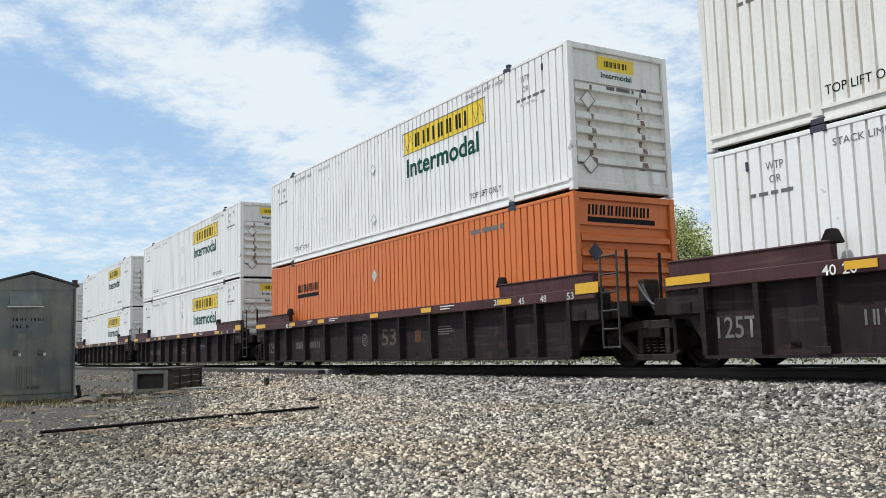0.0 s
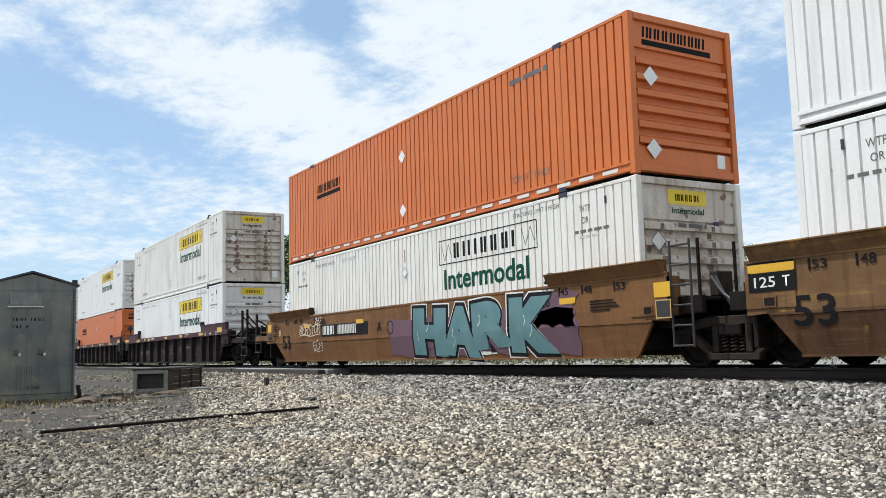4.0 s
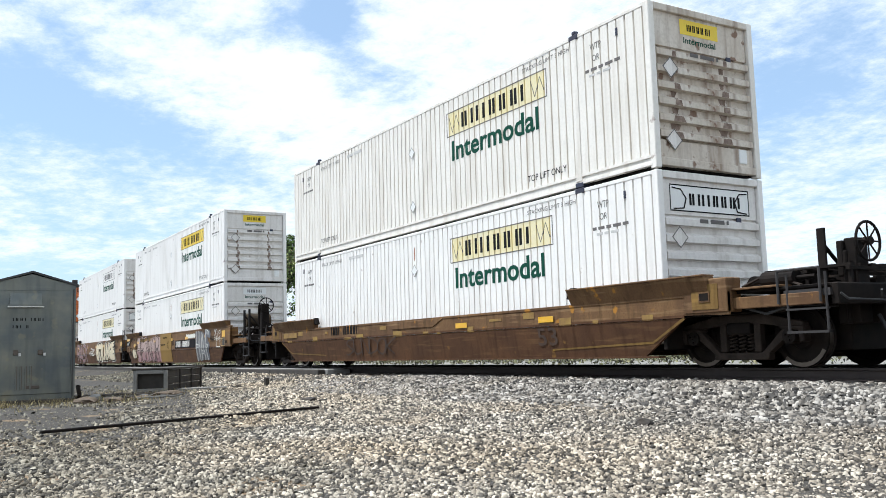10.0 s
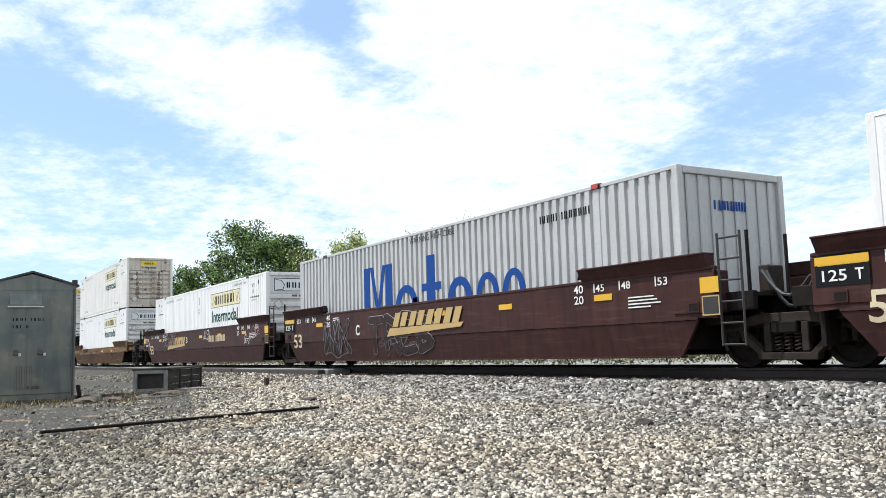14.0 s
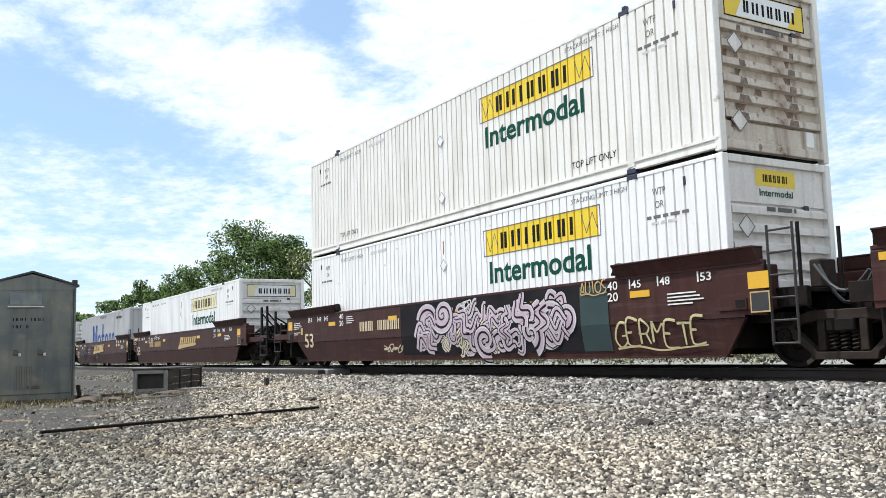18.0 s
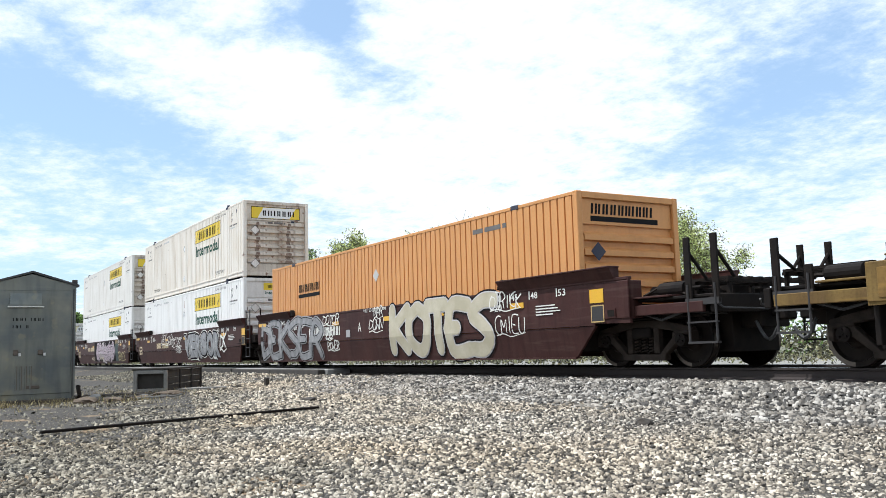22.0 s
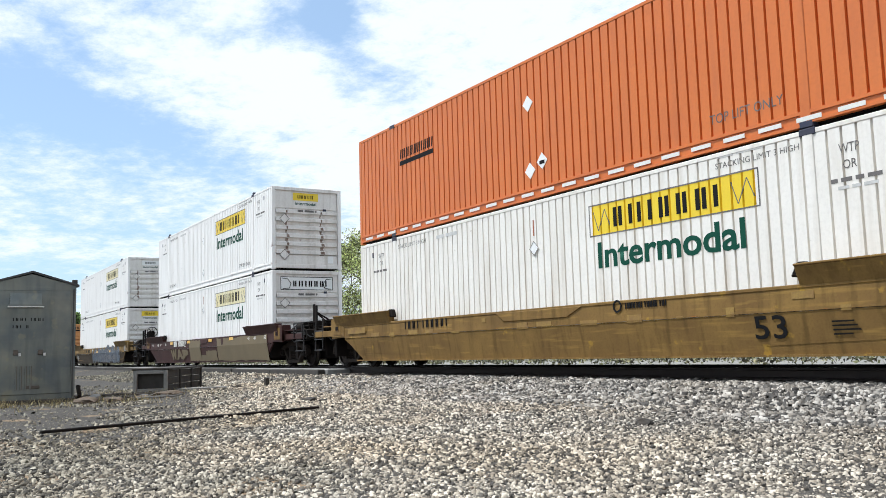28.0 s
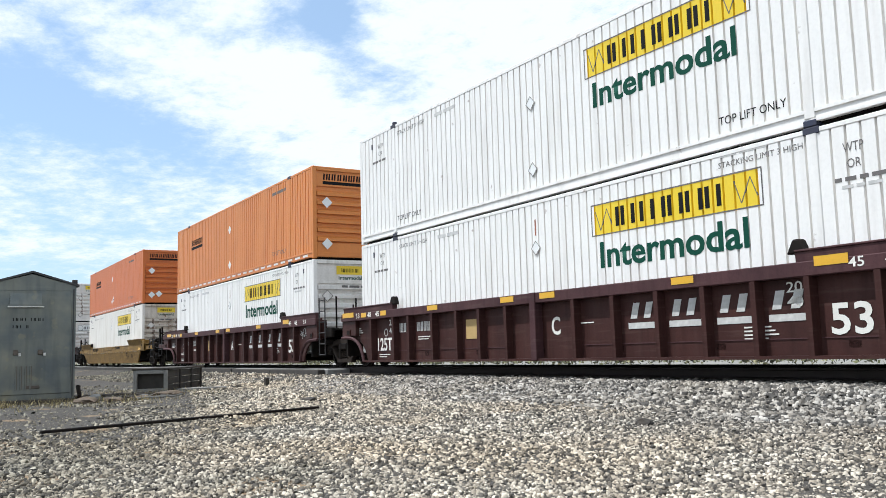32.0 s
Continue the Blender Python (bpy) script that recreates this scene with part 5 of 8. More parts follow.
        part("brake_stand", cached("bstand", lambda: Geo().box(-0.12, 0.06, -0.14, 0.14, 1.10, 2.28).box(-0.2, -0.1, -0.2, 0.2, 1.75, 2.25).box(-0.3, -0.12, -0.1, 0.1, 1.1, 1.6).tube((-0.05, -0.22, 1.1), (-0.05, -0.22, 2.1), 0.035, 8).mesh("brake_stand", M_UNDER, bevel=0.02)), car, at=(x + sx * (dx - 0.16), -0.62, zc - 2.22))
    if sx > 0:
        part("air_reservoir", cached(("tank", seed == 5), lambda: Geo().tube((-0.1, -0.45, 1.72 if seed == 5 else 1.24), (-0.1, 0.5, 1.72 if seed == 5 else 1.24), 0.24 if seed == 5 else 0.13, 18).mesh("air_reservoir", M_GRIMESHADE if seed == 5 else M_UNDER, smooth=False)), car, "dark cylindrical air tank", (x + 0.12, -0.5, 0))
        part("control_valve", cached("cvalve", lambda: Geo().box(0, 0.35, 0, 0.4, 1.10, 1.42).box(0.1, 0.3, -0.1, 0.0, 1.1, 1.32).mesh("control_valve", M_FRAME, bevel=0.03)), car, at=(x + 0.3, 0.2, 0))


# ---- lettering and paint on the cars ----


def mark(car, kind, x, z, *a, depth=None):
    """Decals on a car's near side: (kind, x, z, ...)."""
    y = -HALF - (0.068 if depth is None else depth)
    made = []
    if kind == "text":
        text, w, h, mat = a[:4]
        bold = a[4] if len(a) > 4 else 0.01
        words = text.split()
        step = w / (sum(len(q) for q in words) + len(words) - 1)
        for q in words:
            made += spell(car, q, x, y, z, round(step * len(q), 3), h, mat, bold)
            x += step * (len(q) + 1)
    elif kind == "bars":
        widths, h, mat, st = a[:4]
        made += bar_row(car, "painted_mark", widths, h, mat, st, (x, y, z), a[4] if len(a) > 4 else 0.0)
    elif kind == "panel":
        w, h, mat = a
        made.append(part("painted_panel", panel(w, h, mat), car, at=(x, y, z)))
    elif kind == "lines":
        n, w, mat = a
        for i in range(n):
            made.append(part("small_print", panel(round(w * (0.7 + 0.3 * ((i * 7) % 4) / 3), 3), 0.022, mat), car, at=(x, y, z + i * 0.055)))
    fold = FOLD[car.name]
    if z < fold:
        for ob in made:
            ob.data = wrap(ob.data, ob.matrix_basis, fold)
            ob.matrix_basis = Matrix.Identity(4)


# ---- ground, track and crossing ----


def ground_height(x, y):
    """Flat gravel yard, ballast shoulder under the track, grass beyond."""
    rise = min(max((y - 8.3) / 1.7, 0.0), 1.0)
    rise = rise * rise * (3 - 2 * rise)
    z = -0.42 + 0.20 * rise
    fall = min(max((y - 13.9) / 2.5, 0.0), 1.0)
    z -= 0.04 * fall
    if y < 8.8 and abs(x) < 60:
        z += 0.035 * noise.noise((x * 0.35, y * 0.35, 0.0)) + 0.02 * noise.noise((x * 1.1, y * 1.1, 3.0))
    return z


def build_ground():
    xs = sorted(set([-1800, -900, -500, -300, -200, -140, -100] + [-80 + 0.5 * i for i in range(0, 200)] + [30, 50, 90, 160, 300, 700, 1500]))
    ys = sorted(set([-900, -300, -100, -40, -20, -10] + [-6 + 0.4 * i for i in range(0, 60)] + [20, 24, 30, 40, 60, 100, 200, 400, 900, 1800]))
    vs = [(x, y, ground_height(x, y)) for x in xs for y in ys]
    k = len(ys)
    fs = [(i * k + j, (i + 1) * k + j, (i + 1) * k + j + 1, i * k + j + 1) for i in range(len(xs) - 1) for j in range(k - 1)]
    me = bpy.data.meshes.new("ground")
    me.from_pydata(vs, [], fs)
    me.materials.append(M_GROUND)
    me.polygons.foreach_set("use_smooth", [True] * len(me.polygons))
    return tagged(new("ground", me), "flat yard of dirt and gravel, grass beyond the track", "ground", kind="structure")


build_ground()


def stones(name, label, mat, count, area, size, seed, keep=None):
    """Crushed stone: many small irregular lumps lying on the ground."""
    rng = np.random.default_rng(seed)
    cube = [(-1, -1, -1), (1, -1, -1), (1, 1, -1), (-1, 1, -1), (-1, -1, 1), (1, -1, 1), (1, 1, 1), (-1, 1, 1)]
    tri = [(4, 5, 6), (4, 6, 7), (0, 1, 5), (0, 5, 4), (1, 2, 6), (1, 6, 5), (2, 3, 7), (2, 7, 6), (3, 0, 4), (3, 4, 7)]
    ico, tri = np.array(cube) * 0.72, np.array(tri)
    nv = len(cube)
    xy = area(rng, count)
    count = len(xy)
    z = np.array([ground_height(float(a), float(b)) for a, b in xy])
    s = size(rng, xy)
    v = ico[None] + rng.uniform(-0.42, 0.42, (count, nv, 3))
    v[:, 4:, :2] *= rng.uniform(0.35, 0.95, (count, 1, 1))
    v *= np.stack([rng.uniform(0.9, 1.6, count), rng.uniform(0.55, 0.95, count), rng.uniform(0.5, 0.95, count)], 1)[:, None]
    th, tl = rng.uniform(0, 2 * np.pi, count), rng.normal(0, 0.5, count)
    c, d = np.cos(tl)[:, None], np.sin(tl)[:, None]
    y2, z2 = v[:, :, 1] * c - v[:, :, 2] * d, v[:, :, 1] * d + v[:, :, 2] * c
    c, d = np.cos(th)[:, None], np.sin(th)[:, None]
    x3, y3 = v[:, :, 0] * c - y2 * d, v[:, :, 0] * d + y2 * c
    v = np.stack([x3, y3, z2], 2) * s[:, None, None]
    v += np.stack([xy[:, 0], xy[:, 1], z + s * rng.uniform(-0.25, 0.85, count)], 1)[:, None]
    f = (tri[None] + nv * np.arange(count)[:, None, None]).reshape(-1)
    me = bpy.data.meshes.new(name)
    me.vertices.add(count * nv)
    me.vertices.foreach_set("co", v.astype(np.float32).ravel())
    n = count * len(tri)
    me.loops.add(n * 3)
    me.loops.foreach_set("vertex_index", f.astype(np.int32))
    me.polygons.add(n)
    me.polygons.foreach_set("loop_start", np.arange(0, n * 3, 3, dtype=np.int32))
    me.polygons.foreach_set("loop_total", np.full(n, 3, dtype=np.int32))
    me.update(calc_edges=True)
    me.validate()
    me.materials.append(mat)
    return tagged(new(name, me), label, name, kind="stuff")


def yard_area(rng, count):
    """The whole yard thinly, and thickly towards the cabinet and the track."""
    r = 3.6 * (30 / 3.6) ** rng.uniform(0, 1, count) ** 0.85
    a = radians(90) + rng.uniform(radians(18), radians(94), count)
    xy = np.stack([r * np.cos(a), r * np.sin(a)], 1)
    wide = count // 14
    xy[:wide] = np.stack([rng.uniform(-24, 9, wide), rng.uniform(-7, 8.9, wide)], 1)
    return xy[xy[:, 1] < 8.9]


def yard_size(rng, xy):
    r = np.hypot(xy[:, 0], xy[:, 1])
    # fine grit on the trodden dirt round the cabinet
    bare = np.array([noise.noise((float(x) * 0.5, float(y) * 0.5, 7.0)) for x, y in xy])
    dirt = (xy[:, 0] < -9.6) & (xy[:, 1] < 0.26 * -xy[:, 0] + 0.2) & (bare < 0.3) & (rng.uniform(0, 1, len(xy)) < np.where(xy[:, 0] < -12.0, 0.93, 0.7))
    return rng.uniform(0.55, 1.3, len(xy)) * np.clip(0.0092 + 0.00085 * r, 0.0118, 0.032) * np.where(dirt, 0.26, 1.0)


def shoulder_area(rng, count):
    x = 8.0 - 31 * rng.uniform(0, 1, count) ** 1.1
    y = 7.4 + 3.4 * rng.uniform(0, 1, count) ** 0.75
    keep = x > -20.0 - 2.5 * np.sin(y * 2.3) * rng.uniform(0, 1, count)
    return np.stack([x, y], 1)[keep]


def shoulder_size(rng, xy):
    return rng.uniform(0.6, 1.35, len(xy)) * 0.031


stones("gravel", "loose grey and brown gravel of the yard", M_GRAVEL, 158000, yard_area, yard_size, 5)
stones("ballast", "pale crushed stone ballast beside the track", M_BALLAST, 46000, shoulder_area, shoulder_size, 6)
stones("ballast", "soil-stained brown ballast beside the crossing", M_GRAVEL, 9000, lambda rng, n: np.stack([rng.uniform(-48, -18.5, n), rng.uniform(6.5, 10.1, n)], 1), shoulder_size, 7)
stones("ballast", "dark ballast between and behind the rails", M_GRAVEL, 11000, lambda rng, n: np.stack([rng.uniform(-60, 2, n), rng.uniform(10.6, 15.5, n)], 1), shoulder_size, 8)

track = thing("railway_track", "single track of rusty rails on dark sleepers", "track", kind="structure")
for y in (TRACK_Y - 0.7525, TRACK_Y + 0.7525):
    g = Geo()
    prof = [(-0.076, -0.18), (0.076, -0.18), (0.076, -0.165), (0.012, -0.14), (0.010, -0.045), (0.036, -0.035), (0.037, -0.006), (0.028, 0.0), (-0.028, 0.0), (-0.037, -0.006), (-0.036, -0.035), (-0.010, -0.045), (-0.012, -0.14), (-0.076, -0.165)]
    n = len(prof)
    g.add([(-400, p, z) for p, z in prof] + [(120, p, z) for p, z in prof], [(i, (i + 1) % n, (i + 1) % n + n, i + n) for i in range(n)])
    me = g.mesh("rail", M_RAIL, M_RAILTOP)
    for p in me.polygons:
        if p.normal.z > 0.6 and p.center.z > -0.004:
            p.material_index = 1
    part("rail", me, track, at=(0, y, 0))
sleeper = Geo().box(-0.11, 0.11, -1.3, 1.3, -0.34, -0.178).mesh("sleeper", M_SLEEPER, bevel=0.012)
for i in range(170):
    part("sleeper", sleeper, track, at=(6 - i * 0.5, TRACK_Y + random.uniform(-0.04, 0.04), random.uniform(-0.006, 0.0)))

# paved strip of a crossing beside the near rail
g = Geo()
g.box(-75, -23.5, 10.22, 10.95, -0.5, -0.05)
g.box(-75, -23.5, 11.2, 12.4, -0.5, -0.03)
tagged(new("crossing_pavement", g.mesh("crossing_pavement", M_ASPHALT, bevel=0.03)), "worn grey asphalt strip of a level crossing", "pavement", kind="structure")

for k in range(13):
    ob = new("edge_timber", cached("edgetimber", lambda: Geo().box(-1.98, 1.98, -0.11, 0.11, -0.5, -0.06).mesh("edge_timber", M_TIMBER, bevel=0.02)))
    ob.matrix_basis = pose(-25.6 - 4.0 * k, 10.1 + 0.015 * math.sin(2.1 * k), 0.012 * math.sin(3.7 * k))
    tagged(ob, "dark squared timber along the crossing's edge", "timber", "timbers along the crossing")

# equipment cabinet
CAB = thing("equipment_cabinet", "tall weathered grey sheet-metal signal cabinet with gabled roof", "cabinet", at=pose(-18.95, 2.60, -0.40, 0, 0, 0))


def build_cabinet():
    # the front faces +x; local y runs along the front, its right edge at y = 0.22
    d, wd, hh = 1.1, 1.62, 2.28
    yr = 0.22
    yl = yr - wd
    ym = (yr + yl) / 2
    g = Geo()
    g.add([(0, yl, 0.06), (0, yr, 0.06), (0, yr, hh), (0, ym, hh + 0.22), (0, yl, hh), (-d, yl, 0.06), (-d, yr, 0.06), (-d, yr, hh), (-d, ym, hh + 0.22), (-d, yl, hh)],
          [(0, 1, 2, 3, 4), (9, 8, 7, 6, 5), (0, 5, 6, 1), (1, 6, 7, 2), (2, 7, 8, 3), (3, 8, 9, 4), (4, 9, 5, 0)])
    part("body", g.mesh("body", M_CABINET), CAB)
    for s, a in ((1, yr), (-1, yl)):
        r = Geo()
        e = a + s * 0.05
        r.add([(0.05, ym, hh + 0.245), (0.05, e, hh - 0.02), (-d - 0.05, e, hh - 0.02), (-d - 0.05, ym, hh + 0.245), (0.05, ym, hh + 0.285), (0.05, e, hh + 0.02), (-d - 0.05, e, hh + 0.02), (-d - 0.05, ym, hh + 0.285)],
              [(0, 1, 2, 3), (7, 6, 5, 4), (0, 4, 5, 1), (1, 5, 6, 2), (2, 6, 7, 3), (3, 7, 4, 0)])
        part("roof_panel", r.mesh("roof_panel", M_CABROOF), CAB, "dark overhanging roof sheet")
    door = part("door", Geo().box(0.0, 0.022, yl + 0.1, yr - 0.08, 0.16, hh - 0.10).mesh("door", M_CABINET, bevel=0.01), CAB, "flush sheet-metal door")
    part("vent_hood", Geo().add([(0.02, -0.98, 1.90), (0.02, -0.42, 1.90), (0.02, -0.42, 2.12), (0.02, -0.98, 2.12), (0.1, -0.98, 1.90), (0.1, -0.42, 1.90), (0.035, -0.42, 2.12), (0.035, -0.98, 2.12)],
         [(0, 1, 2, 3), (7, 6, 5, 4), (0, 4, 5, 1), (1, 5, 6, 2), (2, 6, 7, 3), (3, 7, 4, 0)]).box(0.02, 0.11, -1.0, -0.40, 1.86, 1.90).mesh("vent_hood", M_CABINET), door, "pressed vent hood")
    for y in (-0.86, -0.42):
        part("handle", Geo().box(0.02, 0.06, y - 0.045, y + 0.045, 0.92, 1.02).tube((0.05, y + 0.03, 0.97), (0.07, y + 0.10, 0.95), 0.015, 6).mesh("handle", M_TREAD, bevel=0.008), door, "dull metal latch")
    for i in range(4):
        part("louvre", Geo().box(0.022, 0.04, -0.86 + i * 0.085, -0.83 + i * 0.085, 0.25, 0.72).mesh("louvre", M_CABINET, bevel=0.005), door)
        part("louvre_edge", cached("louvreedge", lambda: Geo().box(0.0, 0.004, 0.0, 0.012, 0.0, 0.46).mesh("louvre_edge", M_TREAD)), door, at=(0.041, -0.835 + i * 0.085, 0.255))
    for y in (-0.79, -0.35):
        part("padlock", cached("padlock", lambda: Geo().box(0.0, 0.03, -0.022, 0.022, -0.03, 0.03).mesh("padlock", M_TAPE, bevel=0.006)), door, "small bright padlock", (0.062, y, 0.93))
    part("hasp", Geo().box(0.02, 0.035, -0.66, -0.42, 0.27, 0.33).mesh("hasp", M_TREAD, bevel=0.005), door)
    bar_row(door, "stencil", [0.07] * 3 + [-0.08] + [0.07] * 3, 0.06, M_BLACK, 0.016, (0.026, -0.92, 1.58), face="end")
    bar_row(door, "stencil", [0.07] * 2 + [-0.08] + [0.04], 0.06, M_BLACK, 0.016, (0.026, -0.92, 1.44), face="end")
    for y in (yl + 0.06, yr - 0.045):
        part("corner_seam", Geo().box(0.0, 0.012, y - 0.012, y + 0.012, 0.08, hh - 0.06).mesh("corner_seam", M_CABROOF, bevel=0.003), CAB)
    part("drip_edge", Geo().box(0.02, 0.12, -1.02, -0.38, 1.845, 1.862).mesh("drip_edge", M_MARK), door, "bright lower lip of the vent hood")
    part("hook", Geo().box(-0.06, 0.02, yr - 0.08, yr + 0.02, hh + 0.02, hh + 0.12).mesh("hook", M_GRAB, bevel=0.01), CAB)
    part("plinth", Geo().box(-d - 0.05, 0.06, yl - 0.05, yr + 0.05, -0.12, 0.06).mesh("plinth", M_TIMBER, bevel=0.02), CAB, "dark timber base")
    part("conduit", Geo().pipe([(0.02, yr + 0.03, -0.02), (0.1, yr + 0.08, 0.12), (0.06, yr + 0.05, 0.3)], 0.04, 8).mesh("conduit", M_UNDER), CAB)


build_cabinet()

# timber box lying by the track
CRATE = thing("timber_crate", "dark weathered open-ended timber box with a pale frame", "crate", at=pose(-21.98, 4.98, -0.42, 0, 0, -30.9))


def build_crate():
    def plank(name, *b, mat=M_TIMBER):
        part(name, Geo().box(*b).mesh(name, mat, bevel=0.01), CRATE)
    L2 = 3.0
    for i in range(3):
        z = 0.02 + i * 0.17
        plank("side_board", -L2, 0.0, 0.37, 0.41, z, z + 0.16)
        plank("side_board", -L2, 0.0, -0.41, -0.37, z, z + 0.16)
    plank("lid", -L2 - 0.05, 0.05, -0.45, 0.45, 0.53, 0.58)
    plank("back_board", -0.12, -0.08, -0.37, 0.37, 0.02, 0.53)
    for y in (-0.41, 0.32):
        plank("end_frame", -0.02, 0.05, y, y + 0.09, 0.0, 0.53, mat=M_PALEWOOD)
    for z in (0.0, 0.44):
        plank("end_frame", -0.018, 0.048, -0.32, 0.32, z, z + 0.09, mat=M_PALEWOOD)
    for x in (-1.0, -2.0, -2.9):
        plank("post", x, x + 0.09, 0.41, 0.45, 0.0, 0.53)


build_crate()



def lump(name, label, category, x, y, r, mat, seed, flat=0.6):
    rng = random.Random(seed)
    bm = bmesh.new()
    bmesh.ops.create_icosphere(bm, subdivisions=2, radius=r)
    for v in bm.verts:
        v.co *= rng.uniform(0.75, 1.15)
        v.co.z *= flat
    me = bpy.data.meshes.new(name)
    bm.to_mesh(me)
    bm.free()
    me.materials.append(mat)
    ob = new(name, me)
    ob.location = (x, y, ground_height(x, y) + r * flat * 0.5)
    return tagged(ob, label, category)


lump("concrete_chunk", "broken pale concrete chunk beside the cabinet", "rubble", -18.6, 3.15, 0.16, M_PALEWOOD, 1)
lump("concrete_chunk", "small broken concrete lump on the dirt", "rubble", -18.2, 3.45, 0.09, M_PALEWOOD, 2)
lump("dirt_clod", "dark clod of dirt and dead weeds on gravel", "debris", -14.6, 6.0, 0.14, M_TIMBER, 3, 0.4)
lump("dirt_clod", "dark clod of dirt and dead weeds on gravel", "debris", -14.2, 6.1, 0.09, M_TIMBER, 4, 0.4)
lump("dark_stone", "dark stone standing out on pale ballast", "stone", -6.9, 6.55, 0.09, M_TIMBER, 5)
for (x, y, rz, ln), lab in zip(((-20.2, 4.0, 62, 1.5), (-20.9, 4.3, 75, 1.2), (-22.6, 6.6, 80, 1.8)), ("weathered plank lying on the dirt", "short weathered plank lying on the dirt", "dark plank lying beside the crate")):
    ob = new("plank", Geo().box(-ln / 2, ln / 2, -0.07, 0.07, 0.0, 0.045).mesh("plank", M_TIMBER, bevel=0.006))
    ob.matrix_basis = pose(x, y, ground_height(x, y), 0, 0, rz)
    tagged(ob, lab, "plank")
rng = random.Random(77)
for k in range(16):
    x, y = rng.uniform(-21.2, -18.7), rng.uniform(3.0, 4.7)
    ln = rng.uniform(0.3, 0.9)
    ob = new("stick", cached(("stick", k % 4), lambda: Geo().pipe([(-0.5, 0, 0.02), (-0.15, 0.03, 0.05), (0.2, -0.02, 0.03), (0.5, 0.02, 0.06)], 0.022, 5).mesh("stick", M_TIMBER if k % 4 else M_PALEWOOD)))
    ob.matrix_basis = pose(x, y, ground_height(x, y), 0, 0, rng.uniform(40, 110)) @ Matrix.Scale(ln, 4, (1, 0, 0))
    tagged(ob, "broken dark stick lying on the dirt" if k % 4 else "broken pale stick lying on the dirt", "debris", "sticks beside the cabinet")
for k in range(7):
    lump("dirt_clod", "low clod of brown dirt beside the cabinet", "debris", -17.6 - 0.42 * k, 2.95 + 0.33 * k + rng.uniform(-0.15, 0.15), rng.uniform(0.12, 0.24), M_EARTH, 30 + k, 0.35)
for x, y, rz in ((-22.3, 6.35, 68), (-21.9, 6.1, 96)):
    ob = new("plank", Geo().box(-0.55, 0.55, -0.09, 0.09, 0.0, 0.06).mesh("plank", M_PALEWOOD, bevel=0.008))
    ob.matrix_basis = pose(x, y, ground_height(x, y), 0, 0, rz)
    tagged(ob, "pale weathered plank lying beside the crate", "plank")
ob = new("stake", Geo().box(-0.05, 0.05, -0.05, 0.05, -0.1, 0.22).mesh("stake", M_TIMBER, bevel=0.01))
ob.matrix_basis = pose(-22.6, 8.1, ground_height(-22.6, 8.1), 4, 3, 20)
tagged(ob, "short dark timber stake in the gravel", "stake")

# old steel strip lying on the gravel
strip = Geo().box(-2.0, 2.0, -0.03, 0.03, 0.0, 0.035).mesh("steel_bar", M_UNDER, bevel=0.008)
bar = new("steel_bar", strip)
A, B = Vector((-10.75, 1.26, -0.40)), Vector((-12.1, 5.12, -0.40))
bar.matrix_basis = Matrix.Translation((A + B) / 2) @ Euler((0, 0, math.atan2(B.y - A.y, B.x - A.x))).to_matrix().to_4x4() @ Matrix.Scale((B - A).length / 4.0, 4, (1, 0, 0))
tagged(bar, "long thin dark steel bar lying on the gravel", "scrap")

# ---- trees and undergrowth beyond the track ----


def leaves_mesh(name, mat, centres, per, spread, size, rng):
    n = len(centres) * per
    c = np.repeat(np.array(centres), per, 0) + np.clip(rng.normal(0, 1, (n, 3)), -1.45, 1.45) * np.array(spread)
    a = rng.normal(0, 1, (n, 3))
    a /= np.linalg.norm(a, axis=1, keepdims=True)
    b = np.cross(a, rng.normal(0, 1, (n, 3)))
    b /= np.linalg.norm(b, axis=1, keepdims=True)
    s = size * rng.uniform(0.6, 1.4, (n, 1))
    q = np.stack([c - a * s, c + b * s * 0.5, c + a * s, c - b * s * 0.5], 1).reshape(-1, 3)
    me = bpy.data.meshes.new(name)
    me.from_pydata(q.tolist(), [], [(4 * i, 4 * i + 1, 4 * i + 2, 4 * i + 3) for i in range(n)])
    me.materials.append(mat)
    return me


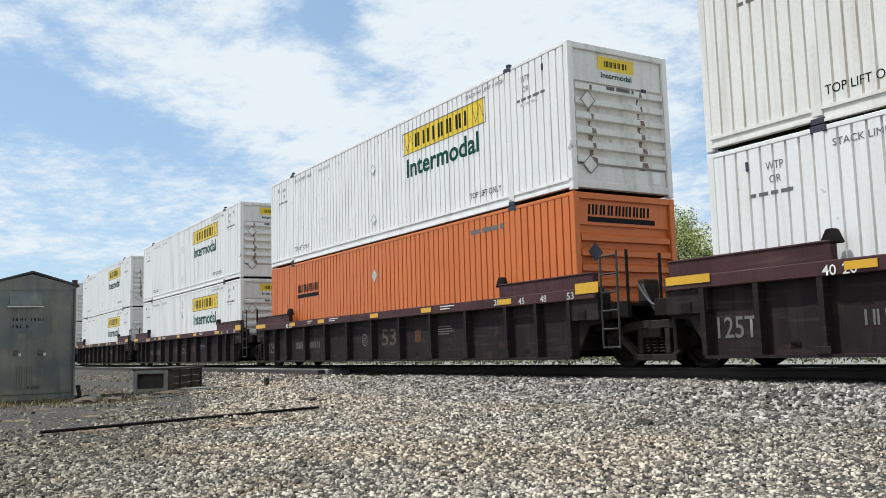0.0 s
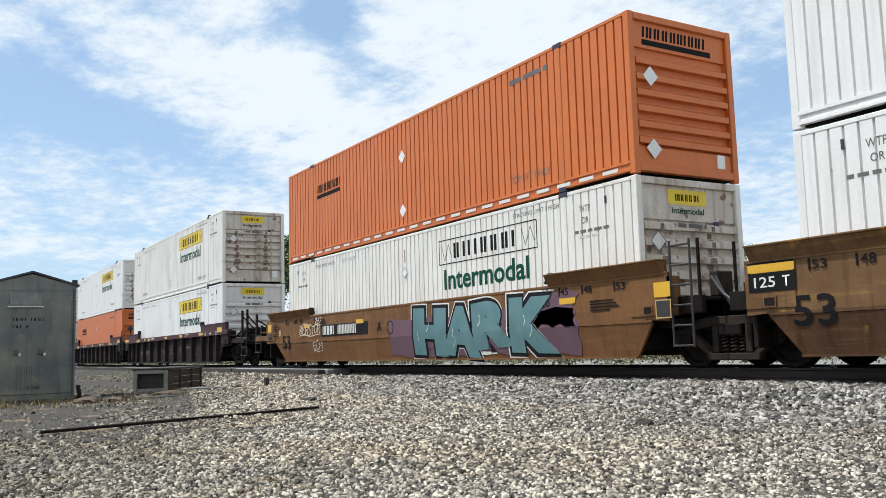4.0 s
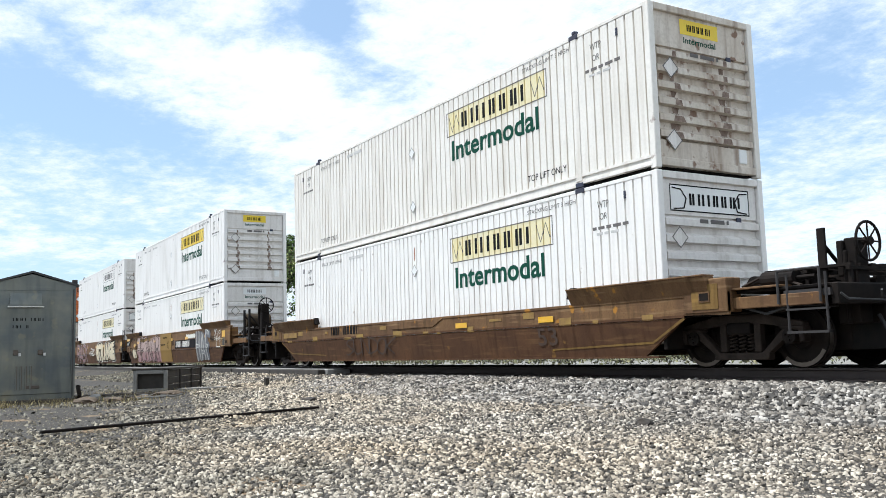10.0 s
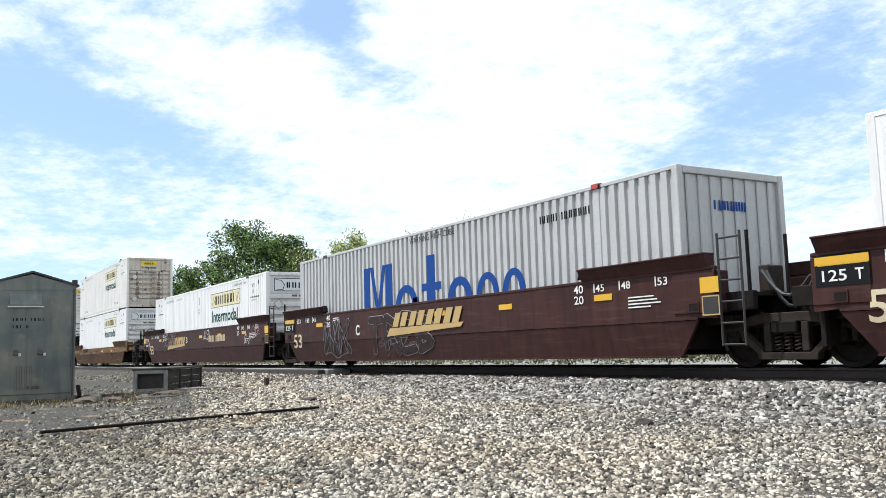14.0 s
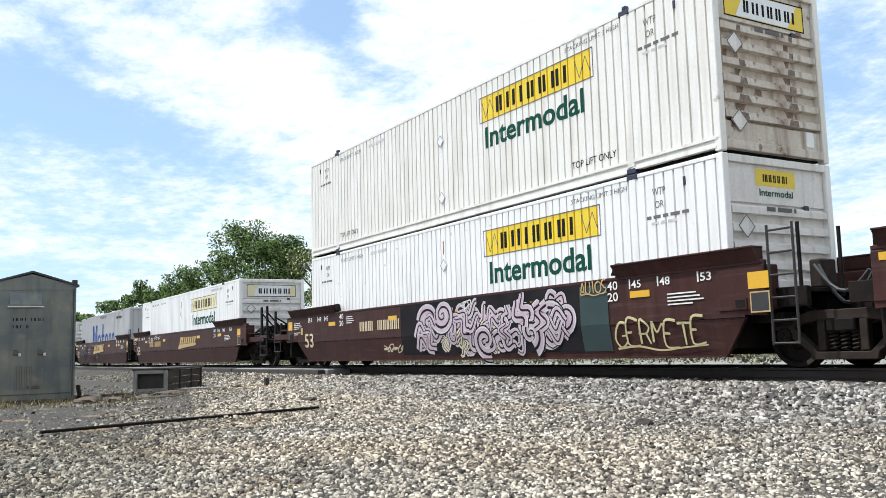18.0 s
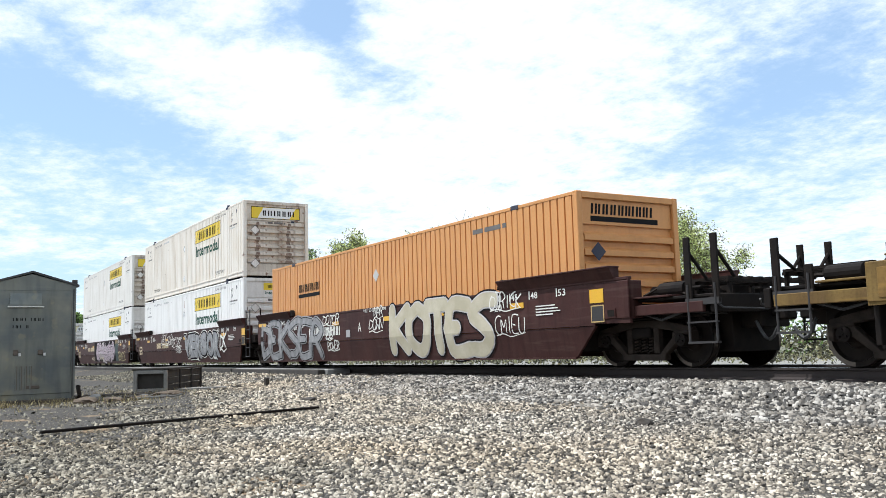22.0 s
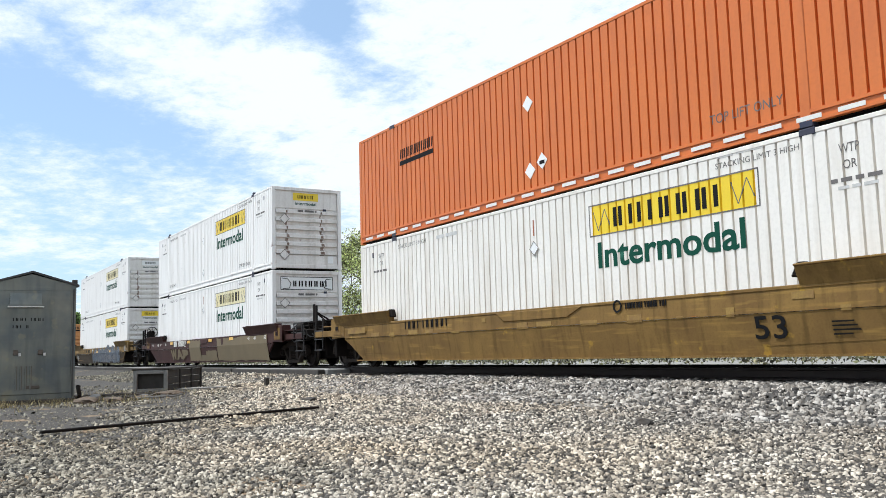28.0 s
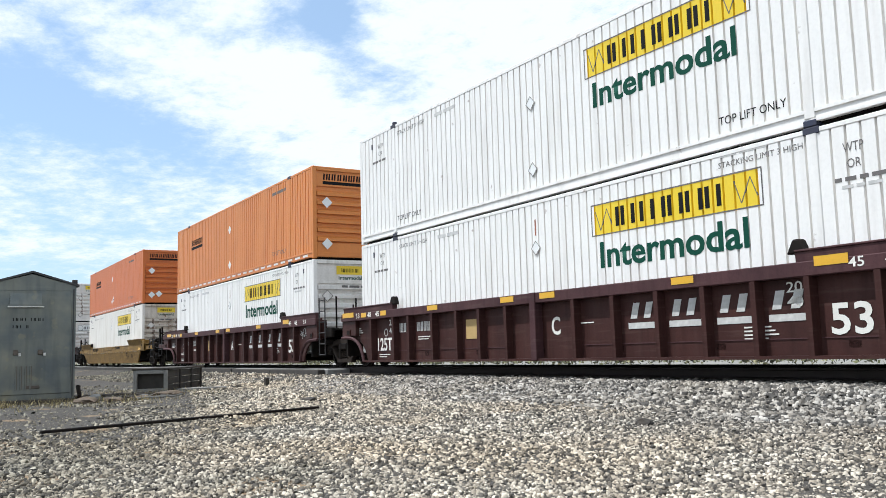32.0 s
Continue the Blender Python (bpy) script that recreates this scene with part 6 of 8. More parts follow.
def tree(x, y, height, radius, kind, seed, stems=1):
    rng = np.random.default_rng(seed)
    words = {"green": ("leafy tree with a dense dark green crown", M_LEAF), "spring": ("young tree with sparse fresh green leaves", M_SPRING), "bare": ("tree with bare grey branches and few leaves", M_SPRING)}
    label, mat = words[kind]
    base = ground_height(x, y) - 0.1
    t = thing("tree", label, "tree", "trees beyond the track", (x, y, base))
    g = Geo()
    tips = []
    for s in range(stems):
        lean = rng.normal(0, 0.10, 2) * (1.8 if stems > 1 else 1.0)
        p = Vector((rng.normal(0, 0.3) * (stems > 1), rng.normal(0, 0.3) * (stems > 1), 0))
        r = 0.022 * height / math.sqrt(stems)
        spine = [p.copy()]
        for k in range(5):
            p = p + Vector((lean[0] + rng.normal(0, 0.05), lean[1] + rng.normal(0, 0.05), 1.0)) * height * 0.155
            spine.append(p.copy())
        for k, (a, b) in enumerate(zip(spine, spine[1:])):
            g.tube(a, b, r * (1 - 0.17 * k), 6, r * (1 - 0.17 * (k + 1)))
        for i in range(11 if stems == 1 else 6):
            k = rng.integers(1, 6)
            o = spine[k]
            az = rng.uniform(0, 2 * math.pi)
            up = rng.uniform(0.15, 0.9)
            ln = radius * rng.uniform(0.55, 1.05) * (1.0 if k < 5 else 0.6)
            dv = Vector((math.cos(az), math.sin(az), up)).normalized()
            m1 = o + dv * ln * 0.5 + Vector(rng.normal(0, 0.08, 3)) * ln
            m2 = o + dv * ln + Vector((0, 0, 0.18 * ln))
            g.tube(o, m1, r * 0.4, 5, r * 0.25)
            g.tube(m1, m2, r * 0.25, 5, r * 0.08)
            tips += [m1, m2]
            for j in range(4 if kind != "green" else 3):
                e = m1 + (m2 - m1) * rng.uniform(0.0, 1.0) + Vector(rng.normal(0, 1, 3)) * ln * 0.22 + Vector((0, 0, ln * 0.2))
                g.tube(m1 + (m2 - m1) * rng.uniform(0, 0.8), e, r * 0.12, 4, r * 0.03)
                tips.append(e)
                if kind == "bare":
                    for _ in range(3):
                        e2 = e + Vector(rng.normal(0, 1, 3)) * ln * 0.18 + Vector((0, 0, ln * 0.16))
                        g.tube(e, e2, r * 0.07, 3, r * 0.02)
        tips.append(spine[-1])
    me = bpy.data.meshes.new("trunk")
    me.from_pydata(g.v, [], g.f)
    me.materials.append(M_BARK)
    part("trunk", me, t, "grey-brown trunk and limbs")
    per = {"green": 220, "spring": 150, "bare": 10}[kind]
    sp = {"green": 0.13, "spring": 0.12, "bare": 0.13}[kind] * radius
    part("crown", leaves_mesh("crown", mat, [tuple(p) for p in tips], per, (sp, sp, sp * 0.8), 0.0021 * math.hypot(x, y) * (0.75 if kind == "green" else 0.6), rng), t)
    return t


for i, (x, y, h, r, kind, st) in enumerate((
        (-175, 40, 13, 6, "green", 1), (-150, 38, 14, 6.5, "green", 1), (-128, 39, 16.5, 6, "green", 1), (-113, 38, 17.5, 6.5, "green", 1), (-103, 38, 15.5, 5, "green", 1),
        (-92, 39, 13.0, 4.5, "bare", 1), (-84, 38, 12.5, 4.5, "spring", 2), (-76, 40, 10.0, 5, "spring", 1), (-68, 39, 10.2, 4.5, "green", 1), (-58, 38, 11.2, 4.2, "bare", 1),
        (-51.5, 38, 8.8, 3.6, "spring", 2), (-45, 37, 9.6, 3.6, "spring", 3), (-40.5, 39, 9.2, 3.2, "spring", 3), (-37.5, 37, 9.0, 3.2, "spring", 3), (-34.5, 38, 7.2, 2.6, "spring", 2))):
    tree(x, y, h, r, kind, 40 + i, st)
tree(-260, 44, 12, 9, "green", 91)


def undergrowth():
    rng = np.random.default_rng(3)
    cs = [(x + rng.normal(0, 0.6), 33 + rng.uniform(0, 5), ground_height(x, 33) + rng.uniform(0.3, 2.0)) for x in np.arange(-210, -14, 0.5)]
    ob = new("undergrowth", leaves_mesh("undergrowth", M_LEAF, cs, 80, (0.7, 0.7, 0.5), 0.12, rng))
    tagged(ob, "low green brush along the far side of the track", "bushes", kind="stuff")
    cs = [(x + rng.normal(0, 0.4), 30.5 + rng.uniform(0, 2), ground_height(x, 31) + rng.uniform(0.1, 0.85)) for x in np.arange(-160, -8, 0.4)]
    ob = new("verge", leaves_mesh("verge", M_GRASS, cs, 70, (0.6, 0.5, 0.28), 0.10, rng))
    tagged(ob, "dense rank grass and weeds beyond the track", "grass", kind="stuff")
    cs = [(rng.uniform(-140, 5), rng.uniform(19.5, 33)) for _ in range(2100)]
    cs = [(x, y, ground_height(x, y) + 0.1) for x, y in cs]
    ob = new("grass", leaves_mesh("grass", M_GRASS, cs, 10, (0.25, 0.25, 0.06), 0.07, rng))
    tagged(ob, "rough green and straw grass", "grass", kind="stuff")
    cs = [(-18.2 + rng.normal(0, 0.9), 2.4 + rng.normal(0, 0.9), -0.36) for _ in range(130)] + [(-21.5 + rng.normal(0, 1.2), 5.0 + rng.normal(0, 0.9), -0.38) for _ in range(90)]
    cs += [(-17.4 + rng.normal(0, 0.35), 0.9 + rng.normal(0, 0.3), -0.33) for _ in range(70)]
    vs, fs = [], []
    for x, y, z in cs:
        for _ in range(9):
            px, py = x + rng.normal(0, 0.1), y + rng.normal(0, 0.1)
            a, hgt = rng.uniform(0, 6.28), rng.uniform(0.05, 0.17)
            lx, ly = rng.normal(0, 0.06), rng.normal(0, 0.06)
            dx, dy = 0.005 * math.cos(a), 0.005 * math.sin(a)
            o = len(vs)
            vs += [(px - dx, py - dy, z - 0.07), (px + dx, py + dy, z - 0.07), (px + lx, py + ly, z - 0.07 + hgt)]
            fs.append((o, o + 1, o + 2))
    me = bpy.data.meshes.new("dry_grass")
    me.from_pydata(vs, [], fs)
    me.materials.append(M_STRAW)
    ob = new("dry_grass", me)
    tagged(ob, "tufts of dry straw grass round the cabinet", "grass", kind="stuff")


undergrowth()


# ---- the train: units in running order, e = x of the container's rear end at 0 s ----
LOW_Z, HIGH_Z = 0.39, 3.315
MOVERS = []          # (thing, x at 0 s)


def load(e, box, z):
    box.matrix_basis = Matrix.Translation((e - LENGTH / 2, TRACK_Y, z))
    MOVERS.append((box, e - LENGTH / 2, z))
    return box


def unit(e, *args, **kw):
    car = well_car(*args, **kw)
    car.matrix_basis = Matrix.Translation((e - LENGTH / 2, TRACK_Y, 0))
    MOVERS.append((car, e - LENGTH / 2, 0.0))
    return car


STOCK = {}


def white(e, z, paint=M_WHITE, sign=M_YELLOW, end="small", end_sign=M_YELLOW):
    key = (paint.name, sign.name, end, end_sign.name, z > 1)
    if key not in STOCK:
        STOCK[key] = white_container(paint, sign, end_sign, end, z > 1)
        return load(e, STOCK[key], z)
    return load(e, copy_thing(STOCK[key], Matrix.Identity(4)), z)


def orange(e, z, paint=M_ORANGE, hazard=False):
    key = (paint.name, z > 1, hazard)
    if key not in STOCK:
        STOCK[key] = orange_container(paint, z > 1, hazard)
        return load(e, STOCK[key], z)
    return load(e, copy_thing(STOCK[key], Matrix.Identity(4)), z)


def reflectors(car, z, xs, depth=None):
    for x in xs:
        mark(car, "panel", x, z, 0.46, 0.11, M_REFLECT, depth=depth)


def ribbed_marks(car, number=True):
    reflectors(car, 1.27, (-5.67, -3.42, 0.03, 2.72, 5.9), depth=0.072)
    mark(car, "text", 0.37, 0.55, "53", 0.78, 0.42, M_GRIME53, depth=-0.092)
    mark(car, "lines", 3.2, 0.75, 4, 0.7, M_FAINT, depth=-0.092)
    mark(car, "text", 5.75, 1.27, "20", 0.2, 0.12, M_MARK)
    mark(car, "text", 6.6, 1.24, "45", 0.2, 0.13, M_PRINT)
    mark(car, "text", 7.3, 1.24, "48", 0.2, 0.13, M_PRINT)
    mark(car, "text", 8.1, 1.24, "53", 0.2, 0.13, M_PRINT)
    mark(car, "panel", 8.35, 1.32, 0.62, 0.19, M_REFLECT, depth=0.072)
    mark(car, "text", -7.95, 0.45, "125T", 0.74, 0.32, M_FAINT, depth=-0.092)
    mark(car, "text", -6.0, 1.22, "40", 0.21, 0.14, M_MARK)
    mark(car, "text", -5.7, 1.22, "20", 0.21, 0.14, M_MARK)
    mark(car, "panel", -8.8, 1.30, 0.9, 0.13, M_REFLECT, depth=0.072)
    part("round_mark", cached("ringmark", lambda: Geo().lathe(0, 0, [(0.16, -0.004), (0.16, 0.0), (0.135, 0.0), (0.135, -0.004)], 20).mesh("round_mark", M_FAINT)), car, "faint round emblem", (-0.63, -HALF + 0.094, 0.72))
    mark(car, "lines", -0.70, 0.64, 3, 0.15, M_FAINT, depth=-0.092)
    mark(car, "panel", 2.12, 0.6, 0.3, 0.3, M_RUSTSHADE, depth=-0.092)
    mark(car, "bars", -5.55, 0.56, (0.15, 0.15, 0.15, 0.15, -0.2, 0.15, 0.15, 0.15, 0.15, 0.15, 0.15), 0.2, M_FAINT, 0.035, depth=-0.092)
    mark(car, "lines", -4.2, 1.30, 2, 0.35, M_MARK, depth=0.072)
    mark(car, "lines", -2.6, 1.30, 2, 0.6, M_MARK, depth=0.072)
    mark(car, "lines", 3.6, 1.30, 2, 0.6, M_MARK, depth=0.072)


def braced_marks(car, load_code, rated=True):
    reflectors(car, 1.31, (-4.07, -1.1, 0.21, 3.62), depth=0.066)
    for x, t in ((-7.9, "53"), (-7.2, "48"), (-6.75, "45"), (6.7, "45"), (7.2, "48"), (7.9, "53")):
        mark(car, "text", x, 1.30, t, 0.22, 0.13, M_MARK, depth=0.066)
    for x in (-6.28, 5.62):
        mark(car, "text", x, 1.05, "20", 0.26, 0.15, M_MARK, depth=-0.092)
        mark(car, "text", x, 0.85, "40", 0.26, 0.15, M_MARK, depth=-0.092)
    for x in (-7.58, -6.45):
        mark(car, "panel", x, 1.31, 0.3, 0.12, M_REFLECT, depth=0.066)
    mark(car, "panel", -8.75, 1.34, 0.7, 0.13, M_REFLECT, depth=0.066)
    mark(car, "panel", 6.2, 1.36, 0.5, 0.13, M_REFLECT, depth=0.066)
    mark(car, "text", 6.28, 0.45, "53", 0.6, 0.42, M_MARK, 0.02, depth=-0.092)
    if rated:
        mark(car, "text", -6.92, 0.42, "125T", 0.78, 0.33, M_MARK, 0.02, depth=-0.092)
    else:
        mark(car, "lines", -6.9, 0.52, 2, 0.75, M_MARK, depth=-0.092)
    part("round_mark", cached("whiteringsmall", lambda: Geo().lathe(0, 0, [(0.10, -0.004), (0.10, 0.0), (0.08, 0.0), (0.08, -0.004)], 16).mesh("round_mark", M_PRINT)), car, "small round emblem", (-6.45, -HALF + 0.092, 0.88))
    mark(car, "lines", -8.4, 0.85, 4, 0.6, M_MARK, depth=-0.092)
    mark(car, "lines", -6.85, 0.26, 2, 0.6, M_MARK, depth=-0.092)
    mark(car, "text", 0.35, 0.62, load_code, 0.26, 0.34, M_MARK, 0.02, depth=-0.092)
    for x in (2.50, 3.44, 4.42, 5.36):
        mark(car, "bars", x, 0.83, (0.46,), 0.26, M_PRINT, 0.15, 0.3, depth=-0.092)
        mark(car, "panel", x - 0.06, 0.66, 0.70, 0.10, M_PRINT, depth=-0.092)
    mark(car, "lines", 4.85, 0.42, 4, 0.6, M_MARK, depth=-0.092)
    mark(car, "bars", -5.72, 0.86, (0.12, 0.12, 0.12, 0.12), 0.22, M_TAPE, 0.04, depth=-0.092)
    mark(car, "bars", -4.85, 0.86, (0.11, 0.11, 0.11, 0.11, 0.11, 0.11), 0.22, M_TAPE, 0.035, depth=-0.092)
    mark(car, "lines", -4.8, 0.66, 2, 0.7, M_MARK, depth=-0.092)
    scribble(car, 7.25, 0.8, 0.55, 0.42, M_TAPE, 91, 4, 0.012, -0.09)
    mark(car, "panel", -2.66, 0.62, 0.42, 0.42, M_GOLD, depth=-0.092)
    mark(car, "lines", 1.0, 0.8, 1, 0.8, M_MARK, depth=-0.092)


def smooth_marks(car, tone, number_at=None, number_z=0.9, number_tone=None, big53=True, coupled=False):
    d = 0.014
    for x, t in ((-7.75, "53"), (-7.05, "48"), (-6.55, "45"), (6.2, "45"), (6.85, "48"), (7.7, "53")):
        mark(car, "text", x, 1.33, t, 0.22, 0.13, tone, depth=d)
        mark(car, "panel", x - 0.06, 1.32, 0.03, 0.16, tone, depth=d)
    for x in (-5.55, 5.6):
        mark(car, "text", x, 1.33, "40", 0.26, 0.15, tone, depth=d)
        mark(car, "text", x, 1.14, "20", 0.26, 0.15, tone, depth=d)
    reflectors(car, 1.17, (-6.3, -2.6, 0.6, 3.2, 6.15), depth=d)
    mark(car, "panel", 8.60, 1.14, 0.36, 0.24, M_REFLECT, depth=0.026)
    part("label_plate", panel(0.34, 0.3, M_GRAB), car, at=(8.62, -HALF - 0.022, 0.80))
    part("label_frame", outline(0.34, 0.3, M_GOLD, 0.02), car, at=(8.62, -HALF - 0.024, 0.80))
    if coupled:
        mark(car, "panel", -9.42, 1.14, 0.33, 0.26, M_REFLECT, depth=0.026)
        mark(car, "panel", -9.42, 0.86, 0.33, 0.22, M_GRAB, depth=0.026)
        mark(car, "lines", -8.95, 1.16, 4, 0.62, tone, depth=0.026)
        mark(car, "lines", -8.95, 0.98, 2, 0.5, tone, depth=0.026)
    else:
        mark(car, "panel", -8.76, 1.35, 0.72, 0.1, M_REFLECT, depth=0.026)
    mark(car, "lines", 7.0, 1.0, 4, 0.75, tone, depth=d)
    mark(car, "lines", -5.1, 1.2, 4, 0.5, tone, depth=d)
    mark(car, "panel", -8.42, 0.98, 0.16, 0.2, M_GOLD, depth=d)
    if big53:
        mark(car, "text", -8.1, 0.58, "53", 0.66, 0.42, M_SANDMARK if tone is M_MARK else tone, 0.015, depth=d)
    if number_at is not None:
        nt = number_tone or tone
        mark(car, "bars", number_at, number_z, (0.17, 0.17, 0.17, 0.17, -0.25, 0.17, 0.17, 0.17, 0.17, 0.17, 0.17), 0.25, nt, 0.055, depth=d)


def swoosh(car, x, depth=0.014, k=1.0):
    """Slanted gold mark with a bar below it."""
    mark(car, "bars", x + 0.3 * k, 1.0, (round(0.66 * k, 2),) * 4, round(0.34 * k, 2), M_GOLD, round(0.28 * k, 2), 0.5, depth=depth)
    part("painted_mark", cached(("swoosh", k), lambda: Geo().plate([(0, 0.0), (3.5 * k, 0.13), (3.6 * k, 0.23), (0.16, 0.2)], lambda z: 0.0, 0.004).mesh("swoosh", M_GOLD)), car, at=(x, -HALF - depth, 0.77))


def wrap(me, m, fold):
    """Copy of a flat mark in the car's space, bent back where the car's side folds inwards."""
    m2 = me.copy()
    m2.transform(m)
    if not fold:
        return m2
    bm = bmesh.new()
    bm.from_mesh(m2)
    bmesh.ops.bisect_plane(bm, geom=bm.verts[:] + bm.edges[:] + bm.faces[:], plane_co=(0, 0, fold), plane_no=(0, 0, 1))
    for v in bm.verts:
        if v.co.z < fold:
            v.co.y += (fold - v.co.z) * 0.16
    bm.to_mesh(m2)
    bm.free()
    return m2


def sprayed(car, me, m, label):
    return part("graffiti", wrap(me, m, FOLD[car.name]), car, label)


def graffiti(car, text, x, z, w, h, fill, edge, halo=None, fat=1.16):
    """Sprayed word of fat letters: a halo, an outline and a fill, each letter leaning on the next."""
    rng = random.Random(text)
    n = len(text)
    step = w / n
    for i, ch in enumerate(text):
        wi = round(step * (0.6 if ch == "I" else fat), 3)
        hi = round(h * rng.uniform(0.9, 1.0), 3)
        deep = -HALF - 0.014 - 0.004 * (i % 2)
        m = pose(x + i * step, deep, z + (h - hi) * rng.uniform(0.2, 0.8), 0, rng.uniform(-5, 5), 0)
        e = 0.06 * h
        if halo:
            big = letters(ch, round(wi + 1.1 * e, 3), round(hi + 0.8 * e, 3), halo, 0.135)
            sprayed(car, big, m @ Matrix.Translation((-0.55 * e, 0.004, -0.4 * e)), "sprayed halo of a letter")
        sprayed(car, letters(ch, wi, hi, edge, 0.125), m, "sprayed letter outline")
        sprayed(car, letters(ch, round(wi - 2.2 * e, 3), round(hi - 2.0 * e, 3), fill, 0.085), m @ Matrix.Translation((1.1 * e, -0.009, 1.0 * e)), "sprayed letter")
        for k in range(2):
            u, v = x + (i + rng.uniform(0.2, 0.6)) * step, z + h * rng.uniform(0.15, 0.55)
            pts = [(u + 0.05 * h * math.sin(0.9 * q + k) + 0.02 * q * step, v + 0.06 * h * q) for q in range(4)]
            ribbon(car, smooth_line(pts), 0.009, halo or edge, 0.031, "thin sprayed line")


# handwriting: strokes over a grid of three columns and five rows, lettered from the lower left
PEN = {"A": "anc df", "B": "am mlg gfa", "C": "onjdbc", "D": "am mlfa", "E": "omac gh", "F": "oma gh", "G": "onjdbfih", "H": "am co gi", "I": "nb", "J": "olfbd", "K": "am og gc",
       "L": "mac", "M": "amhoc", "N": "amco", "O": "njdbfln", "P": "amnlhg", "Q": "njdbfln ec", "R": "amnlhg hc", "S": "onjhfba", "T": "mo nb", "U": "mdbfo", "V": "mbo",
       "W": "mahco", "X": "mc oa", "Y": "mh ohb", "Z": "moac", "0": "njdbfln", "1": "nb", "2": "jnlac", "4": "mgi ob", "5": "omgifba", "6": "ojdbfhd", "7": "moa", "9": "ljgilofa"}


def tag(car, text, x, z, w, h, mat, lean=0.25, stroke=0.0):
    """Quick handwritten spray tag with a swash under it."""
    rng = random.Random(text)
    n = len(text)
    cell = w / n
    width = 0.008 + 0.02 * h + 0.4 * stroke
    for i, ch in enumerate(text):
        lift, k = h * rng.uniform(-0.08, 0.12), rng.uniform(0.8, 1.05)
        strokes = []
        for code in PEN[ch].split():
            pts = []
            for q in code:
                u, v = (ord(q) - 97) % 3 / 2.0, (ord(q) - 97) // 3 / 4.0
                u, v = u * 0.86 + rng.uniform(-0.09, 0.09), v * k + rng.uniform(-0.05, 0.05)
                pts.append((x + (i + u) * cell + lean * v * h, z + lift + v * h))
            strokes.append(ribbon_mesh(smooth_line(pts), width, mat))
        g = Geo()
        for me in strokes:
            g.add([tuple(v.co) for v in me.vertices], [tuple(p.vertices) for p in me.polygons])
        me = bpy.data.meshes.new("letter")
        me.from_pydata(g.v, [], g.f)
        me.materials.append(mat)
        sprayed(car, me, Matrix.Translation((0, -HALF - 0.026 - 0.0005 * i, 0)), "handwritten spray letter")
    ribbon(car, smooth_line([(x + w * k / 4, z - 0.12 * h + 0.1 * h * math.sin(k * 2.1)) for k in range(5)]), width * 0.8, mat, 0.026)


def smooth_line(pts, n=5):
    """Curve through the points of a stroke."""
    out = []
    for i in range(len(pts) - 1):
        p0, p1, p2, p3 = pts[max(i - 1, 0)], pts[i], pts[i + 1], pts[min(i + 2, len(pts) - 1)]
        for k in range(n):
            t = k / n
            out.append(tuple(0.5 * (2 * b + (c - a) * t + (2 * a - 5 * b + 4 * c - d) * t * t + (3 * b - a - 3 * c + d) * t ** 3) for a, b, c, d in zip(p0, p1, p2, p3)))
    return out + [pts[-1]]


def ribbon_mesh(pts, r, mat):
    g = Geo()
    left, right = [], []
    for i, p in enumerate(pts):
        a, b = pts[max(i - 1, 0)], pts[min(i + 1, len(pts) - 1)]
        dx, dz = b[0] - a[0], b[1] - a[1]
        ln = math.hypot(dx, dz) or 1
        rr = r * (1.0 - 0.45 * i / len(pts))
        left.append((p[0] - dz / ln * rr, 0, p[1] + dx / ln * rr))
        right.append((p[0] + dz / ln * rr, 0, p[1] - dx / ln * rr))
    k = len(pts)
    g.add(left + right, [(i, i + k, i + k + 1, i + 1) for i in range(k - 1)])
    me = bpy.data.meshes.new("stroke")
    me.from_pydata(g.v, [], g.f)
    me.materials.append(mat)
    return me


def ribbon(car, pts, r, mat, depth, label="sprayed stroke"):
    return sprayed(car, ribbon_mesh(pts, r, mat), Matrix.Translation((0, -HALF - depth, 0)), label)


def disc_ribbon(pts, r, back=0.0):
    """Vertices and faces of a fat stroke of even width with round ends; it comes forward a little along its way."""
    vs, fs, k = [], [], len(pts)
    for i, p in enumerate(pts):
        a, b = pts[max(i - 1, 0)], pts[min(i + 1, k - 1)]
        dx, dz = b[0] - a[0], b[1] - a[1]
        ln = math.hypot(dx, dz) or 1
        y = back - 0.0008 * i / k
        vs += [(p[0] - dz / ln * r, y, p[1] + dx / ln * r), (p[0] + dz / ln * r, y, p[1] - dx / ln * r)]
    fs += [(2 * i, 2 * i + 1, 2 * i + 3, 2 * i + 2) for i in range(k - 1)]
    for c, y in ((pts[0], back + 0.0003), (pts[-1], back - 0.0011)):
        o = len(vs)
        vs += [(c[0] + r * math.cos(q * math.pi / 5), y, c[1] + r * math.sin(q * math.pi / 5)) for q in range(10)]
        fs.append(tuple(range(o, o + 10)))
    return vs, fs


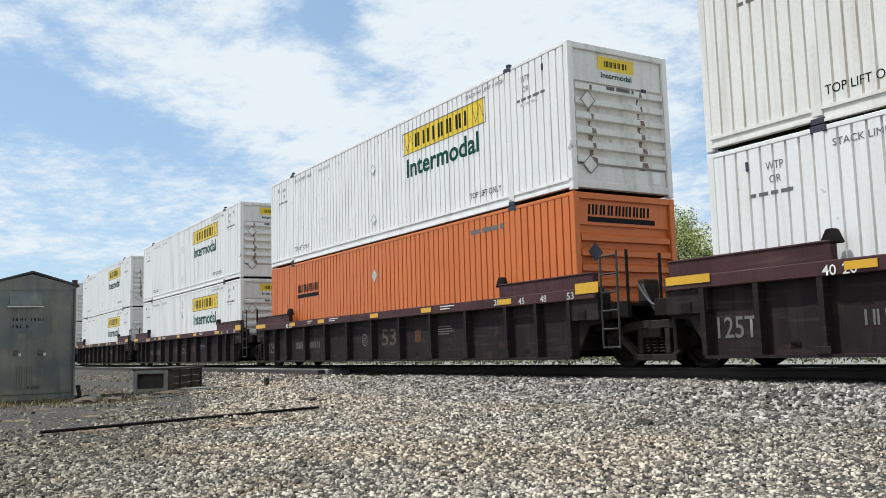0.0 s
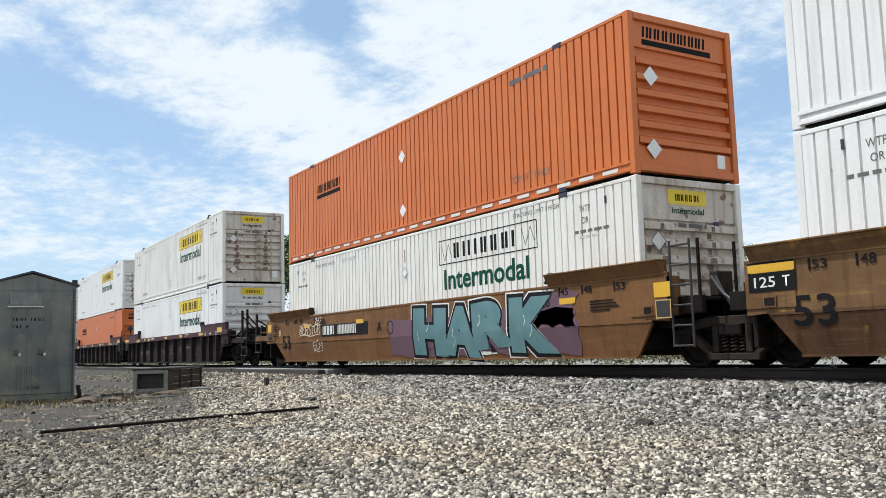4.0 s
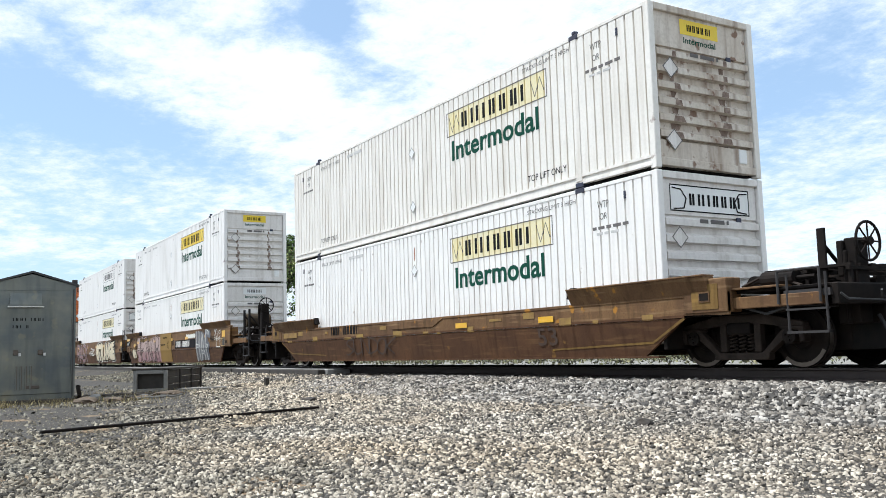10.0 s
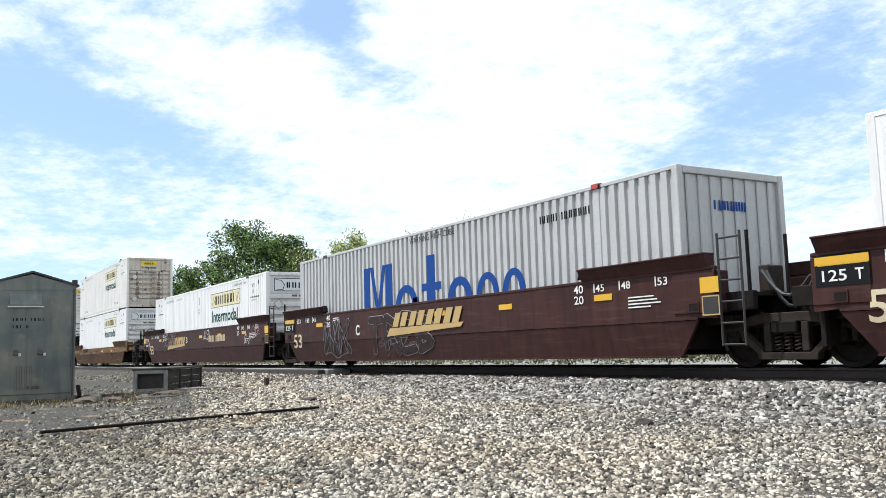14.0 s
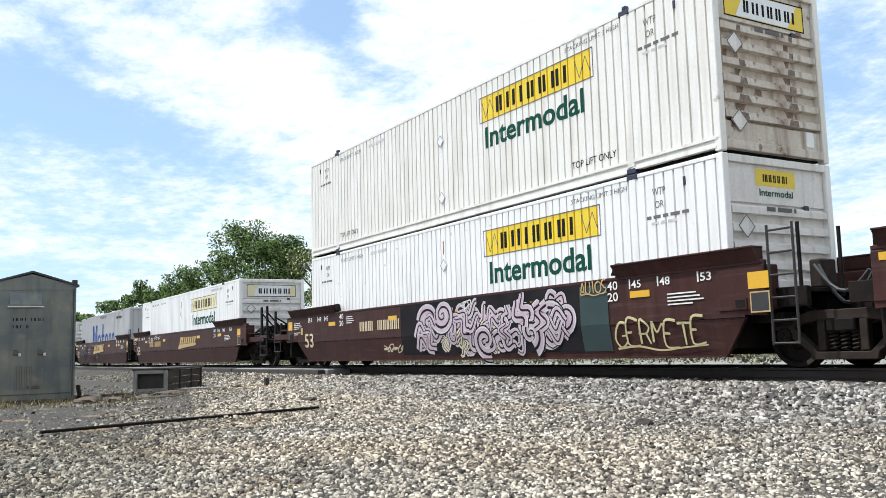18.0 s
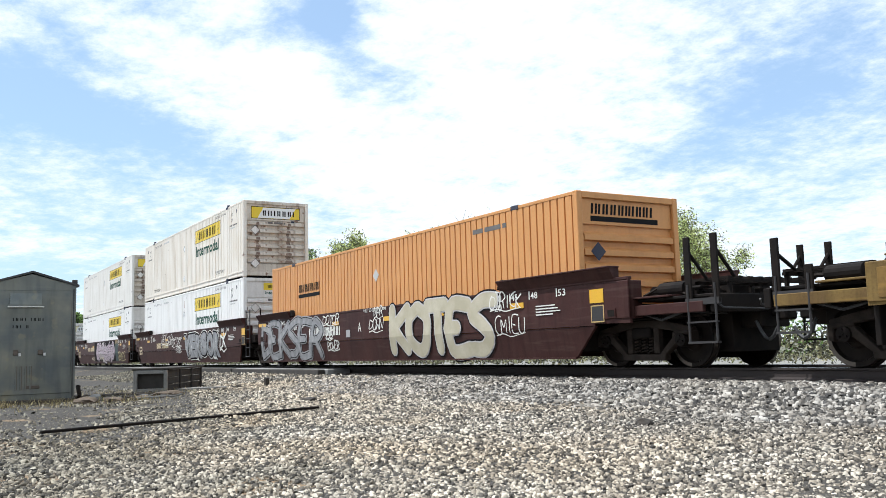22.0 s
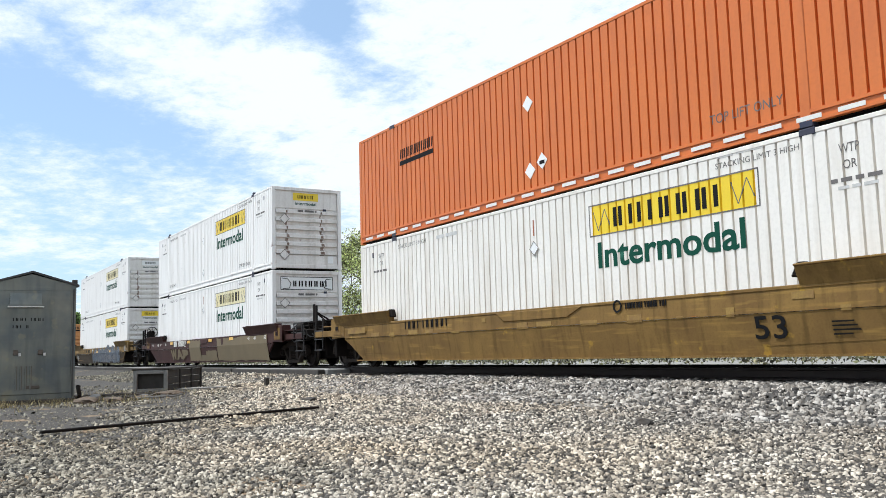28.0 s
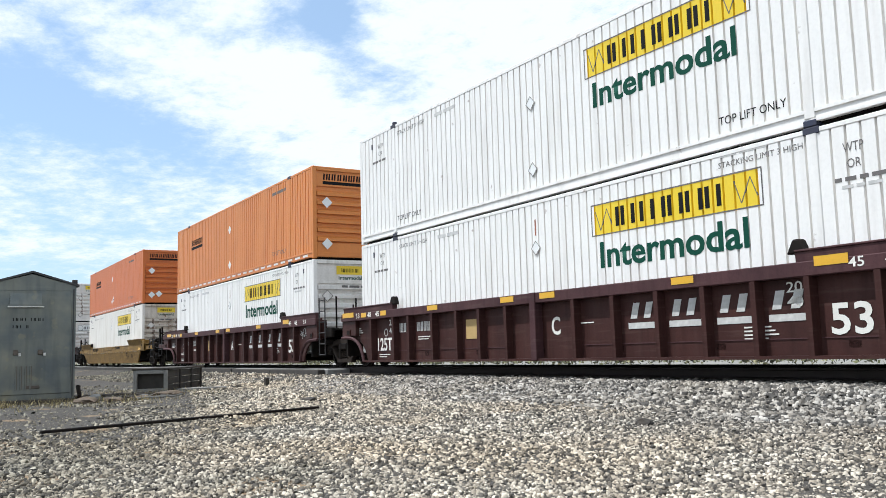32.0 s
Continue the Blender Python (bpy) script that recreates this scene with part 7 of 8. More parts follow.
def bubble(car, text, x, z, w, h, fill, edge, halo, weight=0.10, lean=0.1, squeeze=0.9, raise_by=0.0, rim=0.021):
    """Swelling throw-up letters: fat round strokes with an outline and a halo, one letter leaning over the next."""
    rng = random.Random(text + "b")
    cell = w / len(text)
    layers = ((halo, weight + 0.050, 0.013 + raise_by), (edge, weight + rim, 0.019 + raise_by), (fill, weight, 0.025 + raise_by))
    for i, ch in enumerate(text):
        lift, tall = rng.uniform(0.0, 0.06) * h, rng.uniform(0.9, 1.0)
        lines = []
        for code in PEN[ch].split():
            pts = []
            for q in code:
                u, v = (ord(q) - 97) % 3 / 2.0, (ord(q) - 97) // 3 / 4.0
                u += rng.uniform(-0.10, 0.10) + 0.08 * math.sin(3 * v + i)
                pts.append((x + (i + 0.1 + squeeze * u) * cell + lean * v * h, z + weight * h + lift + v * tall * h * (1 - 2 * weight)))
            lines.append(smooth_line(pts))
        for mat, r, d in layers:
            if mat is None:
                continue
            g = Geo()
            for k, pts in enumerate(lines):
                g.add(*disc_ribbon(pts, r * h, -0.0006 * k))
            me = bpy.data.meshes.new("letter")
            me.from_pydata(g.v, [], g.f)
            me.materials.append(mat)
            sprayed(car, me, Matrix.Translation((0, -HALF - d - (0.003 if i % 2 else 0.0), 0)), "swelling sprayed letter")


def patch(car, x, z, w, h, mat, seed, rag=0.06, depth=0.0105, label="ragged sprayed field"):
    """Field of paint with an uneven edge."""
    rng = random.Random(seed)
    pts, n = [], 14
    for i in range(n):
        pts.append((x + w * i / n + rng.uniform(-rag, rag) * 0.4, z + rng.uniform(0, rag)))
    for i in range(5):
        pts.append((x + w + rng.uniform(-rag, rag), z + h * i / 5))
    for i in range(n):
        pts.append((x + w * (1 - i / n), z + h - rng.uniform(0, rag)))
    for i in range(5):
        pts.append((x + rng.uniform(-rag, rag), z + h * (1 - i / 5)))
    mid = (x + w / 2, 0, z + h / 2)
    vs = [mid] + [(a, 0, b) for a, b in pts]
    me = bpy.data.meshes.new("field")
    me.from_pydata(vs, [], [(0, i, i % len(pts) + 1) for i in range(1, len(pts) + 1)])
    me.materials.append(mat)
    return sprayed(car, me, Matrix.Translation((0, -HALF - depth, 0)), label)


def scribble(car, x, z, w, h, mat, seed, n=9, r=0.02, depth=0.024):
    """Sprayed tangle of loops that spells nothing."""
    rng = random.Random(seed)
    pts = []
    for k in range(n * 6):
        a = k / 6.0
        u = w * (a + 0.5) / n + 0.75 * w / n * math.sin(2 * math.pi * a + 0.4 * rng.random())
        v = h * (0.5 + 0.42 * math.cos(2 * math.pi * a * 0.93 + 0.5 * rng.random()) * (0.55 + 0.45 * math.sin(a * 2.4 + seed)))
        pts.append((x + min(max(u, 0), w), z + v))
    ribbon(car, smooth_line(pts, 3), r, mat, depth, "sprayed scrawl")


def swirls(car, x, z, w, h, fill, edge, light, seed, n=24):
    """Overlapping sprayed spirals and waving tongues, outlined in dark paint and lit with pale lines."""
    rng = random.Random(seed)
    for k in range(n):
        size = h * rng.uniform(0.13, 0.26)
        cx = x + size + (w - 2 * size) * rng.random()
        cz = z + size + (h - 2 * size) * rng.random()
        p0 = rng.uniform(0, 6.28)
        if k % 3 == 0:
            turn, squash = rng.choice((-1, 1)) * rng.uniform(6.0, 10.0), rng.uniform(0.9, 1.4)
            pts = [(cx + squash * size * (1 - 0.88 * i / 26) * math.cos(p0 + turn * i / 26), cz + size * (1 - 0.88 * i / 26) * math.sin(p0 + turn * i / 26)) for i in range(27)]
        else:
            ln, wave = h * rng.uniform(0.35, 0.7), rng.uniform(0.12, 0.3)
            dx, dz = math.cos(p0), 0.6 * math.sin(p0)
            pts = [(cx + ln * (i / 14 - 0.5) * dx - dz * wave * h * 0.5 * math.sin(i * 0.55 + k), cz + ln * (i / 14 - 0.5) * dz + dx * wave * h * 0.5 * math.sin(i * 0.55 + k)) for i in range(15)]
        pts = [(min(max(a, x + 0.03), x + w - 0.03), min(max(b, z + 0.04), z + h - 0.04)) for a, b in pts]
        d = 0.012 + 0.0003 * k
        g = Geo()
        # a spiral is one thick line; tongues lie two abreast like feathers
        fine = 0.85 if k % 3 else 1.0
        for row in ((-0.5, 0.5) if k % 3 else (0,)):
            ox, oz = (-dz * row * size * 1.1, dx * row * size * 1.1) if k % 3 else (0.0, 0.0)
            for mi, r, dy in ((0, 0.62, 0.0), (2, 0.50, -0.00007), (1, 0.36, -0.00014), (0, 0.10, -0.00021)):
                me = ribbon_mesh([(a + ox, min(max(b + oz, z + 0.03), z + h - 0.03)) for a, b in pts], r * size * fine, edge)
                g.add([(v.co.x, dy - 0.00003 * row, v.co.z) for v in me.vertices], [tuple(p.vertices) for p in me.polygons], mi)
        me = bpy.data.meshes.new("swirl")
        me.from_pydata(g.v, [], g.f)
        for m in (edge, fill, light):
            me.materials.append(m)
        me.polygons.foreach_set("material_index", g.m)
        sprayed(car, me, Matrix.Translation((0, -HALF - d, 0)), "sprayed swirl with a dark outline")


def load_plate(car):
    """Dark end plate with the load code and a yellow strip."""
    mark(car, "panel", -8.80, 1.08, 0.78, 0.42, M_BLACK, depth=0.024)
    mark(car, "panel", -8.80, 1.36, 0.78, 0.11, M_REFLECT, depth=0.028)
    mark(car, "text", -8.70, 1.14, "125 T", 0.60, 0.15, M_MARK, depth=0.03)


def low_trim(car, paint):
    """Raised plates and edge strips of the low-sided cars."""
    part("guide_plate", cached(("gplate", paint.name), lambda: Geo().plate([(-1.3, 1.11), (1.45, 1.11), (1.0, 0.93), (-1.0, 0.93)], lambda z: -HALF - 0.02, 0.03).mesh("guide_plate", paint, bevel=0.008)), car, "raised trapezoid plate on the sill")
    for s in (-1, 1):
        strip = [(s * 8.7, 0.78), (s * 7.95, 0.42), (s * 5.3, 0.34)]
        part("edge_strip", wrap(ribbon_mesh(strip, 0.022, M_MUSTARD if paint is not M_MAROON else M_CHORD), Matrix.Translation((0, -HALF - 0.006, 0)), 0.80), car, "pale worn edge strip")
    if paint is not M_MAROON:
        mark(car, "panel", -8.45, 0.90, 1.1, 0.15, M_PATCH, depth=0.027)
    rng = random.Random(paint.name)
    for k in range(16 if paint is not M_MAROON else 0):
        mark(car, "panel", -8.6 + 1.08 * k + rng.uniform(0, 0.5), rng.choice((0.76, 0.78, 0.95)), round(rng.uniform(0.1, 0.45), 1) + 0.05, round(rng.uniform(0.04, 0.14), 2), M_PATCH, depth=0.009)


M_OCHREFIELD = surface("yellow-ochre overpaint", (0.27, 0.165, 0.045), (0.21, 0.125, 0.036), rough=0.6, scale=1.3, amount=0.6, gloss=0.14, bump=0.05)
M_PATCH = surface("worn yellow primer patch", (0.30, 0.19, 0.04), (0.20, 0.11, 0.035), rough=0.7, scale=4, amount=1.0, bump=0)
S_TEAL = surface("teal spray paint", (0.09, 0.19, 0.20), (0.15, 0.27, 0.28), rough=0.6, scale=2, amount=0.8, bump=0)
S_CREAM = surface("cream spray paint", (0.62, 0.52, 0.34), (0.72, 0.65, 0.5), rough=0.6, scale=2, amount=0.8, bump=0)
S_PALE = surface("thin pale spray line", (0.38, 0.37, 0.37), (0.28, 0.27, 0.27), rough=0.6, scale=3, amount=0.8, bump=0)
S_SILVER = surface("silver spray paint", (0.20, 0.20, 0.205), (0.36, 0.355, 0.35), gloss=0.2, rough=0.6, metal=0.0, scale=5, amount=1.0, bump=0)
S_PINK = surface("pink spray paint", (0.44, 0.24, 0.27), (0.55, 0.38, 0.38), rough=0.6, scale=2, amount=0.8, bump=0)
S_PURPLE = surface("purple spray paint", (0.12, 0.06, 0.085), (0.15, 0.08, 0.10), rough=0.6, scale=1.5, amount=0.7, bump=0)
S_SLATE = surface("blue-grey spray paint", (0.085, 0.102, 0.128), (0.16, 0.185, 0.22), rough=0.6, scale=4, amount=1.0, bump=0, gloss=0.2)
S_KHAKI = surface("khaki overpaint", (0.165, 0.125, 0.066), (0.13, 0.098, 0.052), rough=0.65, scale=1.6, amount=0.8, bump=0)
S_ROSE = surface("rose spray paint", (0.40, 0.20, 0.20), (0.34, 0.24, 0.22), rough=0.6, scale=2, amount=0.8, bump=0)
S_MAUVE = surface("mauve spray paint", (0.46, 0.33, 0.40), (0.56, 0.45, 0.48), rough=0.6, scale=2, amount=0.8, bump=0)
S_TEALDARK = surface("dark teal paint", (0.018, 0.036, 0.036), (0.027, 0.05, 0.048), rough=0.6, scale=2, amount=0.8, bump=0)
S_SHELL = surface("pale pinkish spray paint", (0.47, 0.35, 0.31), (0.36, 0.25, 0.22), rough=0.6, scale=3, amount=0.9, bump=0)
S_LEAD = surface("lead-grey spray paint", (0.10, 0.10, 0.11), (0.17, 0.17, 0.18), rough=0.6, scale=3, amount=0.9, bump=0)
S_SILK = surface("off-white spray line", (0.60, 0.57, 0.56), (0.46, 0.43, 0.43), rough=0.6, scale=4, amount=0.9, bump=0)
S_STRAW = surface("straw-yellow spray line", (0.58, 0.50, 0.24), (0.46, 0.40, 0.22), rough=0.6, scale=4, amount=0.9, bump=0)
S_SOOT = surface("sooty grey spray paint", (0.032, 0.019, 0.017), (0.055, 0.04, 0.037), rough=0.7, scale=4, amount=1.0, bump=0, gloss=0.12)
S_SAND = surface("khaki-cream spray paint", (0.42, 0.37, 0.255), (0.54, 0.49, 0.37), rough=0.6, scale=2.5, amount=1.0, bump=0)
S_GHOST = surface("faded dark spray", (0.045, 0.028, 0.02), (0.075, 0.042, 0.026), rough=0.8, scale=5, amount=1.0, bump=0)
S_INK = surface("black spray paint", (0.014, 0.013, 0.015), (0.03, 0.024, 0.024), rough=0.85, amount=0.5, bump=0, gloss=0.1)

GRIMY = (M_DARKCAR, M_DARKCAR, M_CHORD)
for e, left, right in ((-71.0, "joint", "joint"), (-51.5, "joint", "joint"), (-32.1, "joint", "joint"), (-12.62, "joint", "joint"), (6.76, "joint", "coupler")):
    c = unit(e, "ribbed", *GRIMY, left, right, "grimy dark brown articulated well car with ribbed sides", seed=2)
    ribbed_marks(c)
for e in (-71.0, -51.5, -32.1):
    white(e, LOW_Z)
    white(e, HIGH_Z)
orange(-12.62, LOW_Z)
white(-12.62, HIGH_Z)
white(6.76, LOW_Z)
white(6.76, HIGH_Z, M_AGED)

# three brown-yellow units
c = unit(30.14, "smooth", M_REPAINT, M_REPAINT, M_REPAINT, "coupler", "joint", "orange-brown articulated well car with a teal sprayed word", seed=4)
smooth_marks(c, M_BLACK, -4.85, 0.93, M_MARK, coupled=True)
patch(c, -0.75, 0.21, 7.3, 1.0, S_PURPLE, 3, 0.16)
patch(c, 4.6, 0.7, 2.0, 0.8, S_PURPLE, 4, 0.14)
graffiti(c, "HARK", 0.46, 0.21, 5.3, 1.28, S_TEAL, S_INK, M_MARK, 1.27)
mark(c, "panel", -4.95, 0.88, 3.05, 0.33, S_INK, depth=0.010)
mark(c, "text", -1.35, 0.92, "A", 0.24, 0.26, S_INK, depth=0.014)
tag(c, "BERSTOR", -6.6, 0.98, 1.6, 0.3, S_CREAM, 0.2, 0.01)
part("round_mark", cached("inkring", lambda: Geo().lathe(0, 0, [(0.17, -0.004), (0.17, 0.0), (0.15, 0.0), (0.15, -0.004)], 20).mesh("round_mark", S_INK)), c, "thin black ring mark", (-0.62, -HALF - 0.012, 1.0))
tag(c, "GCM", -5.6, 0.5, 0.7, 0.24, M_MARK, 0.1, 0.0)
tag(c, "247", -5.4, 1.25, 0.5, 0.2, M_MARK, 0.1, 0.0)
orange(30.14, HIGH_Z)
white(30.14, LOW_Z, M_AGED, M_PLACARD)
c = unit(49.43, "smooth", M_TAN, M_RUSTSHADE, M_TAN, "joint", "joint", "brown-yellow well car covered with cream and pink graffiti", seed=4)
smooth_marks(c, M_BLACK)
graffiti(c, "STRANGE", 0.85, 0.26, 5.9, 1.24, S_CREAM, S_INK, M_MARK, 1.2)
tag(c, "TTY", -1.1, 0.75, 1.5, 0.4, M_MARK, 0.05, 0.05)
bubble(c, "RASY", -6.6, 0.24, 4.3, 1.2, S_ROSE, S_INK, S_PALE, 0.05, 0.05, 0.8)
load_plate(c)
scribble(c, -1.8, 0.6, 2.4, 0.45, M_MARK, 4, 7)
scribble(c, 6.2, 0.9, 0.9, 0.5, S_INK, 5, 4)
white(49.43, LOW_Z, M_WHITE, M_PALE, "big", M_PLACARD)
white(49.43, HIGH_Z, M_WHITE, M_PLACARD, "small", M_PLACARD)
c = unit(68.62, "smooth", M_TAN, M_RUSTSHADE, M_TAN, "joint", "coupler", "brown-yellow well car with pink and white graffiti", seed=5)
smooth_marks(c, M_BLACK, 1.67, 0.86, M_MARK)
patch(c, -6.2, 0.66, 5.0, 0.82, S_SHELL, 5, 0.10)
patch(c, -6.3, 0.21, 5.05, 0.56, S_ROSE, 15, 0.10, 0.0112)
patch(c, -5.6, 1.22, 2.5, 0.22, M_OCHREFIELD, 16, 0.05, 0.0122)
bubble(c, "HEZNOR", -6.2, 0.21, 4.8, 1.28, S_SHELL, S_INK, None, 0.018, 0.0, 0.72)
scribble(c, -6.1, 0.3, 4.6, 1.0, S_INK, 71, 8, 0.011, 0.0135)
patch(c, -5.5, 0.25, 3.9, 0.2, S_PINK, 17, 0.14, 0.0118)
tag(c, "OYTHEY", -8.2, 1.3, 1.0, 0.2, S_INK)
tag(c, "25", -7.0, 0.4, 0.35, 0.2, S_INK)
load_plate(c)
sprayed(c, panel(2.08, 1.30, M_OCHREFIELD), pose(-1.25, -HALF - 0.016, 0.22), "yellow painted field")
mark(c, "bars", -0.72, 1.30, (0.05,) * 11, 0.08, S_INK, 0.03, depth=0.02)
word_bars(c, (-1.1, -HALF - 0.02, 0.98), (0.2, 0.22, 0.28), 0.06, S_INK)
part("round_mark", CACHE["inkring"], c, "thin black ring mark", (0.3, -HALF - 0.02, 0.98))
mark(c, "text", 1.05, 0.95, "B", 0.24, 0.26, S_INK, depth=0.014)
mark(c, "panel", 1.48, 0.80, 3.35, 0.36, S_INK, depth=0.010)
patch(c, 3.4, 1.19, 1.4, 0.2, M_MARK, 8, 0.035, 0.012, "ragged white overpainted patch")
bubble(c, "HAF", 5.10, 0.22, 2.15, 1.20, None, S_LEAD, None, 0.105, -0.06, 0.62)
bubble(c, "HAF", 4.98, 0.22, 2.15, 1.20, S_SILVER, M_MARK, None, 0.042, -0.06, 0.62, 0.014)
tag(c, "2019", 7.55, 1.1, 0.85, 0.36, M_MARK, 0.1)
part("box_mark", outline(0.5, 0.36, M_MARK, 0.03), c, at=(7.82, -HALF - 0.014, 0.76))
part("box_mark", outline(0.26, 0.3, M_GOLD, 0.03), c, at=(8.42, -HALF - 0.014, 0.80))
patch(c, -7.35, 0.40, 0.85, 0.5, S_CREAM, 9, 0.09, 0.012)
patch(c, -7.15, 0.98, 0.5, 0.22, M_REFLECT, 10, 0.07, 0.012)
scribble(c, -7.0, 0.75, 0.7, 0.4, S_INK, 19, 3, 0.022, 0.0128)
white(68.62, LOW_Z, M_WHITE, M_PALE, "small", M_PLACARD)
white(68.62, HIGH_Z)

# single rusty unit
c = unit(92.27, "low", M_OXIDE, M_RUSTSHADE, M_OXIDE, "coupler", "coupler", "rusty mustard and brown well car", seed=7)
mark(c, "bars", -4.75, 0.90, (0.16, 0.16, 0.16, -0.25, 0.14, 0.16, 0.16, 0.16, 0.16), 0.24, M_BLACK, 0.045, depth=0.014)
reflectors(c, 0.86, (2.0, 5.0), depth=0.026)
low_trim(c, M_OXIDE)
bubble(c, "SUNDOK", -3.9, 0.32, 2.9, 0.46, None, S_GHOST, None, 0.03, 0.2)
mark(c, "text", 4.9, 0.42, "53", 0.6, 0.34, S_GHOST, depth=0.012)
white(92.27, LOW_Z, M_WHITE, M_PALE, "big", M_PLACARD)
white(92.27, HIGH_Z, M_AGED, M_PALE)

# three maroon units, single loads
MARO = (M_MAROON, M_MAROON, M_MAROON)
c = unit(115.50, "smooth", *MARO, "coupler", "joint", "maroon brown articulated well car", seed=8)
smooth_marks(c, M_MARK, 1.9, 0.98, M_SANDMARK, coupled=True)
swoosh(c, -4.6, 0.014, 0.85)
bubble(c, "STARNS", -5.35, 0.92, 2.2, 0.56, M_MAROON, S_SILK, None, 0.045, 0.15, 0.8, 0.006, 0.028)
tag(c, "XISN", 1.3, 1.15, 0.9, 0.38, M_MARK, 0.1, 0.0)
scribble(c, 6.4, 0.75, 0.75, 0.45, M_MARK, 81, 5, 0.01)
tag(c, "CSEA", 7.3, 1.15, 0.8, 0.26, S_PINK, 0.1, 0.0)
mark(c, "text", -1.4, 1.0, "B", 0.22, 0.26, M_MARK, 0.02, depth=0.014)
white(115.50, LOW_Z, M_WHITE, M_PALE, "big", M_PLACARD)
c = unit(134.84, "smooth", *MARO, "joint", "joint", "maroon brown articulated well car with silver scrawls", seed=8)
smooth_marks(c, M_MARK)
swoosh(c, -1.75, 0.027)
bubble(c, "WX", -5.9, 0.36, 1.9, 1.0, S_SOOT, S_PALE, None, 0.08, 0.1, 0.75, -0.008, 0.014)
tag(c, "MXW", -5.75, 0.45, 1.6, 0.9, S_LEAD, 0.1, -0.01)
bubble(c, "TREB", -2.9, 0.30, 3.5, 1.05, S_SOOT, S_PALE, None, 0.095, 0.05, 0.75, -0.008, 0.014)
scribble(c, -2.4, 0.35, 2.9, 0.5, S_LEAD, 61, 9, 0.008, 0.021)
mark(c, "text", -3.6, 0.85, "C", 0.24, 0.28, M_MARK, 0.02, depth=0.014)
load_plate(c)
load(134.80, grey_container(), LOW_Z)
c = unit(154.25, "smooth", *MARO, "joint", "coupler", "maroon brown articulated well car", seed=9)
smooth_marks(c, M_MARK, -5.3, 0.95, M_GOLD)
swoosh(c, 0.2, 0.014, 0.8)
load_plate(c)
scribble(c, -4.4, 1.25, 1.3, 0.25, M_MARK, 11, 5, 0.012)
white(154.25, LOW_Z, M_WHITE, M_PALE, "big", M_PALE)

# three maroon units with graffiti
c = unit(177.42, "smooth", *MARO, "coupler", "joint", "maroon brown well car with pink swirling graffiti", seed=10)
smooth_marks(c, M_MARK, -4.25, 0.95, M_SANDMARK, coupled=True)
sprayed(c, panel(6.9, 1.22, S_INK), pose(-1.95, -HALF - 0.010, 0.30), "black sprayed field")
swirls(c, -2.0, 0.24, 6.8, 1.28, S_MAUVE, S_INK, S_SILK, 12, 44)
swirls(c, -0.2, 0.26, 3.0, 0.8, S_CREAM, S_INK, S_SILK, 17, 14)
sprayed(c, panel(0.75, 1.15, S_TEALDARK), pose(4.85, -HALF - 0.012, 0.30), "dark teal painted field")
tag(c, "GERMETE", 5.75, 0.38, 2.0, 0.40, S_STRAW, 0.0, 0.02)
scribble(c, -3.0, 0.34, 1.1, 0.26, S_CREAM, 141, 6, 0.016)
tag(c, "AUIOS", 4.9, 1.32, 0.7, 0.22, M_GOLD, 0.0, 0.01)
scribble(c, 0.75, 1.25, 0.5, 0.24, M_MARK, 142, 3, 0.02)
white(177.42, LOW_Z)
white(177.42, HIGH_Z, M_AGED, M_YELLOW, "big", M_YELLOW)
c = unit(196.80, "smooth", *MARO, "joint", "joint", "maroon brown well car with silver and white graffiti", seed=10)
smooth_marks(c, M_MARK, -4.3, 0.85, M_SANDMARK)
graffiti(c, "VERSOR", 0.7, 0.28, 5.1, 1.18, S_SILVER, S_INK, M_MARK, 1.22)
tag(c, "WEKSAR", -3.3, 1.05, 2.0, 0.42, M_MARK, 0.3, 0.01)
tag(c, "DK", -1.35, 0.92, 0.65, 0.4, M_MARK, 0.2, 0.01)
tag(c, "DIZ", -0.5, 0.95, 0.6, 0.28, M_MARK, 0.2, 0.01)
tag(c, "POSSE", -0.6, 0.66, 0.95, 0.26, M_MARK, 0.1, 0.01)
tag(c, "DK", 5.95, 0.7, 0.85, 0.62, M_MARK, 0.1, 0.07)
mark(c, "text", -1.2, 1.2, "WELL LD LMT 120,000", 1.5, 0.1, M_MARK, depth=0.014)
white(196.80, LOW_Z, M_WHITE, M_YELLOW)
white(196.80, HIGH_Z, M_CREAM, M_YELLOW, "big", M_YELLOW)
c = unit(216.01, "smooth", *MARO, "joint", "coupler", "maroon brown well car with silver and cream graffiti", seed=12)
smooth_marks(c, M_MARK, -4.3, 0.9, M_MARK, big53=False)
bubble(c, "DEKSER", -8.6, 0.25, 5.2, 1.2, S_SILVER, S_INK, S_PALE, 0.08, 0.1, 0.9)
bubble(c, "KOTES", 1.0, 0.22, 4.6, 1.32, S_SAND, S_SILK, S_INK, 0.115, 0.0, 0.82)
tag(c, "DOTOR", -3.25, 1.22, 1.15, 0.24, M_MARK, 0.3, 0.02)
tag(c, "Z6", -3.0, 0.82, 0.5, 0.3, M_MARK, 0.1, 0.03)
tag(c, "POWER", -2.95, 0.5, 0.8, 0.22, M_MARK, 0.2, 0.02)
mark(c, "panel", -1.66, 0.82, 0.26, 0.2, S_PALE, depth=0.014)
tag(c, "NPR", 0.1, 1.3, 0.5, 0.26, M_MARK, 0.1, 0.01)
tag(c, "DOWN", -0.2, 0.95, 0.8, 0.3, M_MARK, 0.2, 0.01)
tag(c, "OTRICK", 5.45, 1.2, 1.1, 0.3, M_MARK, 0.1, 0.01)
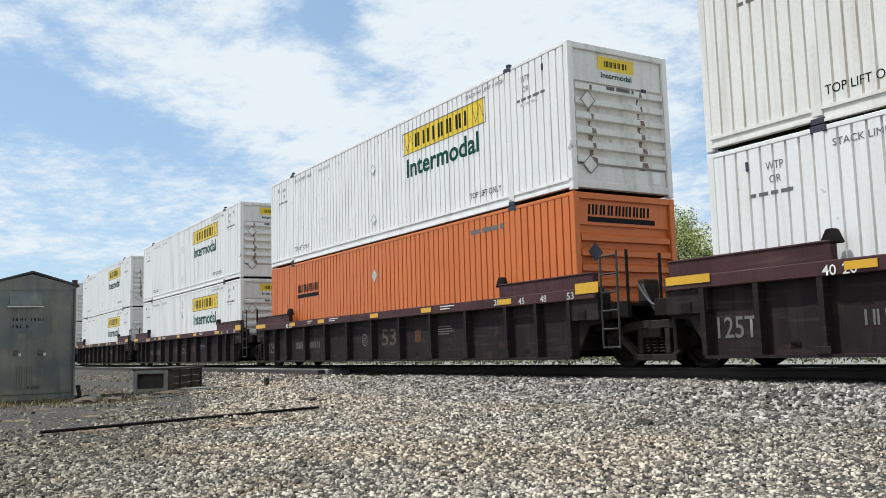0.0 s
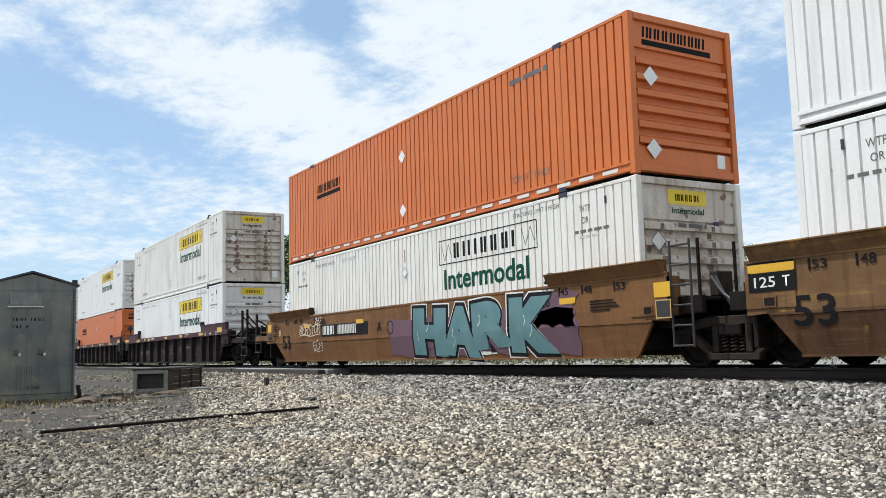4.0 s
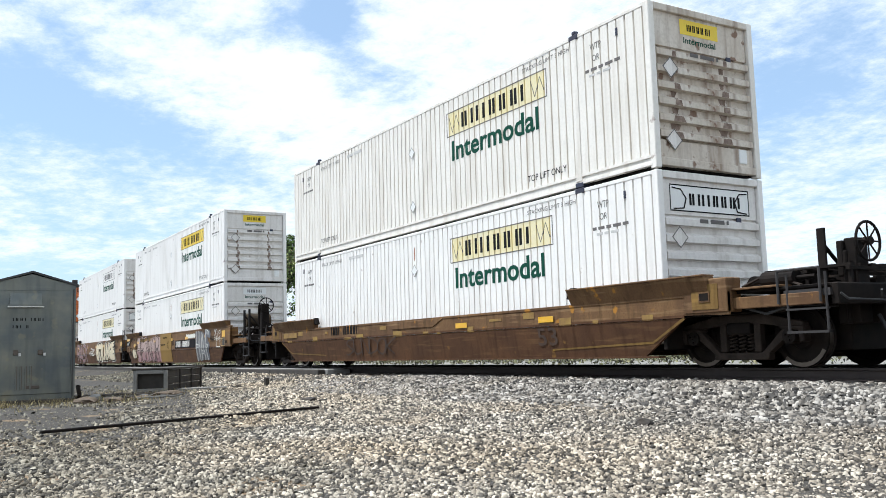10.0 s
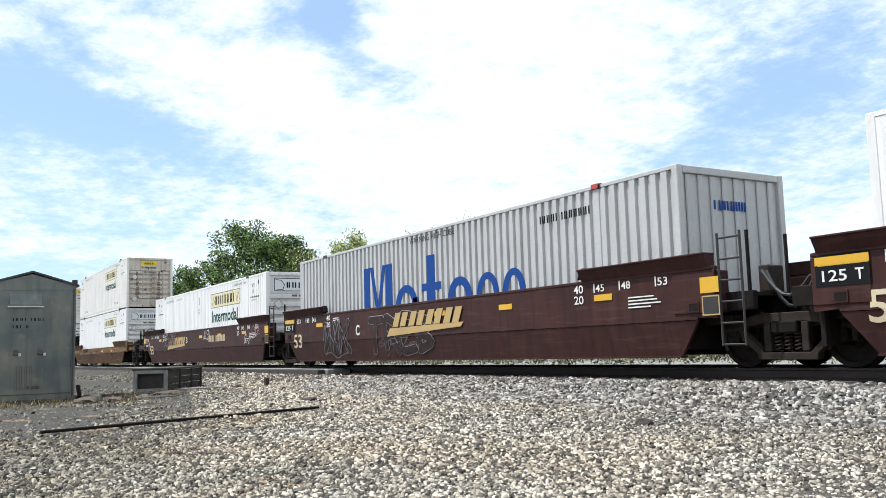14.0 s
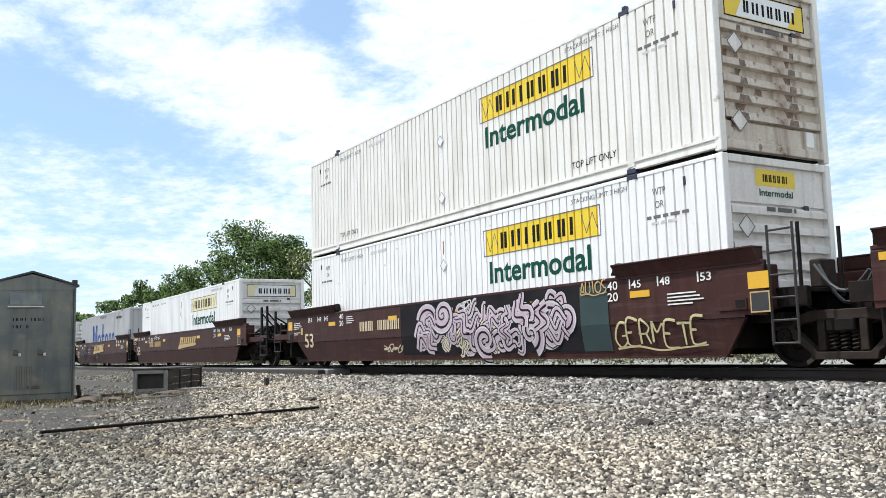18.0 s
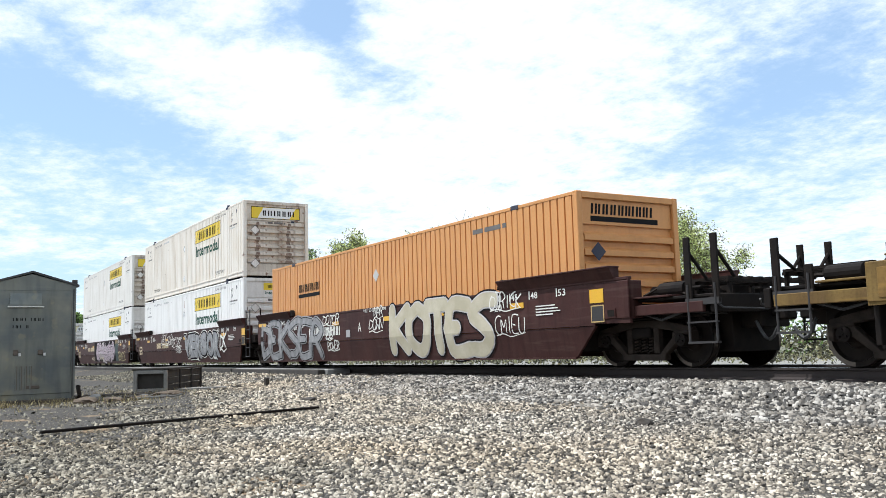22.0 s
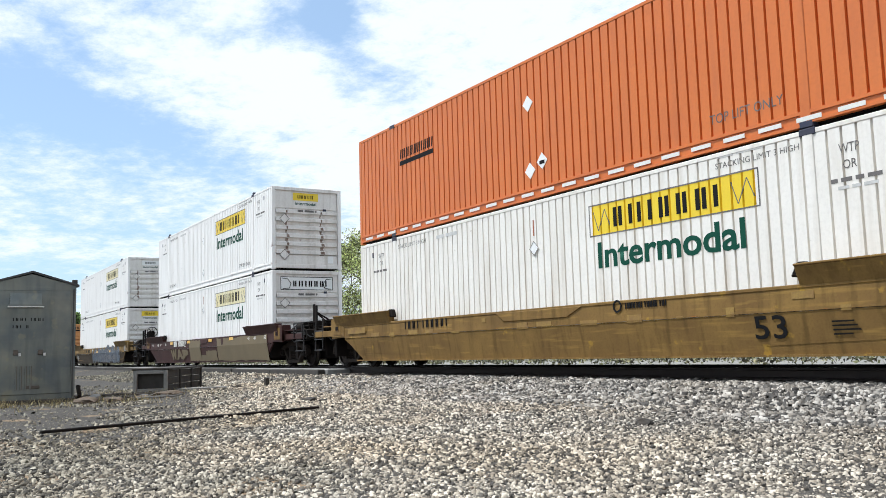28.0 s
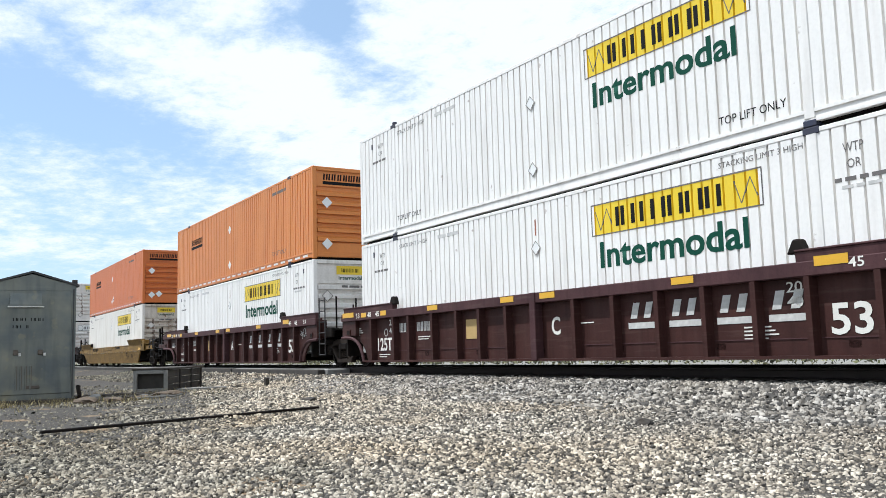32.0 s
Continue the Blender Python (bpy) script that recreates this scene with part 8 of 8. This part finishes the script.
tag(c, "CMIEU", 5.65, 0.7, 1.0, 0.36, M_MARK, 0.0, 0.0)
mark(c, "text", -0.9, 0.95, "A", 0.2, 0.24, M_MARK, depth=0.014)
mark(c, "text", -0.55, 1.44, "WELL LD LMT 118,900", 1.3, 0.09, M_MARK, depth=0.014)
orange(216.01, LOW_Z, M_OCHRE)

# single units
c = unit(239.46, "low", M_SOILED, M_GRIMESHADE, M_SOILED, "coupler", "coupler", "rusty mustard and brown well car with slate graffiti", seed=13)
mark(c, "bars", -4.07, 0.86, (0.14, 0.14, 0.14), 0.22, S_GHOST, 0.045, depth=0.014)
mark(c, "bars", -3.32, 0.86, (0.14, 0.14, 0.14, 0.14, 0.14), 0.22, M_BLACK, 0.05, depth=0.015)
reflectors(c, 0.83, (0.0, 4.2), depth=0.036)
low_trim(c, M_SOILED)
# darker grey below for the fold's shade, blue-grey above for its sky reflection
patch(c, -1.2, 0.22, 8.0, 0.55, S_LEAD, 21, 0.12, 0.0105)
patch(c, -0.9, 0.62, 7.5, 0.42, S_SLATE, 22, 0.14, 0.0115)
bubble(c, "WANDOI", -1.7, 0.22, 4.9, 0.9, S_SLATE, S_INK, S_PALE, 0.085, 0.08, 0.8)
bubble(c, "EYEIB", 3.3, 0.22, 3.9, 0.96, S_SLATE, S_INK, S_PALE, 0.09, 0.04, 0.8)
part("end_plate", panel(0.85, 0.40, M_PALEWOOD), c, "pale plate with a spray tag", (8.5, -HALF - 0.022, 0.86))
tag(c, "TRUA", 8.95, 0.92, 0.36, 0.24, S_INK, 0.1, 0.0)
mark(c, "panel", 7.2, 0.90, 0.5, 0.26, M_PATCH, depth=0.012)
tag(c, "HIRA", -7.9, 0.42, 0.9, 0.28, M_MARK, 0.1, 0.0)
mark(c, "panel", -3.45, 0.84, 1.52, 0.27, M_OCHREFIELD, depth=0.012)
tag(c, "JVRLE", -1.75, 1.0, 0.6, 0.12, M_MARK, 0.1, 0.0)
white(239.46, LOW_Z)
white(239.46, HIGH_Z, M_WHITE, M_PALE, "small", M_PLACARD)
c = unit(263.0, "low", *MARO, "coupler", "coupler", "dark maroon well car with olive graffiti", seed=14)
mark(c, "bars", -4.07, 0.88, (0.16, 0.16, 0.16, -0.2, 0.16, 0.16, 0.16, 0.16, 0.16), 0.24, M_MARK, 0.055, depth=0.03)
part("round_mark", cached("whitering", lambda: Geo().lathe(0, 0, [(0.15, -0.004), (0.15, 0.0), (0.125, 0.0), (0.125, -0.004)], 20).mesh("round_mark", M_MARK)), c, "white ring mark", (-2.12, -HALF - 0.028, 0.98))
mark(c, "lines", -2.2, 0.92, 3, 0.14, M_MARK, depth=0.028)
low_trim(c, M_MAROON)
graffiti(c, "WAB", -4.75, 0.24, 3.0, 0.56, S_KHAKI, M_MAROON)
# khaki overpaint with square-cut gaps
patch(c, -1.55, 0.21, 1.75, 0.9, S_KHAKI, 31, 0.05, 0.022)
patch(c, 0.12, 0.21, 0.95, 0.28, S_KHAKI, 32, 0.04, 0.022)
patch(c, 0.95, 0.21, 1.42, 0.44, S_KHAKI, 33, 0.05, 0.022)
patch(c, 2.5, 0.21, 5.7, 0.9, S_KHAKI, 34, 0.05, 0.022)
part("dark_disc", cached("disc", lambda: Geo().lathe(0, 0, [(0.15, -0.004), (0.15, 0.0), (0.0, 0.0), (0.0, -0.004)], 20).mesh("dark_disc", M_MAROON)), c, "dark round emblem", (3.2, -HALF - 0.028, 0.98))
for x, t in ((-8.2, "53"), (-7.15, "48"), (-6.6, "45"), (-5.7, "40"), (6.2, "45"), (6.85, "48"), (7.9, "53")):
    mark(c, "text", x, 0.94, t, 0.22, 0.12, M_MARK, depth=0.026)
reflectors(c, 0.99, (-4.7, -1.78, 1.41, 4.1), depth=0.032)
white(263.0, LOW_Z, M_WHITE, M_PALE, "big", M_PLACARD)
white(263.0, HIGH_Z)
c = unit(286.09, "low", M_MUSTARD, M_MUSTARD, M_MUSTARD, "coupler", "coupler", "weathered mustard well car", seed=15)
mark(c, "bars", -5.2, 0.93, (0.2, 0.2, 0.2, -0.2, 0.2, 0.2, 0.2, 0.2, 0.2), 0.18, M_BLACK, 0.04, depth=0.014)
low_trim(c, M_MUSTARD)
mark(c, "text", 5.15, 0.42, "53", 0.55, 0.33, M_BLACK, depth=0.012)
mark(c, "bars", 2.55, 1.0, (0.07, 0.05, 0.06, 0.04, 0.06, 0.06, -0.05, 0.07, 0.06, 0.06, 0.05, -0.05, 0.07, 0.06), 0.1, M_BLACK, 0.022, depth=0.014)
part("round_mark", cached("roundm", lambda: Geo().lathe(0, 0, [(0.11, -0.004), (0.11, 0.0), (0.075, 0.0), (0.075, -0.004)], 18).mesh("round_mark", M_BLACK)), c, "black ring mark", (2.36, -HALF - 0.014, 1.05))
mark(c, "lines", 6.4, 0.45, 4, 0.4, M_BLACK, depth=0.012)
reflectors(c, 0.86, (8.4,), depth=0.03)
white(286.09, LOW_Z, M_AGED)
orange(286.09, HIGH_Z, M_ORANGE, True)

BRACED = (M_MAROON, M_MAROON, M_CHORD)
c = unit(309.46, "braced", *BRACED, "coupler", "joint", "maroon brown articulated well car with vertical ribs", seed=16)
braced_marks(c, "A", False)
white(309.46, LOW_Z)
orange(309.46, HIGH_Z, M_AMBER)
c = unit(329.0, "braced", *BRACED, "joint", "joint", "maroon brown articulated well car with vertical ribs", seed=16)
braced_marks(c, "C")
white(329.0, LOW_Z)
white(329.0, HIGH_Z)

# ---- running of the train ----
SPEED = 10.35
LEAD = [(0, 0.0), (1, -0.12), (2, -0.14), (3, -0.3), (4, -0.3), (5, -0.25), (6, -0.14), (7, -0.33), (8, -0.3), (9, -0.45), (10, -0.77), (11, -0.05), (12, -0.18), (13, -0.02),
        (14, -0.08), (15, 0.05), (16, 0.16), (17, 0.32), (18, 0.2), (19, 0.28), (20, 0.2), (21, 0.9), (22, 0.85), (23, 0.97), (24, 1.05), (25, 1.3), (26, 1.5), (27, 1.7),
        (28, 1.9), (29, 2.3), (30, 2.45), (31, 2.75), (32, 3.35)]


def run(t):
    """Metres that the train has gone at t seconds."""
    ts, ds = [a for a, _ in LEAD], [b for _, b in LEAD]
    return SPEED * t + float(np.interp(t, ts, ds))


def motions():
    for ob, x0, z in MOVERS:
        walk(ob, [(t, pose(x0 - run(t), TRACK_Y, z)) for t in range(0, 33)])
    for w, x in WHEELS:
        rows = []
        for i in range(0, 961):
            t = i / 30.0
            rows.append((t, pose(x, 0, WHEEL_R, 0, -math.degrees(run(t) / WHEEL_R) % 360, 0)))
        walk(w, rows)


motions()
